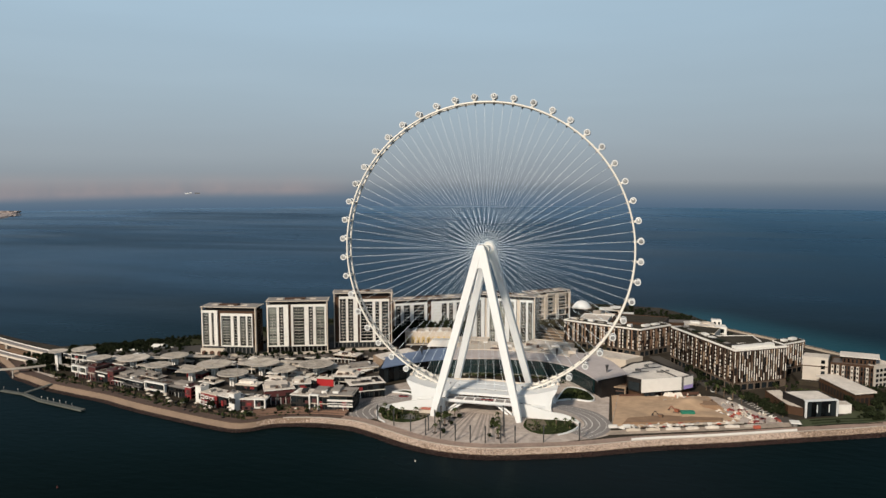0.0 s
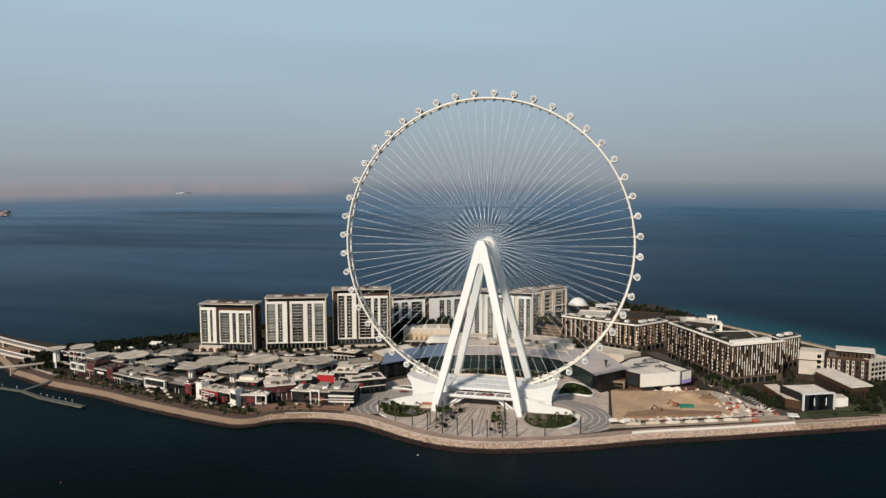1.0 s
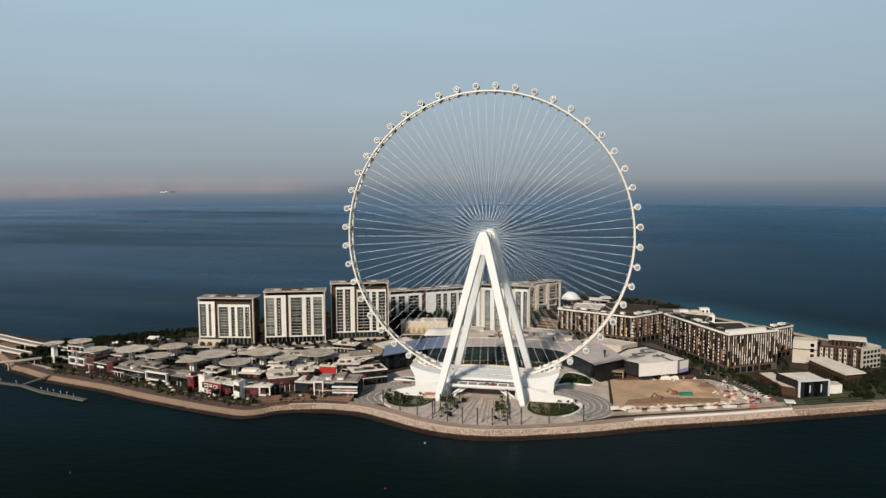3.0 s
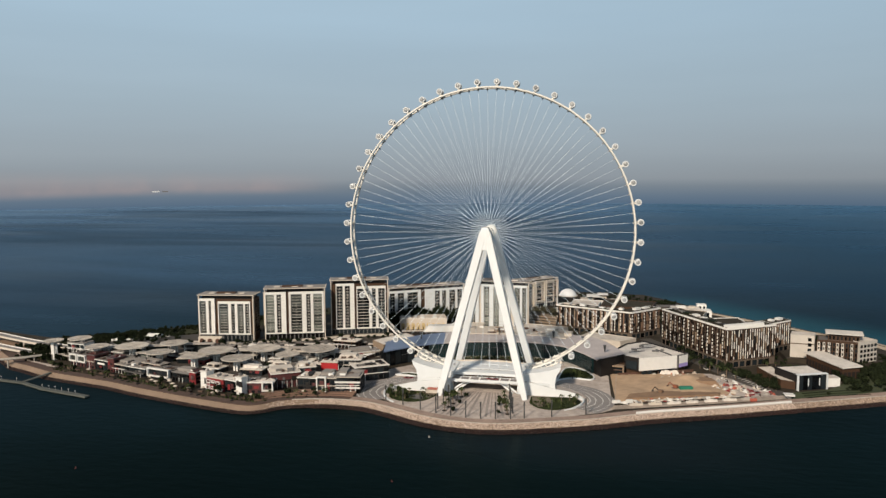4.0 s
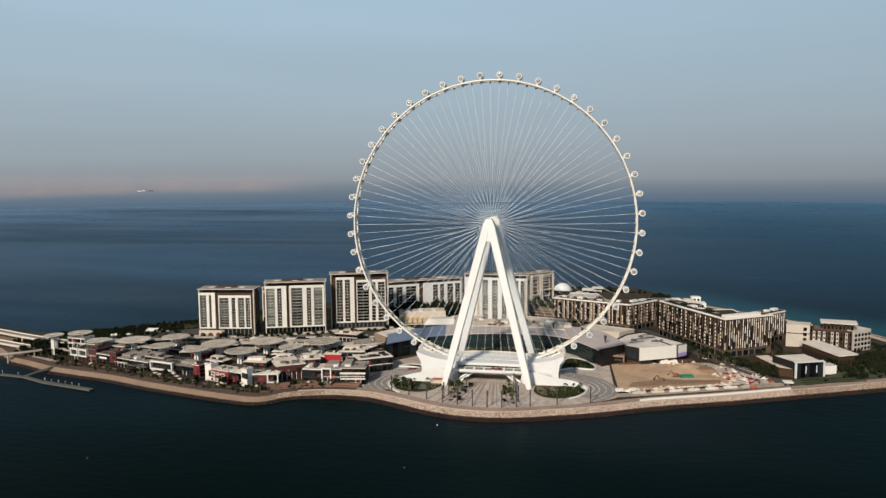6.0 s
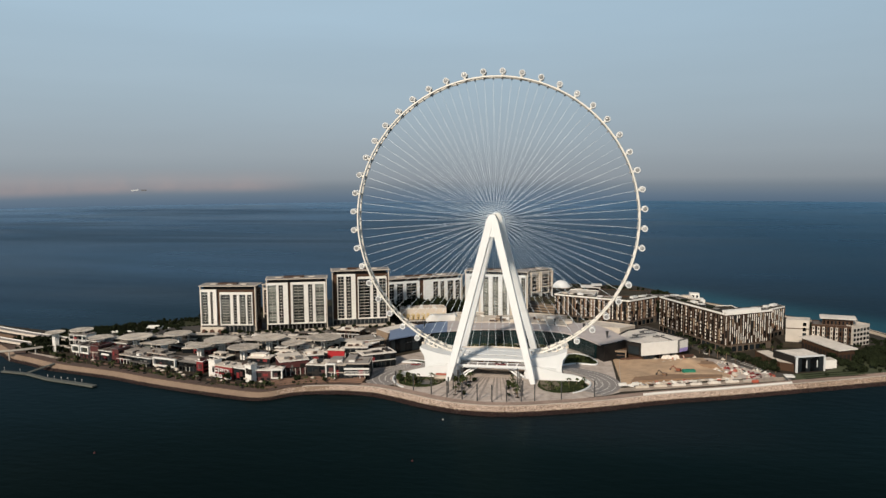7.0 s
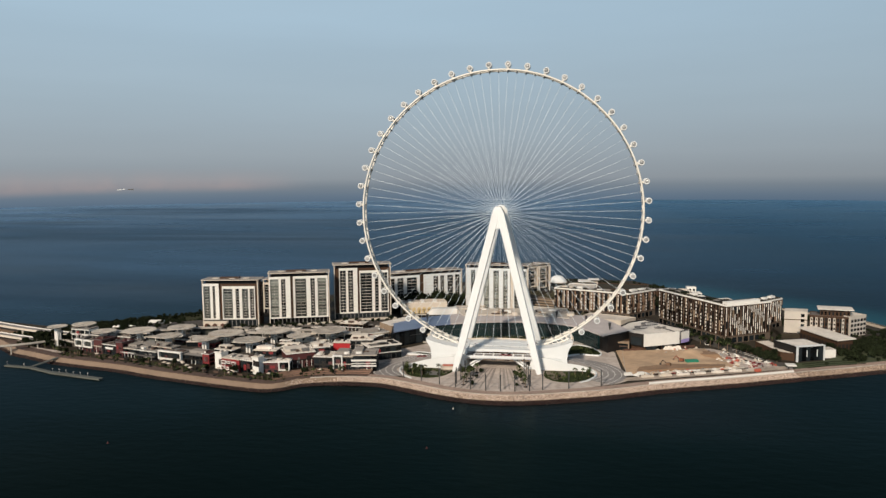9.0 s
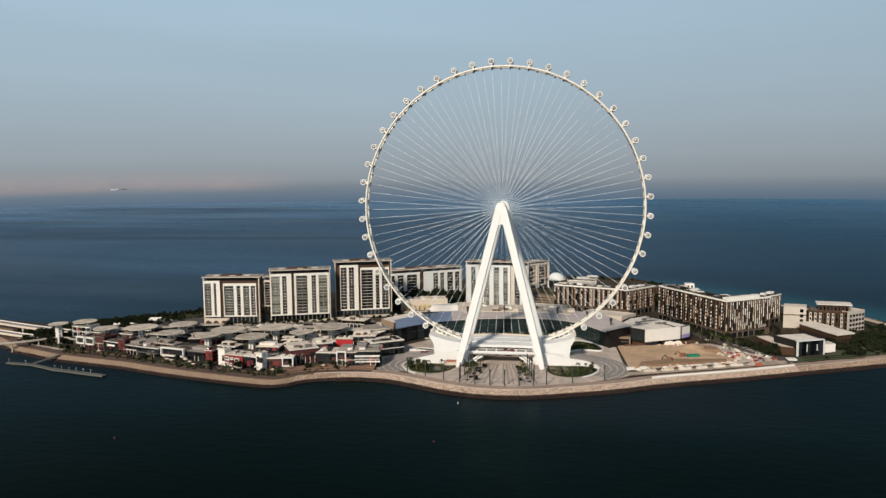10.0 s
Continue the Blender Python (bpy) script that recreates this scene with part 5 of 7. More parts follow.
m, L = along((158, 66), (168, 76))
part("screen", box(B(), 2.5, -0.9, 8.4, L - 0.3, -0.62, 11.6, m), LILAC, ob, "violet advertising screen")
part("screen", box(B(), 2.5, -0.9, 11.7, L - 0.3, -0.62, 18.6, m), WALLW, ob, "white advertising panel")
bm = B()
for x, y, w, d, h in ((120, 80, 5, 3, 1.6), (128, 96, 4, 4, 1.2), (138, 78, 6, 2.5, 1.4), (146, 84, 3, 3, 1.0)):
    box(bm, x, y, 18.6, x + w, y + d, 18.6 + h)
part("roof_plant", bm, GREY, ob)
for x, y, w, d, rot in ((118, 72, 16, 1.2, 30), (126, 88, 20, 1.4, 30), (130, 104, 12, 1.2, 30)):
    m = Matrix.Translation((x, y, 18.7)) @ Matrix.Rotation(radians(rot), 4, "Z")
    part("roof_channel", box(B(), 0, 0, 0, w, d, 0.4, m), DARK, ob, "dark roof gutter")
m, L = along((155.5, 66), (143, 88))
part("roof_slot", box(B(), 0, 0, 18.7, L, 1.6, 19.2, m), DARK, ob, "dark slot between the roofs")
dark_f = thing("dark_fence", (140, 54, 4), "dark red-brown fence at the foot of the hall", "fence")
for k in range(12):
    m, L = along(Vector((107, 46)).lerp(Vector((173, 70)), k / 12), Vector((107, 46)).lerp(Vector((173, 70)), (k + .96) / 12))
    part("panel", box(B(), 0, -.15, 4.0, L, .15, 6.4, m), ARCHB, dark_f)
blockhouse([(95, 56), (113, 57), (108, 76), (94, 74)], 4, 12, [(((95, 56), (113, 57)), 0)], "dark glazed annex with brown screens", BROWN, LILROOF, 2, 5, fill=.8)

ob = thing("hall_porch", (105, 52, 4), "brown framed porch at the hall's corner", "porch")
m, L = along((99, 50), (112, 48))
part("frame", box(box(box(B(), 0, 0, 4.2, 1, 6, 12, m), L - 1, 0, 4.2, L, 6, 12, m), 1, 0, 10.8, L - 1, 6, 12, m), SANDST, ob, "tan stone frame")
part("glass", box(B(), 1, 2.5, 4.2, L - 1, 3, 10.8, m), GLASS, ob)
part("lintel", box(B(), 1, 1.6, 7.4, L - 1, 2.4, 8.2, m), TERRA, ob)

# curved mall behind the wheel
ARC_F = smooth_path([(-114, 18, 0), (-106, 28, 0), (-93, 46, 0), (-67, 72, 0), (-36, 87, 0), (-14, 93, 0), (8, 96, 0), (33, 96, 0), (58, 86, 0), (76, 65, 0), (91, 38, 0)], 5)
ARC_B = smooth_path([(-118, 50, 0), (-112, 58, 0), (-98, 82, 0), (-74, 109, 0), (-38, 132, 0), (-14, 140, 0), (8, 142, 0), (33, 139, 0), (66, 130, 0), (92, 112, 0), (112, 60, 0)], 5)
ARC_F, ARC_B = ARC_F[7:], ARC_B[7:]
mall = thing("curved_mall", (0, 124, 4), "low crescent-shaped mall with dark glass front and blue-grey roof", "building")
bm = prism(B(), [(v.x, v.y) for v in offset_line(ARC_F, -1.5)] + [(v.x, v.y) for v in reversed(ARC_B)], 4, 18.6)
part("wall", bm, DARK, mall)
for lo, hi, mat, lab in ((0, 11, ROOFB, "smooth blue-grey roof"), (10, len(ARC_F), LILROOF, "pale lilac-grey roof")):
    bm = B()
    rows = [[bm.verts.new((v.x, v.y, z)) for v in line[lo:hi]] for line, z in ((offset_line(ARC_F, 2.0), 18.6), (offset_line(ARC_F, 2.0), 19.6), (ARC_B, 19.9), (offset_line(ARC_B, -3), 19.9))]
    for a_, b_ in zip(rows, rows[1:]):
        for i in range(len(a_) - 1):
            bm.faces.new((a_[i], a_[i + 1], b_[i + 1], b_[i]))
    part("roof", bm, mat, mall, lab)
for i in range(0, len(ARC_F) - 3):
    m, L = along(ARC_F[i].xy, ARC_F[i + 1].xy)
    share("glass_panel", mesh_of("glass_panel", box(B(), 0.25, -0.3, 4.6, L - 0.25, 2.0, 18.2), TEAL if i > 7 else GLASS), mall, m)
mull = mesh_of("mullion", box(B(), -0.12, -0.55, 4.6, 0.12, -0.3, 18.3), DARKST)
for i in range(8, len(ARC_F) - 3):
    m, L = along(ARC_F[i].xy, ARC_F[i + 1].xy)
    for k in range(3):
        share("mullion", mull, mall, m @ Matrix.Translation((L * k / 3, 0, 0)))
part("transom", ribbon(B(), [(v.x, v.y, 13.0) for v in offset_line(ARC_F[4:-3], 0.42)], 0.2, 0.35), DARKST, mall)
bm = B()
ribbon(bm, [(v.x, v.y, 4.9) for v in offset_line(ARC_F[6:-6], 3)], 5, 0.9)
part("plinth", bm, CONC, mall)
me_v, me_f = [], []
r = random.Random(63)
LM = offset_line(ARC_F[9:-9], 6.5)
for k in range(900):
    i = r.randrange(len(LM) - 1)
    p = LM[i].lerp(LM[i + 1], r.random()) + Vector((r.gauss(0, 1.2), r.gauss(0, 1.6), 4.3 + r.random() * 1.4))
    rot = Euler((r.uniform(0, 6), r.uniform(0, 6), r.uniform(0, 6))).to_matrix()
    s = r.uniform(.4, .9)
    n0 = len(me_v)
    me_v += [p + rot @ Vector(q) * s for q in ((-1, -.7, 0), (1, -.6, .2), (1, .7, 0), (-1, .6, .2))]
    me_f.append((n0, n0 + 1, n0 + 2, n0 + 3))
me = bpy.data.meshes.new("hedge")
me.from_pydata(me_v, [], me_f)
me.materials.append(LEAFL)
tagged(new("hedge", me), "green planting along the mall's glass front", "hedge", kind="stuff")
bm = B()
prism(bm, [(-46, 116), (-26, 121), (2, 124), (34, 122), (60, 112), (66, 146), (34, 158), (2, 160), (-30, 156), (-56, 144)], 16, 20.6)
part("upper_storey", bm, CREAM, mall, "beige upper storey")
r = random.Random(15)
for k in range(26):
    x = r.uniform(-50, 62)
    y = r.uniform(122, 150)
    l, w, h = r.uniform(2, 9), r.uniform(1.5, 4), r.uniform(.6, 2.6)
    part("roof_terrace", box(B(), x, y, 20.5, x + l, y + w, 20.6 + h), r.choice((CREAM, ROOFD, WALLW, TERRA, SANDST)), mall)
for x, y in ((-78, 88), (-42, 112), (-6, 122), (48, 116), (76, 96), (96, 64)):
    bm = B()
    tube(bm, (x, y, 19.6), (x, y, 26.5), 0.25, 1.5, 7)
    part("roof_funnel", bm, DARKST, mall)
blockhouse([(70, 142), (112, 128), (128, 146), (84, 168)], 4, 15.5, [], "low beige hall with red canopy behind the mall", CREAM, ROOF)
blockhouse([(-124, 78), (-108, 60), (-80, 96), (-100, 116)], 4, 19, [(((-128, 96), (-110, 76)), 0)], "low tan hall with a cream roof beside the curved mall", SANDST, ROOFW, 1, 8, parapet=.2)
blockhouse([(-60, 170), (-30, 176), (-30, 190), (-62, 186)], 4, 17, [], "low white pavilion with terrace", CREAM, ROOF)
blockhouse([(10, 180), (50, 170), (60, 186), (16, 198)], 4, 16, [(((10, 180), (50, 170)), 0)], "low terrace building in front of the towers", CREAM, ROOF, 1, 6)

# sandstone pavilion, the warm light of its arches painted as ochre
ob = blockhouse([(-126, 190), (-75, 202), (-82, 224), (-132, 212)], 4, 18, [], "warm sandstone pavilion with arched openings and crested roof", CREAM, CREAM, name="sandstone_pavilion")
m, L = along((-126, 190), (-75, 202))
for i in range(9):
    bm = box(B(), i * 5.7 + 1.2, -0.5, 4.2, i * 5.7 + 5.2, 0.3, 11.5, m)
    tube(bm, m @ Vector((i * 5.7 + 3.2, -0.5, 11.5)), m @ Vector((i * 5.7 + 3.2, 0.3, 11.5)), 2.0, seg=12)
    part("arch", bm, WARM, ob, "ochre sandstone arch with warm light in its colour")
    part("arch_void", box(B(), i * 5.7 + 2.7, -0.58, 4.2, i * 5.7 + 3.7, -0.5, 9.4, m), DARK, ob, "dark archway")
for i in range(18):
    share("crest", pane("crest", 1.4, 1.3, WALLW, 0.6), ob, m @ Matrix.Translation((i * 2.85 + 0.4, 0.2, 18.2)))
for i in range(7):
    part("roof_ridge", box(B(), i * 7.3 + 0.6, 2.5, 18.1, i * 7.3 + 4.4, 19, 19.2 + i % 2 * .5, m), WALLW if i % 2 else CREAM, ob)
ob = thing("white_tent", (-62, 196, 4), "white peaked tent beside the sandstone pavilion", "tent")
bm = prism(B(), [(-74, 190), (-52, 192), (-51, 206), (-74, 204)], 9, 14.5, 8.0)
part("roof", bm, WALLW, ob)
for x, y in ((-73, 191), (-53, 193), (-52, 205), (-73, 203)):
    part("pole", tube(B(), (x, y, 3.9), (x, y, 9.2), .3, seg=6), STEEL, ob)
blockhouse([(-120, 172), (-74, 184), (-78, 194), (-124, 182)], 4, 7, [], "low terrace in front of the sandstone pavilion", DARK, ROOF)

ob = thing("roof_tent", (-70, 152, 12), "white stretched roof behind the curved mall", "roof")
part("roof", prism(B(), [(-88, 142), (-52, 150), (-54, 164), (-90, 156)], 15, 21, 5.5), WALLW, ob)
for x, y in ((-86, 144), (-54, 151), (-56, 162), (-88, 154)):
    part("pole", tube(B(), (x, y, 3.9), (x, y, 15.3), .35, seg=6), STEEL, ob)

# white dome
bm = B()
lathe(bm, [(13.5 * math.cos(a_), 13.5 * math.sin(a_)) for a_ in [k * math.pi / 24 for k in range(12)]] + [(0.05, 13.5)], (51, 474, 0.8), 32)
dome = thing("dome_hall", (51, 474, 4), "white domed hall near the back shore", "building")
part("dome", bm, WHITE, dome, smooth=True)
part("drum", lathe(B(), [(13.9, 0), (13.9, 0.9)], (51, 474, 3.9), 32), CREAM, dome)

# garden pavilion and long hall by the lawn
ob = blockhouse([(247, 26), (271, 35.5), (263, 60), (235, 50)], 4, 16.5, [], "black glass pavilion framed in white with a pale roof", DARK, ROOFW, name="garden_pavilion", parapet=0.5)
m, L = along((247, 26), (271, 35.5))
bm = box(B(), -0.5, -1.4, 4, 0.3, 0.5, 17.2, m)
box(bm, L - 0.1, -1.4, 4, L + 0.5, 0.5, 17.2, m)
box(bm, -0.5, -1.4, 16.7, L + 0.5, 2, 17.3, m)
part("portal", bm, WHITE, ob, "white portal frame")
for i in range(6):
    share("glass_panel", pane("glass_panel", (L - 1.4) / 6, 12, GLASS, 0.2), ob, m @ Matrix.Translation((0.7 + i * (L - 1.4) / 6, 0, 4.2)))
for x in (9, 19):
    part("sign_bar", box(B(), x, -0.6, 7.5, x + 0.7, -0.3, 13.5, m), WHITE, ob)
blockhouse([(236, 33), (246.5, 28), (234.5, 51), (242, 55), (238, 77), (226, 73)], 4, 10.5, [], "low brown hall with a pale flat roof", BROWN, ROOF, parapet=0)
blockhouse([(272, 41), (284, 44), (282, 54), (268, 50)], 4, 11, [], "low white wall block beside the pavilion", WALLW, ROOF, parapet=0.3)
ob = blockhouse([(291.5, 62), (307, 70), (290, 118), (276, 111)], 4, 15, [(((291.5, 62), (307, 70)), 0), (((276, 111), (291.5, 62)), 0)], "long brown timber hall under a pale oversailing roof", BROWN, ROOF, 1, 4, DARK, 0.7, "long_hall", 0)
bm = prism(B(), [(290.5, 59), (309, 68.5), (291.5, 121), (274, 113.5)], 15.25, 16.3)
part("roof_slab", bm, ROOFW, ob)

# pale apron and low podium walls before the towers
whole("apron", ribbon(B(), smooth_path([(-322, 73, 10.8), (-285, 76, 10.8), (-252, 82, 10.8), (-222, 96, 10.8), (-190, 113, 10.8), (-160, 132, 10.8), (-122, 146, 10.8)], 4), 9, 2.0), CREAM, "pale stone apron at the towers' foot", "pavement", kind="structure")
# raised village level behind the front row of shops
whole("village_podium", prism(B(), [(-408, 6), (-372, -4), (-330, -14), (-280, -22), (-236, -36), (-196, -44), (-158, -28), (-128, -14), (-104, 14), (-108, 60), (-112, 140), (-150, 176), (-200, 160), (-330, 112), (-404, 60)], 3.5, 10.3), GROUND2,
      "paved raised level of the village, darkened for shade", "terrace", kind="structure")

# ---- shops ----
def shop(cx, cy, w, d, rot, h, wall, label, frame_on=0, storeys=2, roof=ROOF, sign=None, step=0.0, awning=False, z0=4.0):
    """A small shop: walls, storey glazing between piers, oversailing roof, an optional white picture frame and sign band. cx, cy: the middle of its front."""
    m = Matrix.Translation((cx, cy, z0)) @ Matrix.Rotation(radians(rot), 4, "Z")
    c = m @ Vector((0, d / 2, 0))
    ob = thing("shop", (c.x, c.y, z0), label, "shop", "shops of the waterside village")
    part("wall", box(B(), -w / 2, 0, 0, w / 2, d, h - 0.5, m), wall, ob)
    r = random.Random(int(cx * 7 + cy))
    part("fascia", box(B(), -w / 2 - 0.5, -0.9, h - 0.5, w / 2 + 0.5, d + 0.4, h, m), (WALLW if r.random() < .75 else CREAM) if cx > -250 or r.random() < .4 else GREY, ob, "flat roof edge")
    if roof is ROOF:
        roof = r.choice((ROOFK, ROOFK, ROOFK, ROOFD)) if cx < -250 else r.choice((ROOFW, ROOFW, ROOF, ROOFD))
    bm = box(B(), -w / 2 - 0.2, -0.5, h, w / 2 + 0.2, d + 0.1, h + 0.12, m)
    if step:
        box(bm, -w / 2 + 1, d * 0.35, h, w / 2 * step, d - 1, h + 2.2, m)
    for _ in range(5):
        x, y = r.uniform(-w * .4, w * .3), r.uniform(d * .2, d * .7)
        box(bm, x, y, h, x + r.uniform(1, 2.5), y + r.uniform(1, 2.5), h + r.uniform(.5, 1.3), m)
    rf = part("roof", bm, roof, ob)
    for k_ in range(int(w / 4)):            # dark roof lights and gaps between the roof slabs
        x, y = -w / 2 + (k_ + r.random()) * 3.8, r.uniform(-.2, d * .7)
        l, q = (r.uniform(.4, .9), r.uniform(3, d * .6)) if r.random() < .5 else (r.uniform(2, 5), r.uniform(.5, 1.0))
        part("roof_light", box(B(), x, y, h + .1, min(x + l, w / 2), min(y + q, d), h + .17, m), DARK if r.random() < .7 else GREY, rf)
    for _ in range(2 + int(w / 12)):
        x, y = r.uniform(-w * .45, w * .25), r.uniform(d * .1, d * .6)
        l, q = r.uniform(2, w * .25), r.uniform(1.5, d * .35)
        part("roof_box", box(B(), x, y, h + .1, x + l, y + q, h + r.uniform(.6, 2.2), m), r.choice((DARK, WALLW, GREY, DARK, TERRA)), rf)
    nb = max(2, int(w / 4.5))
    bw = w / nb
    sh = (h - 0.8) / max(1, storeys)
    closed = wall in (RED, MAROON)
    for i in range(0 if w < 8 and wall is WALLW else 1 if closed else storeys):
        for j in range(nb):
            share("window", pane("shop_window", bw * (0.55 if closed else 0.86), sh * (0.5 if closed else 0.74), GLASS, 0.2), ob, m @ Matrix.Translation((-w / 2 + j * bw + bw * 0.1, 0, 0.4 + i * sh)))
    nd = max(1, int(d / 6))
    sm = m @ Matrix.Translation((w / 2, 0, 0)) @ Matrix.Rotation(radians(90), 4, "Z")
    for i in range(0 if w < 8 and wall is WALLW else storeys):
        for j in range(nd):
            share("window", pane("shop_window", d / nd * 0.6, sh * 0.55, GLASS, 0.2), ob, sm @ Matrix.Translation((j * d / nd + 1, 0, 0.5 + i * sh)))
    if storeys > 1 and w > 9 and r.random() < .7:
        part("floor_slab", box(B(), -w / 2, -1.4, h * .5, w / 2, 0, h * .5 + .35, m), r.choice((WALLW, CREAM, DARK)), ob)
        for j in range(int(w / 4)):
            x = -w / 2 + j * 4 + .4
            part("column", box(B(), x, -1.3, 0, x + .35, -0.95, h * .5, m), r.choice((WALLW, DARKST)), ob)
    for _ in range(2 if storeys else 0):
        x = r.uniform(-w * .42, w * .25)
        part("sign_panel", box(B(), x, -0.45, h * r.uniform(.1, .55), x + r.uniform(1.5, 4), -0.22, h * r.uniform(.6, .8), m), r.choice((DARK, GREY, RED, MAROON, DARK)), ob)
    if frame_on:
        x0, x1 = (-w / 2, w / 2) if frame_on == 1 else (-w / 2, 0) if frame_on == 2 else (0, w / 2)
        zb = h * 0.38 if frame_on == 1 else 0.0
        bm = box(B(), x0, -2.2, zb, x0 + 0.9, 0.4, h, m)
        box(bm, x1 - 0.9, -2.2, zb, x1, 0.4, h, m)
        box(bm, x0, -2.2, h, x1, 0.4, h + 0.9, m)
        if frame_on == 1:
            box(bm, x0, -2.2, zb - 0.9, x1, 0.4, zb, m)
        part("picture_frame", bm, WALLW, ob, "white projecting frame")
    if sign:
        part("sign", box(B(), -w * 0.3, -0.5, h * 0.55, w * 0.25, 0, h * 0.72, m), sign, ob)
    if awning:
        part("canopy", box(B(), -w / 2, -3.5, h * 0.46, w / 2, 0.1, h * 0.5, m), GREY, ob)
    return ob


sb = shop(-380, -10, 23, 14, -17, 11, MAROON, "maroon and white shop with two picture-frame windows", 0, awning=False)
mb = Matrix.Translation((-380, -10, 4)) @ Matrix.Rotation(radians(-17), 4, "Z")
for x0, x1 in ((-11.4, -1.2), (0.2, 11.2)):
    bm = box(B(), x0, -2.4, 4.6, x0 + .9, .2, 11.2, mb)
    box(bm, x1 - .9, -2.4, 4.6, x1, .2, 11.2, mb)
    box(bm, x0 + .9, -2.4, 10.3, x1 - .9, .2, 11.2, mb)
    box(bm, x0 + .9, -2.4, 4.6, x1 - .9, .2, 5.7, mb)
    part("picture_frame", bm, WALLW, sb, "white projecting frame")
    part("window", box(B(), x0 + .9, -.9, 5.7, x1 - .9, -.6, 10.3, mb), GLASSB, sb)
shop(-364, -15, 11, 15, -17, 13, MAROON, "tall dark red shop tower", 0, 3, MAROON)
shop(-350, -19, 17, 15, -17, 9.5, DARK, "black restaurant with a white sign strip", 0, sign=WALLW)
shop(-338, -23, 8.5, 13, -17, 13, MAROON, "dark maroon stair tower between shops", 0, 3, MAROON)
shop(-327, -25, 19, 14, -17, 8, DARK, "black clad shop with stepped terraces", 0, step=.4, roof=ROOFD)
shop(-308, -31, 26, 15, -17, 8, DARK, "black clad restaurant with grey awning", 0, step=-.2, awning=True, roof=ROOFD)
shop(-281, -37, 25, 14, -14, 8.8, DARK, "black shop with long white picture frame", 1)
shop(-257, -41, 22, 14, -14, 8, DARK, "dark shop beside a red stair tower", 0, step=.5, roof=ROOFD)
shop(-245, -45, 7, 9, -14, 10.5, RED, "small red stair tower between shops", 0, 3, MAROON)
shop(-230, -53, 7, 8, -18, 14, WALLW, "slender white corner pylon block", 0, 3)
sb = shop(-217, -58, 19, 14, -18, 10.5, RED, "red and white shop with projecting balconies", 0, 2)
mb = Matrix.Translation((-217, -58, 4)) @ Matrix.Rotation(radians(-18), 4, "Z")
for x0, x1, z0, z1 in ((-8.5, -4, 5.6, 8.4), (-2.8, 0.4, 6.2, 8.2), (2, 6.4, 5.4, 8.0), (-9, -5.5, .6, 3.6), (-3.6, -.8, .8, 3.2), (1.2, 8.6, .4, 2.6)):
    part("balcony", box(B(), x0, -1.5, z0, x1, -.3, z1, mb), WALLW, sb, "white boxed balcony")
    part("balcony_window", box(B(), x0 + .5, -1.6, z0 + .8, x1 - .5, -1.5, z1 - .4, mb), MAROON, sb)
shop(-201, -62, 13, 13, -18, 10.5, DARK, "black shop fronted with climbing plants", 0)
shop(-192, -66, 6, 7, -16, 14.5, WALLW, "slim white stair pylon block", 0, 3)
shop(-182, -60, 15, 13, 8, 9, MAROON, "maroon shop with a white roof and plants", 0, 2)
shop(-170, -60, 9, 12, 12, 9.5, DARK, "black shop in a white square frame", 1, 2)
shop(-163, -40, 24, 20, 32, 12.5, MAROON, "maroon corner restaurant with a pale folded roof", 0, step=.6)
shop(-139, -49, 20, 18, 0, 12, DARK, "dark glazed restaurant behind palms", 0)
shop(-124, -50, 16, 20, 3, 13, DARK, "dark glazed shop with a tall white portal", 2, 2, step=.3)
sb = shop(-107, -48, 20, 22, 8, 14, DARK, "dark glazed shop with two white bands", 0, 3, step=-.2)
mb = Matrix.Translation((-107, -48, 4)) @ Matrix.Rotation(radians(8), 4, "Z")
for z, h_ in ((4.6, 1.1), (9.0, 1.3)):
    part("band", box(B(), -10.2, -1.2, z, 10.2, 0.2, z + h_, mb), WALLW, sb, "white projecting band")
UP = 10.3
BRIGHT = material("bright_red_cladding", (0.34, 0.012, 0.016), 0.5, vary=0.2)
sb = shop(-99, -7, 30, 20, 33, 12.5, DARK, "dark grey shop with a flat pale roof", 0, roof=ROOFW)
mb = Matrix.Translation((-99, -7, 4)) @ Matrix.Rotation(radians(33), 4, "Z")
for x in (-12, 0, 8):
    part("roof_slot", box(B(), x, 3, 12.5, x + 5, 8, 13.3, mb), DARK, sb, "dark roof light")
shop(-139, -3, 15, 12, 3, 7.0, BRIGHT, "bright red cube-shaped shop", 0, 0, z0=UP)
shop(-122, 1, 20, 18, 10, 9, GREY, "grey panelled shop with pale roof", 0, 2, step=.5, z0=UP)
shop(-325, -14, 36, 11, -10, 4.0, DARK, "dark low shop under the canopies", 0, z0=UP)
shop(-398, 9, 21, 12, -10, 11, WALLW, "white gatehouse under a canopy", 0, 2, z0=UP)
shop(-288, 6, 31, 9, -14, 3.4, MAROON, "low maroon shop under the canopies", 0, 1, z0=UP)
shop(-180, -12, 23, 10, -10, 3.8, GREY, "low grey shop under the canopies", 0, 1, step=.3, z0=UP)
shop(-151, -24, 15, 14, 25, 7.5, GREY, "grey shop with pale roof", 0, step=.2, z0=UP)
shop(-198, -32, 20, 12, 0, 5.2, DARK, "dark low shop with pale roof", 0, 1, step=.5, z0=UP)
shop(-266, -6, 22, 9, -8, 4.6, RED, "low red shop under the canopies", 0, 1, z0=UP)
shop(-236, -30, 18, 11, -14, 4.4, DARK, "black low shop with pale roof", 0, 1, step=.4, z0=UP)
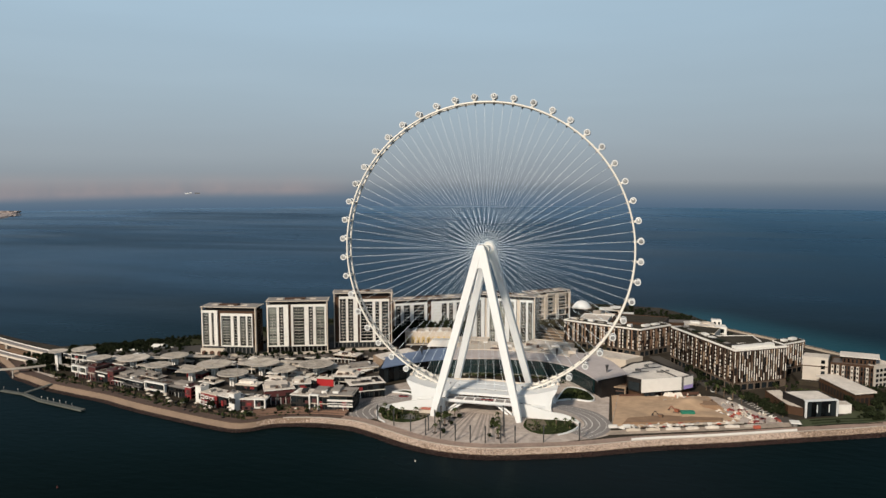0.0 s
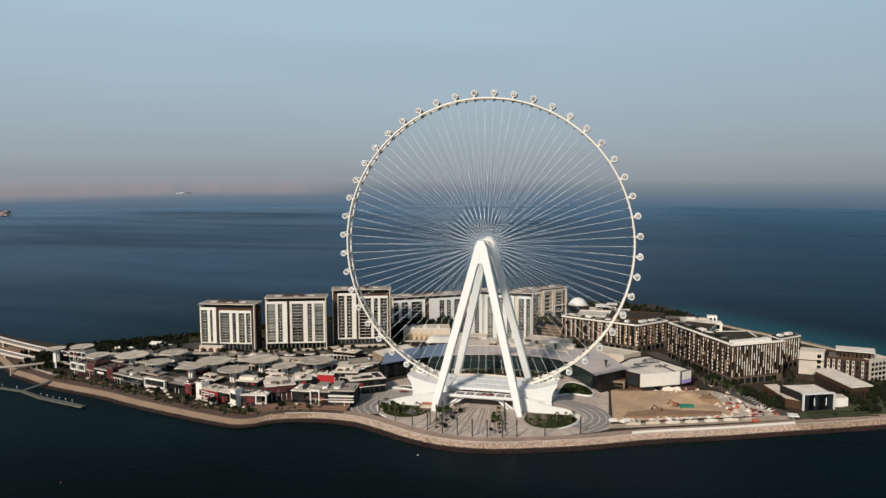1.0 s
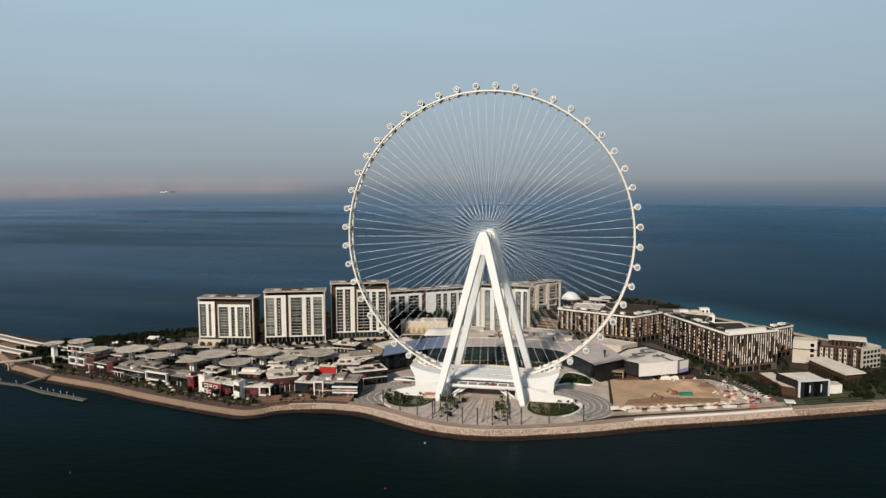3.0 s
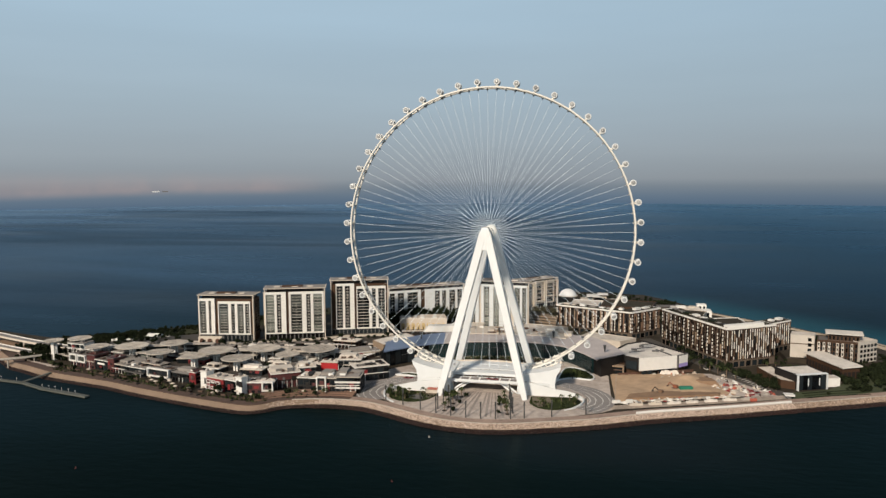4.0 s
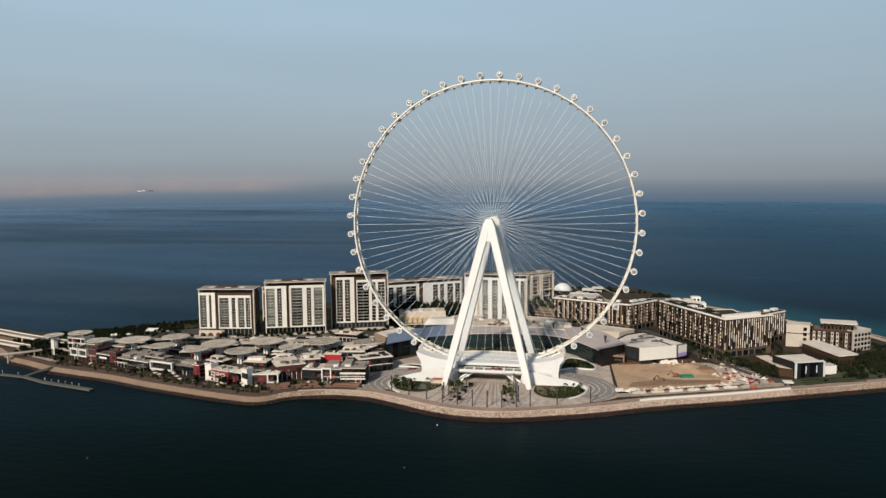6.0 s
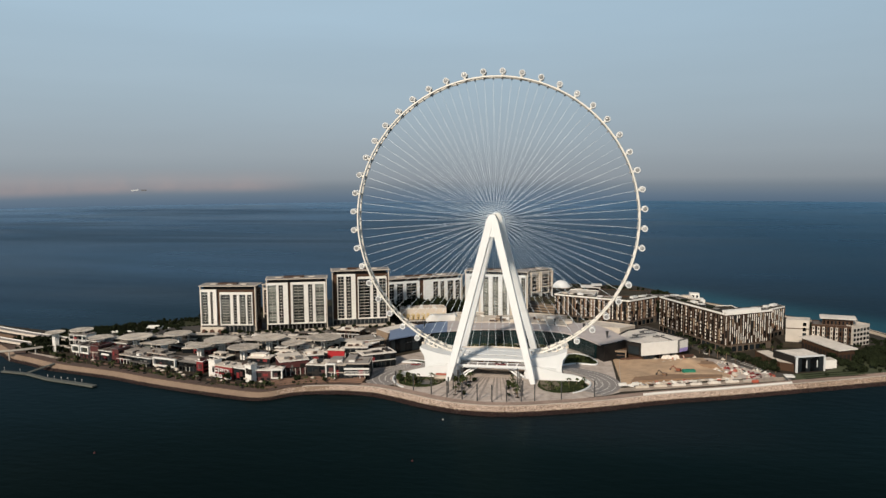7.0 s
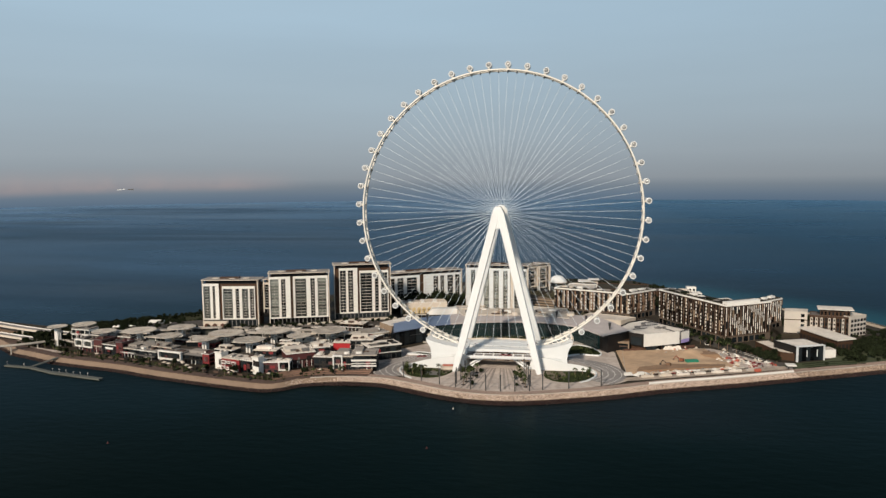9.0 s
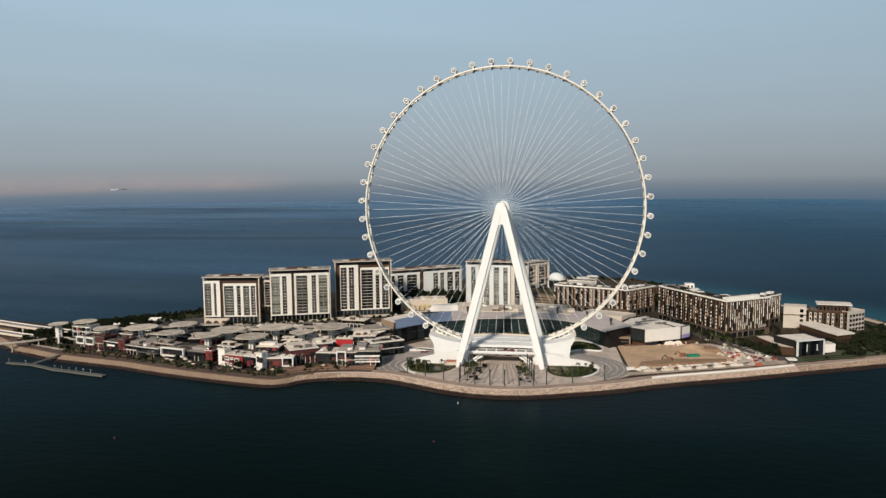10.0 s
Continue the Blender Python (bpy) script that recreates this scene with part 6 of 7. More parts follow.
shop(-296, -25, 22, 10, -16, 4, DARK, "black low shop behind the front row", 0, 1, step=.4, roof=ROOFD, z0=UP)
shop(-352, 2, 22, 12, -12, 6, GREY, "grey low shop behind the front row", 0, 1, roof=ROOFD, z0=UP)
shop(-168, 9, 20, 9, 8, 4, MAROON, "maroon shop with a pale flat roof", 0, 1, step=.3, z0=UP)
shop(-376, 4, 20, 12, -14, 6, DARK, "dark shop near the bridge", 0, 2, z0=UP)
shop(-150, 36, 28, 12, 14, 5, CREAM, "low cream row of shops", 0, 1, step=.3, z0=UP)
shop(-190, 36, 28, 12, 6, 5, GREY, "low grey row of shops", 0, 1, step=-.3, z0=UP)
shop(-232, 40, 28, 12, -2, 4.6, CREAM, "low cream row of shops beneath the towers", 0, 1, ROOFD, z0=UP)
shop(-152, 76, 24, 14, -7, 7.5, BROWN, "small brown pavilion beneath a tower", 0, 2, z0=UP)
shop(-280, 44, 28, 12, -6, 4.4, BROWN, "low arcade in front of the tower", 0, 1, z0=UP)
shop(-120, 44, 26, 14, 35, 6, CREAM, "low cream shop beside the mall", 0, 1, step=.4, z0=UP)


def stall(x, y, w, d, h, rot, wall, roof):
    """A small pavilion between the shops: wall, roof slab, a dark front."""
    m = Matrix.Translation((x, y, UP)) @ Matrix.Rotation(radians(rot), 4, "Z")
    ob = thing("small_pavilion", (x, y, UP), "small flat-roofed pavilion between the shops", "pavilion", "village pavilions")
    part("wall", box(B(), -w / 2, -d / 2, -.3, w / 2, d / 2, h, m), wall, ob)
    rf = part("roof", box(B(), -w / 2 - .6, -d / 2 - .6, h, w / 2 + .6, d / 2 + .6, h + .5, m), roof, ob)
    part("front", box(B(), -w / 2 + .4, -d / 2 - .1, .3, w / 2 - .4, -d / 2, h - .5, m), GLASS, ob, "dark glass front")
    part("roof_box", box(B(), -w * .2, 0, h + .5, w * .15, d * .3, h + 1.5, m), GREY, rf)


ob = thing("arcade", (-293, 75, UP), "low cream arcade with brown arched openings beneath the tower", "arcade")
m, L = along((-304, 68), (-280, 71))
part("wall", box(B(), 0, 0, UP - .3, L, 4, UP + 7.5, m), CREAM, ob)
for k in range(3):
    bm = B()
    for yy in (-.15, .05):
        bm.faces.new([bm.verts.new(m @ Vector((4 + k * 8 + 2.6 * math.cos(a_), yy, UP + 3.2 + 2.6 * math.sin(a_)))) for a_ in [math.pi * q / 10 for q in range(11)]] + [bm.verts.new(m @ Vector((4 + k * 8 + s * 2.6, yy, UP))) for s in (-1, 1)])
    bm.faces.ensure_lookup_table()
    a_, b_ = bm.faces[0], bm.faces[1]
    for i in range(13):
        j = (i + 1) % 13
        bm.faces.new((a_.verts[i], a_.verts[j], b_.verts[j], b_.verts[i]))
    bmesh.ops.recalc_face_normals(bm, faces=bm.faces)
    part("arch", bm, ARCHB, ob, "brown arched opening")
MUSHROOMS = ((-420, 7, 9, 23), (-400, 18, 11, 23.5), (-367, -1, 11, 21.5), (-334, 4, 15, 22), (-301, 20, 13, 22.5), (-299, -8, 12, 20.5), (-259, -17, 11.5, 21), (-248, 2, 16, 22),
             (-217, -20, 13.5, 21.5), (-209, 17, 16, 22), (-180, 3, 11, 21), (-159, 24, 16, 22))
r_st = random.Random(52)
for k in range(64):
    u = r_st.random()
    x = -388 + 272 * u
    y = -4 - 22 * math.sin(math.pi * u) * .6 + r_st.uniform(4, 62)
    if any(abs(x - q[0]) < 8 and -16 < y - q[1] < 7 for q in MUSHROOMS):
        continue
    stall(x, y, r_st.uniform(6, 14), r_st.uniform(5, 9), r_st.uniform(2.6, 4.4), r_st.uniform(-25, 15), r_st.choice((DARK, GREY, MAROON, DARK, TERRA)), r_st.choice((ROOFW, ROOF, ROOFD, WALLW, ROOFK)))
for k in range(26):
    u = k / 25
    stall(-306 + 176 * u + r_st.uniform(-3, 3), 46 + 44 * u + r_st.uniform(-7, 9), r_st.uniform(6, 13), r_st.uniform(4, 7), r_st.uniform(2.4, 3.8), r_st.uniform(0, 28), r_st.choice((DARK, GREY, BROWN)), r_st.choice((ROOFW, ROOF, ROOFD, ROOFD, ROOFK)))
CANOPY = material("canopy_concrete", (0.36, 0.325, 0.28), 0.85, vary=0.5, grain=0.6, wide=0.14, obj=0.14)


def canopy(x, y, r, z, label="pale mushroom canopy on a cluster of white columns"):
    ob = thing("mushroom_canopy", (x, y, 4), label, "canopy", "mushroom canopies")
    r *= 0.97
    part("disc", lathe(B(), [(r * 0.95, -0.5), (r, -0.2), (r, 0.3), (r * 0.95, 0.4), (r * 0.66, 0.2), (r * 0.64, 0.05), (r * 0.3, -0.15), (r * 0.06, -0.35)], (x, y, z), 20), CANOPY, ob)
    part("rim", lathe(B(), [(r * 1.0, -0.3), (r * 1.015, -0.1), (r * 1.015, 0.35), (r * 0.975, 0.45), (r * 0.965, 0.38)], (x, y, z), 32, False), CANOPY, ob)
    part("funnel", lathe(B(), [(2.1, -4.6), (2.5, -3.4), (r * 0.28, -2.2), (r * 0.55, -1.3), (r * 0.96, -0.5)], (x, y, z), 24, False), WALLW, ob, "white conical underside")
    for k in range(12):              # ribs on the disc
        a_ = k * math.pi / 6 + x
        ca, sa = math.cos(a_), math.sin(a_)
        part("rib", ribbon(B(), [(x + ca * r * .1, y + sa * r * .1, z - 0.1), (x + ca * r * .6, y + sa * r * .6, z + 0.22), (x + ca * r * .93, y + sa * r * .93, z + 0.5)], 0.3, 0.3), CANOPY, ob)
    for k in range(4):
        a_ = k * math.pi / 2 + 0.35 + 0.1 * (x % 3)
        px, py = x + math.cos(a_) * 2.1, y + math.sin(a_) * 2.1
        part("column", prism(B(), [(px - .75, py - .5), (px + .75, py - .5), (px + .75, py + .5), (px - .75, py + .5)], 3.6, z - 1.5), WALLW, ob)
    return ob


for x, y, r, z in MUSHROOMS:
    canopy(x, y, r, z)
# flat roofs that link the canopies
def link_roof(x, y, w, d, rot, z):
    m = Matrix.Translation((x, y, 0)) @ Matrix.Rotation(radians(rot), 4, "Z")
    ob = thing("link_roof", (x, y, UP), "thin pale roof on slim posts linking the canopies", "roof", "link roofs")
    part("slab", box(B(), -w / 2, -d / 2, z, w / 2, d / 2, z + .5, m), CANOPY, ob)
    for sx in (-1, 1):
        for sy in (-1, 1):
            part("post", box(B(), sx * w * .42 - .25, sy * d * .38 - .25, UP - .3, sx * w * .42 + .25, sy * d * .38 + .25, z, m), WALLW, ob)
    part("glass_wall", box(B(), -w * .4, d * .1, UP - .3, w * .4, d * .14, z, m), GLASSP, ob, "pale green glass wall")


for q in ((-352, 10, 20, 10, 8, 18.6), (-318, 20, 26, 9, 12, 19.2), (-318, -2, 14, 8, -10, 17.5), (-284, 34, 30, 7, 14, 19.0), (-276, 4, 16, 9, -6, 17.2), (-228, 22, 16, 9, 6, 18.2), (-196, 26, 18, 8, 14, 18.4), (-184, 42, 22, 8, 10, 17.6), (-140, 34, 16, 10, 12, 17.4)):
    link_roof(*q)

# ---- bridge, footbridge and pier ----
br = thing("road_bridge", (-500, 60, 0), "curved white road bridge reaching the island over piers", "bridge")
DECKS = (([(-780, 172, 11.5), (-640, 110, 11.5), (-556, 76, 11), (-491, 52, 10.5), (-450, 42, 9.5), (-412, 38, 7)], 9.0),
         ([(-780, 120, 10.5), (-640, 76, 10.5), (-560, 50, 10), (-500, 30, 8.8), (-455, 20, 7), (-425, 17, 5.4)], 8.0))
for pts, wd_ in DECKS:
    path = smooth_path(pts, 5)
    bm = B()
    ribbon(bm, path, wd_, 1.4)
    part("deck", bm, ROAD, br)
    for s in (-wd_ / 2, wd_ / 2):
        bm = B()
        ribbon(bm, [v + Vector((0, 0, 0.8)) for v in path], 0.5, 2.0, s)
        part("parapet", bm, CREAM if s > 0 else WALLW, br)
    for k in range(3, len(path) - 4, 4):
        bm = B()
        box(bm, path[k].x - 1, path[k].y - 3, -2, path[k].x + 1, path[k].y + 3, path[k].z - 1.4)
        part("pier", bm, CONC, br)
fb = thing("footbridge", (-440, 0, 4), "slender white footbridge rising over the shore road", "bridge")
path = smooth_path([(-560, -52, 8.5), (-490, -34, 8.8), (-459, -20, 9), (-442, -10, 9.2), (-422, 7, 9.4), (-400, 5, 9)], 5)
part("deck", ribbon(B(), path, 3.2, 0.7), GREY, fb)
for s in (-1.6, 1.6):
    part("parapet", ribbon(B(), [v + Vector((0, 0, .8)) for v in path], 0.2, 1.1, s), CONC, fb)
for p in path[2::5]:
    bm = B()
    tube(bm, (p.x, p.y, -1.5), (p.x, p.y, p.z - 1), 0.6, seg=8)
    part("post", bm, CONC, fb)
bm = B()
prism(bm, [(-640, 110), (-540, 64), (-500, 44), (-480, 36), (-460, 38), (-450, 46), (-470, 52), (-560, 92), (-640, 130)], 3.5, 4.2)
whole("sand_flat", bm, DIRT, "bare orange sand beneath the bridge", "sand", kind="structure")

whole("shore_path", ribbon(B(), smooth_path([(-478, 24, 4.3), (-462, 10, 4.3), (-446, 0, 4.3), (-424, -8, 4.3), (-398, -16, 4.3)], 4), 4.5, .4), PAVE, "pale curving path at the bridge foot", "path", kind="structure")
pier = thing("jetty", (-370, -70, 0), "floating grey jetty with a gangway and small lamps", "jetty")
PIERP = [(-426, -54, 1.5), (-399, -58, 1.5), (-371, -70, 1.5), (-316, -84, 1.5)]
for a_, b_ in zip(PIERP, PIERP[1:]):
    bm = B()
    ribbon(bm, [a_, b_], 3.4 if a_[0] < -380 else 4.4, 1.2)
    part("pontoon", bm, PONTOON, pier)
part("gangway", ribbon(B(), [(-399, -57, 1.8), (-389, -36, 4.9)], 3.4, 0.6), PONTOON, pier)
for k in range(8):
    p = Vector(PIERP[2]).lerp(Vector(PIERP[3]), k / 7) if k < 6 else Vector(PIERP[0]).lerp(Vector(PIERP[1]), (k - 6) / 1.5)
    bm = B()
    tube(bm, (p.x, p.y + 2, 1.5), (p.x, p.y + 2, 3.4), 0.08, seg=6)
    lathe(bm, [(0.15, 3.4), (0.42, 3.7), (0.15, 4.0)], (p.x, p.y + 2, 0), 8)
    part("lamp", bm, WALLW, pier)

# ---- sand site with machines ----
DUST = material("dusty_concrete", (0.31, 0.255, 0.205), 0.9, vary=0.45, grain=0.35, wide=0.1)
TARMAC = material("dark_asphalt", (0.058, 0.052, 0.045), 0.9, vary=0.3, grain=0.4)
bm = B()
G = 28
grid = [[None] * (G + 1) for _ in range(G + 1)]
c4 = [Vector((103, -35)), Vector((197, 2)), Vector((180, 66)), Vector((100.5, 50))]
for i in range(G + 1):
    for j in range(G + 1):
        u, v = i / G, j / G
        p = c4[0] * (1 - u) * (1 - v) + c4[1] * u * (1 - v) + c4[2] * u * v + c4[3] * (1 - u) * v
        edge = min(u, v, 1 - u, 1 - v)
        z = 4.15 + min(1, edge * 6) * (1.6 + 1.8 * noise.noise(Vector((p.x * .035, p.y * .035, 0))) + 0.5 * noise.noise(Vector((p.x * .15, p.y * .15, 3))) + 5.0 * math.exp(-((u - .74) ** 2 + (v - .62) ** 2) * 40) + 1.6 * math.exp(-((u - .86) ** 2 + (v - .8) ** 2) * 60) - 1.3 * math.exp(-((u - .62) ** 2 * 8 + (v - .33) ** 2 * 160)))
        grid[i][j] = bm.verts.new((p.x, p.y, max(4.1, z)))
for i in range(G):
    for j in range(G):
        bm.faces.new((grid[i][j], grid[i + 1][j], grid[i + 1][j + 1], grid[i][j + 1]))
whole("sand_site", bm, SAND, "bare building plot of heaped tan sand", "sand", kind="structure", smooth=True)
bm = prism(B(), [(109, -27), (184, -2), (186, 4), (160, 2), (138, 0), (112, -14)], 4.0, 6.1, 2.2)
whole("damp_sand", bm, DIRT, "darker sand along the plot's edge", "sand", kind="structure")
bm = prism(B(), [(158, 32), (174, 42), (186, 38), (188, 26), (172, 22)], 4.5, 8.4, 3.5)
whole("sand_heap", bm, DIRT, "dug heap of reddish sand", "sand", kind="structure")
bm = B()
ribbon(bm, [(98, -47, 4.35), (112, -42, 4.35), (182, -16, 4.35), (236, 6, 4.35)], 9)
whole("service_road", bm, DUST, "tan dusty service road along the edge", "road", kind="structure")


def skip(x, y, rot, l, w, h, mat, label, name="container", cat="container"):
    m = Matrix.Translation((x, y, 4.6)) @ Matrix.Rotation(radians(rot), 4, "Z")
    ob = thing(name, (x, y, 4.6), label, cat, "site containers")
    part("body", box(B(), -l / 2, -w / 2, 0.3, l / 2, w / 2, h, m), mat, ob)
    bm = B()
    for k in range(int(l / 1.2)):
        box(bm, -l / 2 + k * 1.2 + .3, -w / 2 - .12, 0.4, -l / 2 + k * 1.2 + .7, -w / 2, h - .1, m)
    part("rib", bm, mat, ob)
    part("base", box(B(), -l / 2 + .3, -w / 2 + .2, 0, l / 2 - .3, w / 2 - .2, 0.3, m), DARKST, ob)
    return ob


bm = B()
for k in range(5):
    prism(bm, [(146 + k * 2.6 + 3.4 * math.cos(a_) * (1 + .2 * math.sin(3 * a_ + k)), 58 + k * .5 + 2.6 * math.sin(a_)) for a_ in [q * math.pi / 5 for q in range(10)]], 4.0, 7.0 + .6 * math.sin(k * 2.1), 1.9)
whole("gravel_heap", bm, ROOFW, "heap of pale gravel at the plot's back", "gravel", kind="structure")
skip(159, 8, 12, 10, 4.6, 3.4, GREENP, "green sheeted site container on the sand")


RUST = material("rusty_paint", (0.20, 0.062, 0.03), 0.7, vary=0.4, grain=0.8)


def digger(x, y, rot, mat):
    m = Matrix.Translation((x, y, 5.2)) @ Matrix.Rotation(radians(rot), 4, "Z")
    ob = thing("excavator", (x, y, 5.2), "tracked excavator with a bent arm on the sand", "excavator", "excavators")
    for s in (-1.4, 1.4):
        part("track", box(B(), -2.4, s - .4, 0, 2.4, s + .4, 1.0, m), DARKST, ob)
    part("cab", box(B(), -1.8, -1.3, 1.0, 1.4, 1.3, 3.1, m), mat, ob)
    bm = B()
    tube(bm, m @ Vector((1, 0, 2)), m @ Vector((4.6, 0, 4.6)), 0.4, seg=6)
    tube(bm, m @ Vector((4.6, 0, 4.6)), m @ Vector((6.6, 0, 1.6)), 0.3, seg=6)
    part("arm", bm, mat, ob)
    part("bucket", box(B(), 6.1, -.7, 0.6, 7.2, .7, 1.8, m), DARKST, ob)


digger(151, 10, 150, RUST)
digger(138, -6, 150, BRONZE)
# hoarding and barriers round the plot
r = random.Random(8)
bm = prism(B(), [(184, 0), (236, 6), (228, 20), (206, 48), (186, 66), (176, 66), (196, 8)], 3.6, 4.1)
whole("dusty_yard", bm, PAVE, "dusty pale ground beside the building plot", "ground", kind="structure")
hoard = thing("hoarding", (150, -20, 4), "white site hoarding in short panels", "fence")
for p, q, n_ in (((104, -34), (112, -32), 3), ((126, -26), (198, 0), 22), ((102, -30), (106, 48), 20)):
    for k in range(n_):
        a_, b_ = Vector(p).lerp(Vector(q), k / n_), Vector(p).lerp(Vector(q), (k + .92) / n_)
        m, L = along(a_, b_)
        part("panel", box(B(), 0, -.35 + r.uniform(-.9, .9), 4.1, L, .35, 5.2 + r.random() * .5, m) if p[0] > 103 else box(B(), 0, -.15, 4.2, L, .15, 4.9, m), r.choice((WALLW, WALLW, CREAM, CONC)) if p[0] > 103 else CONC, hoard)
for k in range(230):
    u = r.random()
    x = 150 + 72 * u + r.gauss(0, 7)
    y = 62 - 56 * u + r.gauss(0, 7)
    if k % 3 == 0:
        x = r.uniform(106, 200)
        y = 0.4 * (x - 104) - 37 + r.uniform(0, 9)
    if y < 0.42 * (x - 100) - 44 or not 104 < x < 226:
        continue
    mat = r.choice((ORANGE, WALLW, WALLW, RED, CONC, CREAM, STEEL, TERRA, CREAM))
    m = Matrix.Translation((x, y, 4)) @ Matrix.Rotation(r.uniform(0, 3), 4, "Z")
    l = r.uniform(.6, 2.6)
    bm = box(B(), -l, -.5, 0, l, .5, r.uniform(.5, 1.3), m)
    if k % 3:
        box(bm, -l * .5, -.35, r.uniform(.4, .6), l * .3, .35, r.uniform(1.4, 2.0), m)
    whole("site_barrier", bm, mat, {"orange_plastic": "low orange plastic road barrier", "red_cladding": "low red metal site barrier", "brick_paving": "brown pallet of stacked bricks"}.get(mat.name, "pale stacked site material"), "barrier", "site clutter")
for k in range(7):
    x = 118 + k * 14.2
    m = Matrix.Translation((x, .36 * (x - 118) - 38 + r.uniform(-.6, .6), 4)) @ Matrix.Rotation(radians(20 + r.uniform(-4, 4)), 4, "Z")
    bm = box(B(), -5.6, -1.0, 0, r.uniform(3.4, 5.6), 1.0, 1.9, m)
    box(bm, -3.5, -.7, 1.9, r.uniform(-1, 3), .7, 2.4, m)
    whole("block_stack", bm, r.choice((CREAM, ROOFW, CONC)), "long stack of pale concrete blocks", "blocks", "block stacks")
for k in range(20):
    x, y = 198 + r.gauss(0, 6), 24 + r.gauss(0, 10)
    m = Matrix.Translation((x, y, 4)) @ Matrix.Rotation(r.uniform(0, 3), 4, "Z")
    whole("site_barrier", box(box(B(), -r.uniform(1, 2.4), -.6, 0, 2, .6, r.uniform(.8, 1.6), m), -.6, -.4, 1.2, .9, .4, r.uniform(1.7, 2.3), m), r.choice((ORANGE, RED, WALLW, CREAM)), "stack of site material by the plot", "barrier", "site clutter")
for x, y, l, rot in ((103, -36, 6, 20), (113, -33, 5, 25)):
    skip(x, y, rot, l, 2.4, 2.4, WALLW, "white site cabin at the plot's edge", "site_cabin", "cabin")
skip(206, -12, 25, 5, 2.2, 2.2, ORANGE, "red site vehicle parked by the road", "site_vehicle", "vehicle")

# kiosk on the lawn
ob = thing("kiosk", (234, -1, 4), "small white kiosk with an oversailing roof", "kiosk")
part("wall", box(B(), 232.8, -2, 4, 235.5, 0.6, 7.6), GREY, ob)
part("roof", box(B(), 230.6, -4.2, 7.6, 237.6, 2.8, 8.5), WALLW, ob)
ob = thing("entrance_canopy", (226, 34, 4), "white folded entrance canopy", "canopy")
bm = box(B(), 224, 32, 6.6, 231, 37, 7.1)
box(bm, 224, 32, 4, 224.5, 37, 6.6)
box(bm, 230.5, 32, 4, 231, 37, 6.6)
part("frame", bm, WALLW, ob)
bm = B()
prism(bm, [(236, -2), (313, 32), (420, 78), (420, 130), (320, 84), (300, 66), (272, 32), (246, 20), (232, 12)], 3.8, 4.5, 0.4)
whole("garden_lawn", bm, LAWN, "terraced green lawn in front of the pavilion", "lawn", kind="structure")
bm = B()
for k, dy in enumerate((6, 12, 18)):
    ribbon(bm, [(248, dy - 2, 4.9), (270, dy + 8, 4.9), (300, dy + 18, 4.9)], 1.2, 0.5)
whole("garden_hedge", bm, LEAF, "low dark hedges stepping across the lawn", "hedge", kind="structure")
bm = B()
ribbon(bm, [(236, 8, 4.2), (214, 40, 4.2), (190, 88, 4.2), (160, 160, 4.2), (140, 200, 4.2)], 13)
whole("avenue", bm, TARMAC, "dark grey avenue leading inland between hotels", "road", kind="structure")
for k in range(12):
    m, L = along((222 - k * 1.6, 18 + k * 4), (226 - k * 1.6, 22 + k * 4))
    bm = box(B(), 0, 0, 4.22, 6, 0.8, 4.26, m)
    whole("parking_bar", bm, ROADW, "white painted parking line", "road marking", "parking lines", "structure")

# ---- plants ----
def palm_meshes(seed):
    r = random.Random(seed)
    bm = B()
    pts = [Vector((math.sin(i * .4 + seed) * .12 * i, 0, i * 1.35 - (0.8 if i == 0 else 0))) for i in range(6)]
    for a_, b_ in zip(pts, pts[1:]):
        tube(bm, a_, b_, 0.34, 0.28, 6, False)
    trunk = mesh_of("trunk", bm, BARK)
    bm = B()
    top = pts[-1]
    for k in range(16):
        a_ = k * 2.4 + r.random() * .4
        el_ = r.uniform(-.35, 1.0)
        prev = None
        for s in range(5):
            u = s / 4
            rad = 2.7 * u * math.cos(el_ * .7)
            p = top + Vector((math.cos(a_) * rad, math.sin(a_) * rad, math.sin(el_) * 2.2 * u - 2.0 * u * u))
            wv = Vector((-math.sin(a_), math.cos(a_), 0)) * (0.55 * (1 - u * .75))
            cur = (bm.verts.new(p - wv - Vector((0, 0, .18))), bm.verts.new(p), bm.verts.new(p + wv - Vector((0, 0, .18))))
            if prev:
                bm.faces.new((prev[0], prev[1], cur[1], cur[0]))
                bm.faces.new((prev[1], prev[2], cur[2], cur[1]))
            prev = cur
    return trunk, mesh_of("crown", bm, LEAFL)


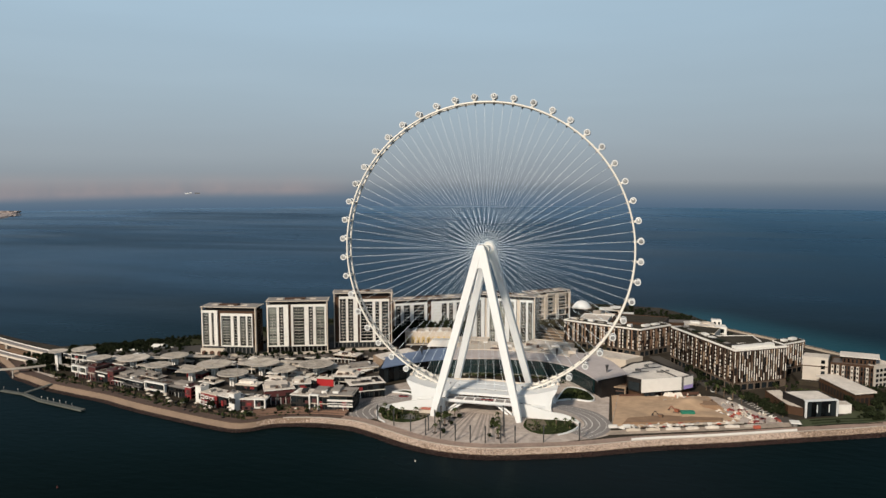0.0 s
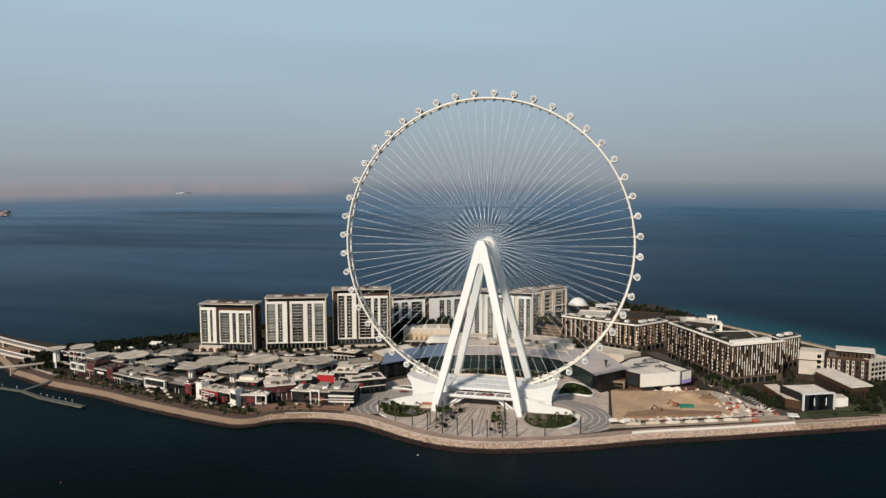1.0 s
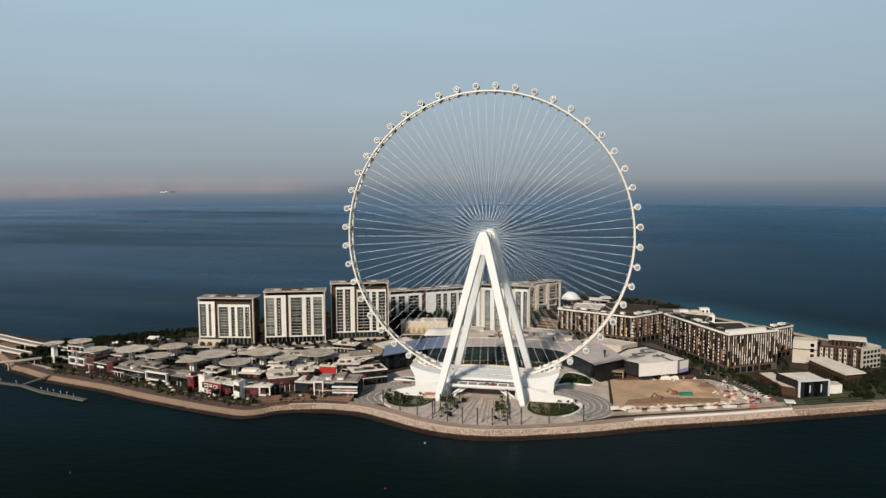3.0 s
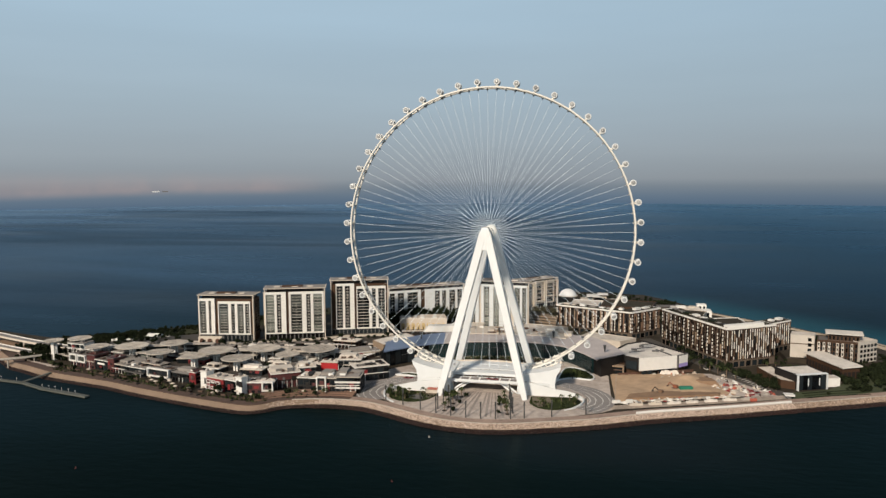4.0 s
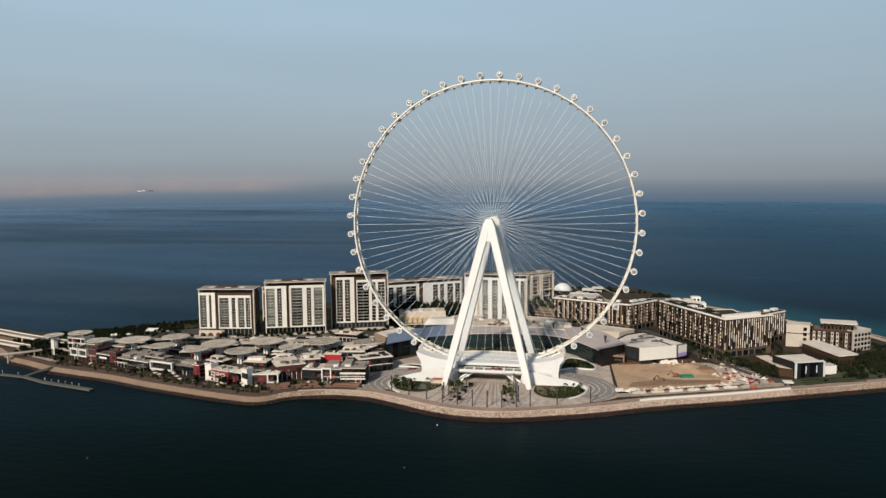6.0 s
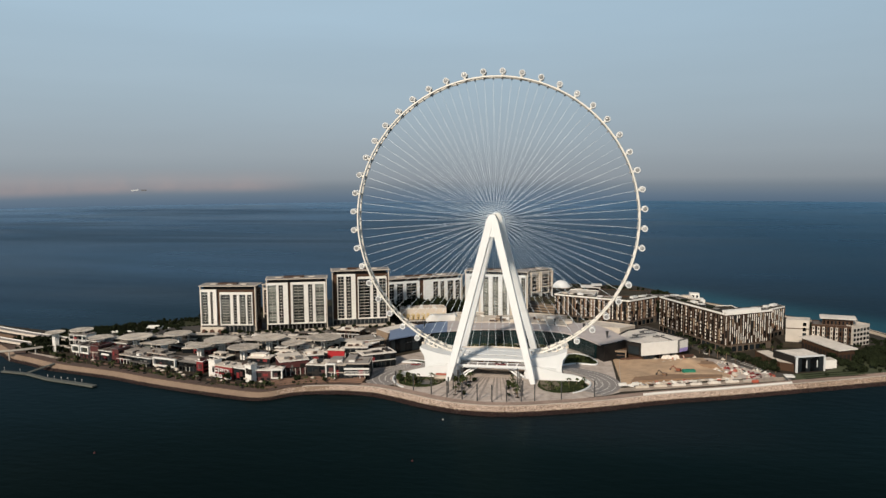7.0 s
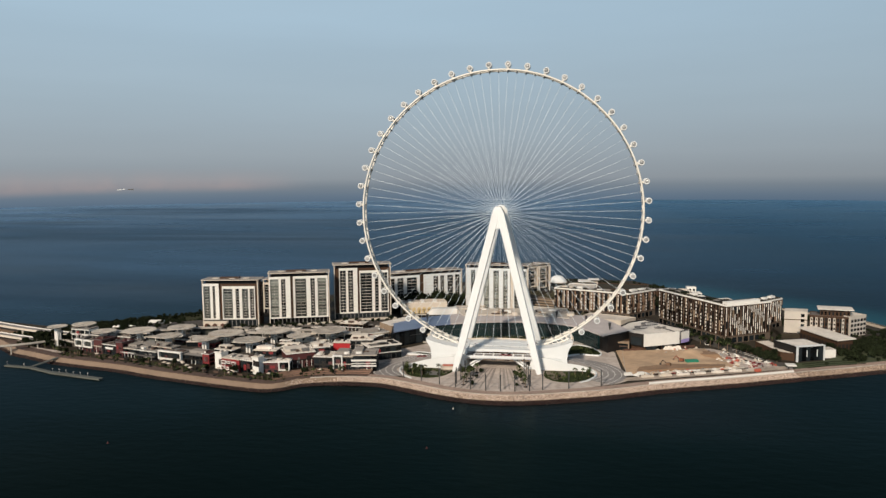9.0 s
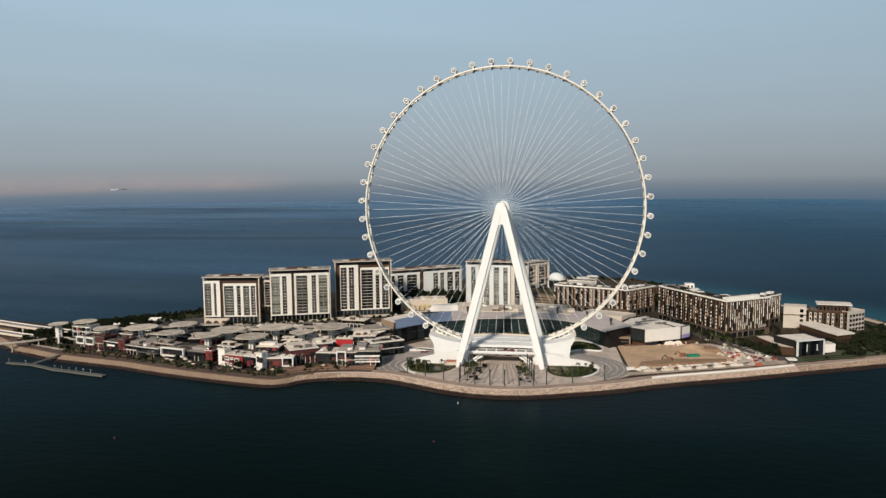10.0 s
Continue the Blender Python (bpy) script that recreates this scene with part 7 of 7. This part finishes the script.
def tree_meshes(seed, h=6.0, rad=2.8, leaf=None):
    r = random.Random(seed)
    bm = B()
    tube(bm, (0, 0, -0.9), (.1, 0, h * .5), .28, .18, 6, False)
    for k in range(5):
        a_ = k * 1.26
        tube(bm, (.1, 0, h * .4), (math.cos(a_) * rad * .5, math.sin(a_) * rad * .5, h * .75), .14, .05, 5, False)
    trunk = mesh_of("trunk", bm, BARK)
    vs, fs = [], []
    cl = [(r.uniform(-1, 1) * rad * .62, r.uniform(-1, 1) * rad * .62, h * .68 + r.uniform(-1, 1) * h * .2, rad * r.uniform(.3, .55)) for _ in range(11)]
    for _ in range(420):
        x, y, z, q = r.choice(cl)
        d = Vector((r.gauss(0, 1), r.gauss(0, 1), r.gauss(0, 1))).normalized() * q * r.uniform(.75, 1.1)
        p = Vector((x, y, z)) + d
        rot = Euler((r.uniform(0, 6), r.uniform(0, 6), r.uniform(0, 6))).to_matrix()
        s = r.uniform(.35, .7)
        k = len(vs)
        vs += [p + rot @ Vector(v) * s for v in ((-1, -.6, 0), (1, -.6, .15), (1.1, .6, 0), (-.9, .7, .2))]
        fs.append((k, k + 1, k + 2, k + 3))
    me = bpy.data.meshes.new("crown")
    me.from_pydata(vs, [], fs)
    me.materials.append(leaf or LEAF)
    return trunk, me


PALMS = [palm_meshes(s) for s in (1, 2, 3)]
TREES = [tree_meshes(s, h, q) for s, h, q in ((1, 6, 3), (2, 7.5, 3.6), (3, 5, 2.8))]
YOUNG = tree_meshes(6, 7.0, 1.9, LEAFL)


def plant(name, meshes, x, y, z, s, label, cat, group):
    ob = thing(name, (x, y, z), label, cat, group)
    ob.rotation_euler.z = rng.uniform(0, 6)
    ob.scale = (s, s, s)
    for nm, me in zip(("trunk", "crown"), meshes):
        o = new(nm, me)
        o.parent = ob


def palm(x, y, s=1.0, label="date palm with a bare trunk standing in paving", g="palms"):
    plant("palm", rng.choice(PALMS), x, y, 4.2, s * rng.uniform(.85, 1.15), label, "palm", g)


def tree(x, y, s=1.0, label="bushy dark green tree", g="trees", z=4.1):
    plant("tree", rng.choice(TREES), x, y, z, s * rng.uniform(.8, 1.25), label, "tree", g)


def grove(spots, label, seed, z0=3.6, mat=None):
    """Many trees as one mass."""
    r = random.Random(seed)
    vs, fs = [], []
    for x, y, s in spots:
        me = r.choice(TREES)[1]
        a_, sz = r.uniform(0, 6.28), s * r.uniform(.85, 1.2)
        ca, sa = math.cos(a_) * sz, math.sin(a_) * sz
        n0 = len(vs)
        vs += [(x + v.co.x * ca - v.co.y * sa, y + v.co.x * sa + v.co.y * ca, z0 + v.co.z * sz) for v in me.vertices]
        fs += [tuple(n0 + i for i in p.vertices) for p in me.polygons]
    me = bpy.data.meshes.new("grove")
    me.from_pydata(vs, [], fs)
    me.materials.append(mat or LEAF)
    return tagged(new("grove", me), label, "trees", kind="stuff")


# palms and young trees on the plaza
for s in (-1, 1):
    for k in range(5):
        palm(s * (17 + k * 1.6) + 1, -40 - k * 9, 1.0, "young palm in a square tree pit on the plaza", "plaza palms")
        if k % 2 == 0:
            tree(s * (13 + k * 1.0) + 1, -40 - k * 9, 0.55, "small plaza tree in a planter", "plaza trees", 4.2)
        for x, y in ((s * (17 + k * 1.6) + 1, -40 - k * 9),):
            whole("tree_grate", lathe(B(), [(1.7, -0.2), (1.7, 0.3), (1.3, 0.4), (1.2, 0.3)], (x, y, 4.2), 14), DARK, "dark round tree surround on the plaza", "tree surround", "tree surrounds")
for x, y, s in ((-72, -50, 1.1), (-66, -42, 1.0), (-58, -55, 1.3), (-26, -51, 1.1), (-21, -50, 1.2), (16, -55, .9), (20, -60, .9), (72, -45, .9)):
    plant("young_tree", YOUNG, x, y, 4.2, s, "slender light green young tree by the lawn", "tree", "young trees")
# palms along the promenade
L2 = offset_line(QS, -8)
for i in range(16, len(L2) - 26, 1):
    v = L2[i]
    if v.x < -110:
        for _ in range(1 if rng.random() < .62 else 0):
            palm(v.x + rng.uniform(-5, 5), v.y + rng.uniform(-1, 7), rng.uniform(.5, .8), "palm along the shop promenade", "promenade palms")
        if rng.random() < .22:
            tree(v.x + rng.uniform(-4, 4), v.y + rng.uniform(0, 6), rng.uniform(.35, .6), "low shrub tree on the terraces", "terrace trees", 4.6)
for x, y in ((-66, -52), (-62, -46), (-47, -40), (-70, -44), (68, -36), (62, -40), (72, -40), (48, -50), (74, -32), (-58, -40), (-74, -36)):
    palm(x, y, .8, "slim palm on the lawn", "lawn palms")
# green belt behind the village
grove([(-440 + k * 126 / 130 + rng.uniform(-5, 5), 78 + k * 44 / 130 + rng.uniform(-18, 22), rng.uniform(.45, .85)) for k in range(170)], "low dense trees along the back shore", 31)
grove([(-352 + 40 * rng.random(), 92 + 40 * rng.random(), rng.uniform(.3, .6)) for _ in range(60)], "dry green scrub beside the first tower", 46, mat=SCRUB)
grove([(-438 + 122 * u + rng.uniform(-4, 4), 70 + 46 * u + rng.uniform(-22, 26), rng.uniform(.25, .5)) for u in [rng.random() for _ in range(330)]], "low dark bushes carpeting the back shore", 47)
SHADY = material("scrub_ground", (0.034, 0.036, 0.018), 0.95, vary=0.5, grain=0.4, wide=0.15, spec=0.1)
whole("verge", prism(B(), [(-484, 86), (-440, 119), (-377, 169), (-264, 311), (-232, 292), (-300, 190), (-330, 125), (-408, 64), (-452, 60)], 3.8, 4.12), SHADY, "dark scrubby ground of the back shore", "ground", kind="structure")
sh = [(Vector((-478, 88)), Vector((-440, 116))), (Vector((-440, 116)), Vector((-379, 166))), (Vector((-379, 166)), Vector((-268, 308)))]
spots = []
for a_, b_ in sh:
    nrm = Vector((b_.y - a_.y, a_.x - b_.x)).normalized()
    for _ in range(int((b_ - a_).length * 2.4)):
        p = a_.lerp(b_, rng.random()) + nrm * 26 * rng.random() ** 1.4
        spots.append((p.x, p.y, rng.uniform(.22, .6)))
grove(spots, "dark bushes reaching down to the back waterline", 53)
for k in range(34):
    u = rng.random()
    tree(-312 + 196 * u, 52 + 52 * u + rng.uniform(-9, 10), rng.uniform(.35, .7), "small dark tree before the towers", "forecourt trees", 10.3)
for k in range(56):
    tree(-462 + k * 1.0 + rng.uniform(-3, 3), 20 + rng.uniform(-22, 22), rng.uniform(.6, 1.1), "shrub tree beside the bridge ramp", "bridge trees")
grove([(-500 + 62 * u + rng.uniform(-3, 3), 40 - 38 * u + rng.uniform(4, 22), rng.uniform(.3, .65)) for u in [rng.random() for _ in range(90)]], "dark shrubs at the bridge foot", 42)
for k in range(30):
    u = k / 29
    tree(213 + 17 * u + rng.uniform(-5, 5), 62 - 38 * u + rng.uniform(-5, 5), rng.uniform(.6, .95), "dark tree beside the low brown hall", "hall trees")
for k in range(18):
    u = k / 17
    tree(160 + 46 * u + rng.uniform(-6, 6), 168 - 96 * u + rng.uniform(-6, 2), rng.uniform(.6, 1.05), "dark street tree at the hotel's foot", "hotel trees")
# hotel avenue and gardens
for k in range(8):
    u = k / 7
    tree(226 - u * 50 + rng.uniform(-3, 3), 34 + u * 70 + rng.uniform(-3, 3), rng.uniform(.8, 1.15), "dark green tree along the avenue", "avenue trees")
    palm(206 - u * 44 + rng.uniform(-2, 2), 50 + u * 60, 1.0, "tall palm lining the avenue", "avenue palms")
grove([(x, 0.45 * (x - 240) + rng.uniform(2, 16), rng.uniform(.3, .6)) for x in [rng.uniform(262, 330) for _ in range(10)]], "low dark shrubs on the garden lawn", 40)
gx = [rng.uniform(288, 420) for _ in range(280)]
grove([(x, 0.45 * (x - 284) + 22 + 58 * rng.random() ** .8 + (12 if x < 292 else 0), rng.uniform(.7, 1.15)) for x in gx if not (284 < x < 316 and rng.random() < .5)], "dense dark green garden trees by the lawn", 32)
grove([(rng.uniform(330, 400), rng.uniform(110, 150), rng.uniform(.5, .85)) for _ in range(70)], "garden trees between the resort and the beach", 33)
for k in range(26):
    tree(rng.uniform(215, 262), rng.uniform(96, 132), rng.uniform(.5, .8), "small tree in the hotel forecourt", "forecourt trees") if k % 2 else palm(rng.uniform(236, 275), rng.uniform(66, 98), .8, "palm in the hotel forecourt", "forecourt palms")
gs = [rng.uniform(-.05, 1.05) for _ in range(60)]
grove([(-146 + 80 * u + rng.uniform(2, 8), 214 + 52 * u - rng.uniform(3, 13), rng.uniform(1.9, 2.6)) for u in gs], "tall leafy trees beneath the apartment block", 34)
grove([(rng.uniform(-404, -326), rng.uniform(24, 92), rng.uniform(.5, .9)) for _ in range(70)], "dark planting on the raised village level", 37, 9.9)
grove([(rng.uniform(-320, -120), rng.uniform(-6, 60), rng.uniform(.35, .6)) for _ in range(70)], "small dark trees between the shops", 38, 9.9)
grove([(20 + 70 * u, 188 + 70 * u * rng.random(), rng.uniform(.5, 1.0)) for u in [rng.random() for _ in range(70)]], "low scrub on the slope behind the mall", 35, mat=SCRUB)
for k in range(36):
    u = k / 35
    tree(-318 + 196 * u + rng.uniform(-4, 4), 62 + 70 * u ** 1.4 + rng.uniform(-6, 4), rng.uniform(.5, .9), "small street tree at the towers' foot", "street trees", 10.4)
grove([(rng.uniform(2, 84), rng.uniform(236, 350), rng.uniform(.7, 1.3)) for _ in range(110)], "scrub and trees on the terraced slope", 41, mat=SCRUB)
grove([(rng.uniform(312, 352), rng.uniform(78, 120), rng.uniform(.6, .95)) for _ in range(46)], "dark garden trees between hall and resort", 43)
gs = [rng.random() * .6 for _ in range(130)]
grove([(84 + 265 * u + rng.gauss(0, 6), 436 - 142 * u - 150 * u ** 3 - rng.uniform(2, 44), rng.uniform(.5, .9)) for u in gs], "dark scrub along the back shore", 44)
gs = [rng.random() for _ in range(220)]
grove([(88 + 265 * u + rng.gauss(0, 6), 424 - 142 * u - 150 * u ** 3 - rng.uniform(6 + 26 * min(1, u * 1.6), 105), rng.uniform(.6, .95)) for u in gs], "dark green trees along the beach", 36)
grove([(rng.uniform(312, 340), rng.uniform(150, 232), rng.uniform(.6, 1.0)) for _ in range(60)], "dense trees between resort and beach", 39)

grove([(rng.uniform(100, 190), rng.uniform(300, 440), rng.uniform(.4, .7)) for _ in range(150)], "dark planting between the rear houses", 48)
grove([(70 + 150 * u + rng.uniform(-12, 12), 500 - 120 * u * u + rng.uniform(-60, 0), rng.uniform(.4, .7)) for u in [rng.random() for _ in range(200)]], "dark scrub down to the far shore", 49)
# lamp posts on the plaza edge
bm = B()
tube(bm, (0, 0, 0), (0, 0, 11), 0.44, 0.38, 8)
pole = mesh_of("pole", bm, DARKST)
bm = B()
box(bm, -.5, -.5, 9.0, .5, .5, 12.4)
head = mesh_of("lantern", bm, DARKST)
L3 = offset_line(QS, -11)
posts = [v for v in L3 if -72 < v.x < 86][::3]
for v in posts + [Vector((s * (22 + k * 2), -40 - k * 11, 0)) for s in (-1, 1) for k in range(4)]:
    ob = thing("lamp_post", (v.x, v.y, 4.2), "dark column lamp post on the plaza", "lamp post", "plaza lamp posts")
    for nm, me in (("pole", pole), ("lantern", head)):
        o = new(nm, me)
        o.parent = ob

# white house and cabins on the tree belt
for x, y, w, d, rot, h in ((-369, 93, 14, 8, 8, 9.5), (-356, 96, 5, 4, 4, 6.5), (-404, 76, 6, 4, 10, 6.5), (-396, 77, 5, 4, 8, 6), (-388, 78, 7, 4, 6, 6.5)):
    m = Matrix.Translation((x, y, 4)) @ Matrix.Rotation(radians(rot), 4, "Z")
    ob = thing("white_cabin", (x, y, 4), "white pitched-roof cabin among the trees", "house", "cabins")
    part("wall", box(B(), -w / 2, -d / 2, 0, w / 2, d / 2, h * .78, m), WALLW, ob)
    bm = B()
    vs = [bm.verts.new(m @ Vector(q)) for q in ((-w / 2 - .5, -d / 2 - .5, h * .78), (w / 2 + .5, -d / 2 - .5, h * .78), (w / 2 + .5, d / 2 + .5, h * .78), (-w / 2 - .5, d / 2 + .5, h * .78), (-w / 2 + .5, 0, h), (w / 2 - .5, 0, h))]
    for f in ((0, 1, 5, 4), (2, 3, 4, 5), (1, 2, 5), (3, 0, 4), (3, 2, 1, 0)):
        bm.faces.new([vs[i] for i in f])
    part("roof", bm, WALLW, ob)
    share("window", pane("shop_window", w * .6, h * .25, GLASS, .2), ob, m @ Matrix.Translation((-w * .3, -d / 2, h * .46)))

# buoys
for x, y, mat, lab in ((-24, -121.3, CONC, "small white mooring buoy"), (-29.5, -196.8, MAROON, "small red marker buoy"), (-225.4, -213.7, MAROON, "small red marker buoy")):
    bm = lathe(B(), [(.3, -.4), (.65, 0), (.65, .3), (.25, .55), (.15, 1.2), (.05, 1.4)], (x, y, 0), 12)
    whole("buoy", bm, mat, lab, "buoy", "buoys")

# terraces in front of the shops: hedges, parasols, low walls
bm_h = B()
r = random.Random(21)
L4 = [v for v in offset_line(QS, -13) if -400 < v.x < -112]
hv, hf = [], []
for k in range(800):
    i = r.randrange(len(L4) - 1)
    p = L4[i].lerp(L4[i + 1], r.random()) + Vector((r.gauss(0, 3.5), r.gauss(0, 3.4), 4.2 + r.random() * .7))
    if math.sin(p.x * .23) + math.sin(p.x * .061) < -0.5:
        continue
    rot = Euler((r.uniform(0, 6), r.uniform(0, 6), r.uniform(0, 6))).to_matrix()
    s = r.uniform(.3, .7)
    n0 = len(hv)
    hv += [p + rot @ Vector(q) * s for q in ((-1, -.7, 0), (1, -.6, .2), (1, .7, 0), (-1, .6, .2))]
    hf.append((n0, n0 + 1, n0 + 2, n0 + 3))
bm_h.free()
me = bpy.data.meshes.new("hedge")
me.from_pydata(hv, [], hf)
me.materials.append(LEAFL)
tagged(new("hedge", me), "ragged dark hedges along the shop terraces", "hedge", kind="stuff")
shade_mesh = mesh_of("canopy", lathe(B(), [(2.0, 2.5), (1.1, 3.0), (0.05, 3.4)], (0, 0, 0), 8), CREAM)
pole_mesh = mesh_of("pole", tube(B(), (0, 0, -0.8), (0, 0, 3.2), 0.08, seg=6), STEEL)
L5 = [v for v in offset_line(QS, -17) if -398 < v.x < -112]
for k in range(18):
    i = r.randrange(len(L5) - 1)
    p = L5[i].lerp(L5[i + 1], r.random()) + Vector((r.gauss(0, 2), r.gauss(0, 3), 0))
    ob = thing("parasol", (p.x, p.y, 4.4), "cream parasol on a cafe terrace", "parasol", "terrace parasols")
    for nm, me in (("canopy", shade_mesh), ("pole", pole_mesh)):
        o = new(nm, me)
        o.parent = ob
bm = B()
for i in range(0, len(L4) - 2, 2):
    a_, b_ = L4[i], L4[i].lerp(L4[i + 1], .8)
    m, L = along(a_.xy, b_.xy)
    box(bm, 0, 1.5, 4.0, L, 2.0, 5.6, m)
for off in (-6.2, -10.5, -15, -19):
    LN = [v for v in offset_line(QS, off) if -402 < v.x < -112]
    for i in range(len(LN) - 1):
        if r.random() < .6:
            continue
        u0 = r.random() * .5
        a_, b_ = LN[i].lerp(LN[i + 1], u0), LN[i].lerp(LN[i + 1], u0 + r.uniform(.2, .5))
        m, L = along(a_.xy, b_.xy)
        q = r.uniform(.4, 1.6)
        mat, lab = r.choice(((GRASS, "grassy planter on the terrace"), (DARK, "black planter on the terrace"), (GRASS, "planted green bed on the terrace"), (LEAF, "leafy planter on the terrace")))
        whole("planter", box(B(), 0, -q, 4.0, L, q, 4.9 + r.uniform(0, .8), m), mat, lab, "planter", "terrace planters")
whole("terrace_wall", bm, TERRA, "low brown brick terrace walls", "wall", kind="structure")
for i in range(0, len(L5) - 1, 5):
    tree(L5[i].x + rng.uniform(-3, 3), L5[i].y + rng.uniform(-2, 2), rng.uniform(.55, .95), "leafy tree in front of the shops", "terrace trees", 4.2)
# stepped brick terraces at the bend of the promenade
BRICK = material("terrace_brick", (0.165, 0.098, 0.068), 0.9, vary=0.3, grain=0.4, wide=0.1)
for k, (off, z) in enumerate(((-10.5, 5.2), (-14.5, 5.9), (-18.5, 6.6))):
    LT = [v for v in offset_line(QS, off) if -172 < v.x < -98]
    whole("brick_terrace", ribbon(B(), [(v.x, v.y, z) for v in LT], 4.2, z - 3.6), BRICK, "stepped brown brick terrace at the water's bend", "terrace", kind="structure")
# cars on the drive
car_body = B()
box(car_body, -2.2, -0.9, 0.35, 2.2, 0.9, 0.95)
bmesh.ops.bevel(car_body, geom=car_body.edges, offset=0.15, segments=1)
cab = B()
prism(cab, [(-1.5, -.8), (1.2, -.8), (1.2, .8), (-1.5, .8)], 0.95, 1.5, 0.4)
wh = tube(B(), (0, -0.12, 0.33), (0, 0.12, 0.33), 0.33, seg=12)
CARM = {"red": mesh_of("body", car_body.copy(), RED), "white": mesh_of("body", car_body.copy(), WALLW), "dark": mesh_of("body", car_body, DARK)}
cab_me, wh_me = mesh_of("cabin", cab, GLASS), mesh_of("wheel", wh, DARKST)


def car(x, y, z, rot, col):
    ob = thing("car", (x, y, z), {"red": "small red car on the drive", "white": "small white car parked outdoors", "dark": "small dark car parked outdoors"}[col], "car", "cars")
    ob.rotation_euler.z = radians(rot)
    for nm, me in (("body", CARM[col]), ("cabin", cab_me)):
        o = new(nm, me)
        o.parent = ob
    for x_ in (-1.35, 1.35):
        for y_ in (-.85, .85):
            o = new("wheel", wh_me)
            o.parent = ob
            o.location = (x_, y_, 0)


for x, y, z, rot, col in ((4, -24, 14.82, 2, "red"), (9, -23.8, 14.75, 4, "red"), (-64, -12, 8.9, 190, "red"), (-68, -10, 8.2, 190, "red"), (205, 20, 4.22, 110, "white"), (200, 30, 4.22, 110, "dark"),
                          (196, 44, 4.22, 110, "white"), (214, 12, 4.22, 20, "red"), (185, 80, 4.22, 115, "white"), (172, 112, 4.22, 110, "dark")):
    car(x, y, z, rot, col)

# bright kerb wall along the service road
kw = [v for v in offset_line(QS, -1.2) if 108 < v.x < 238]
whole("kerb_wall", ribbon(B(), [(v.x, v.y, 6.2) for v in kw], 0.7, 1.8), WALLW, "bright white wall along the service road", "wall", kind="structure")
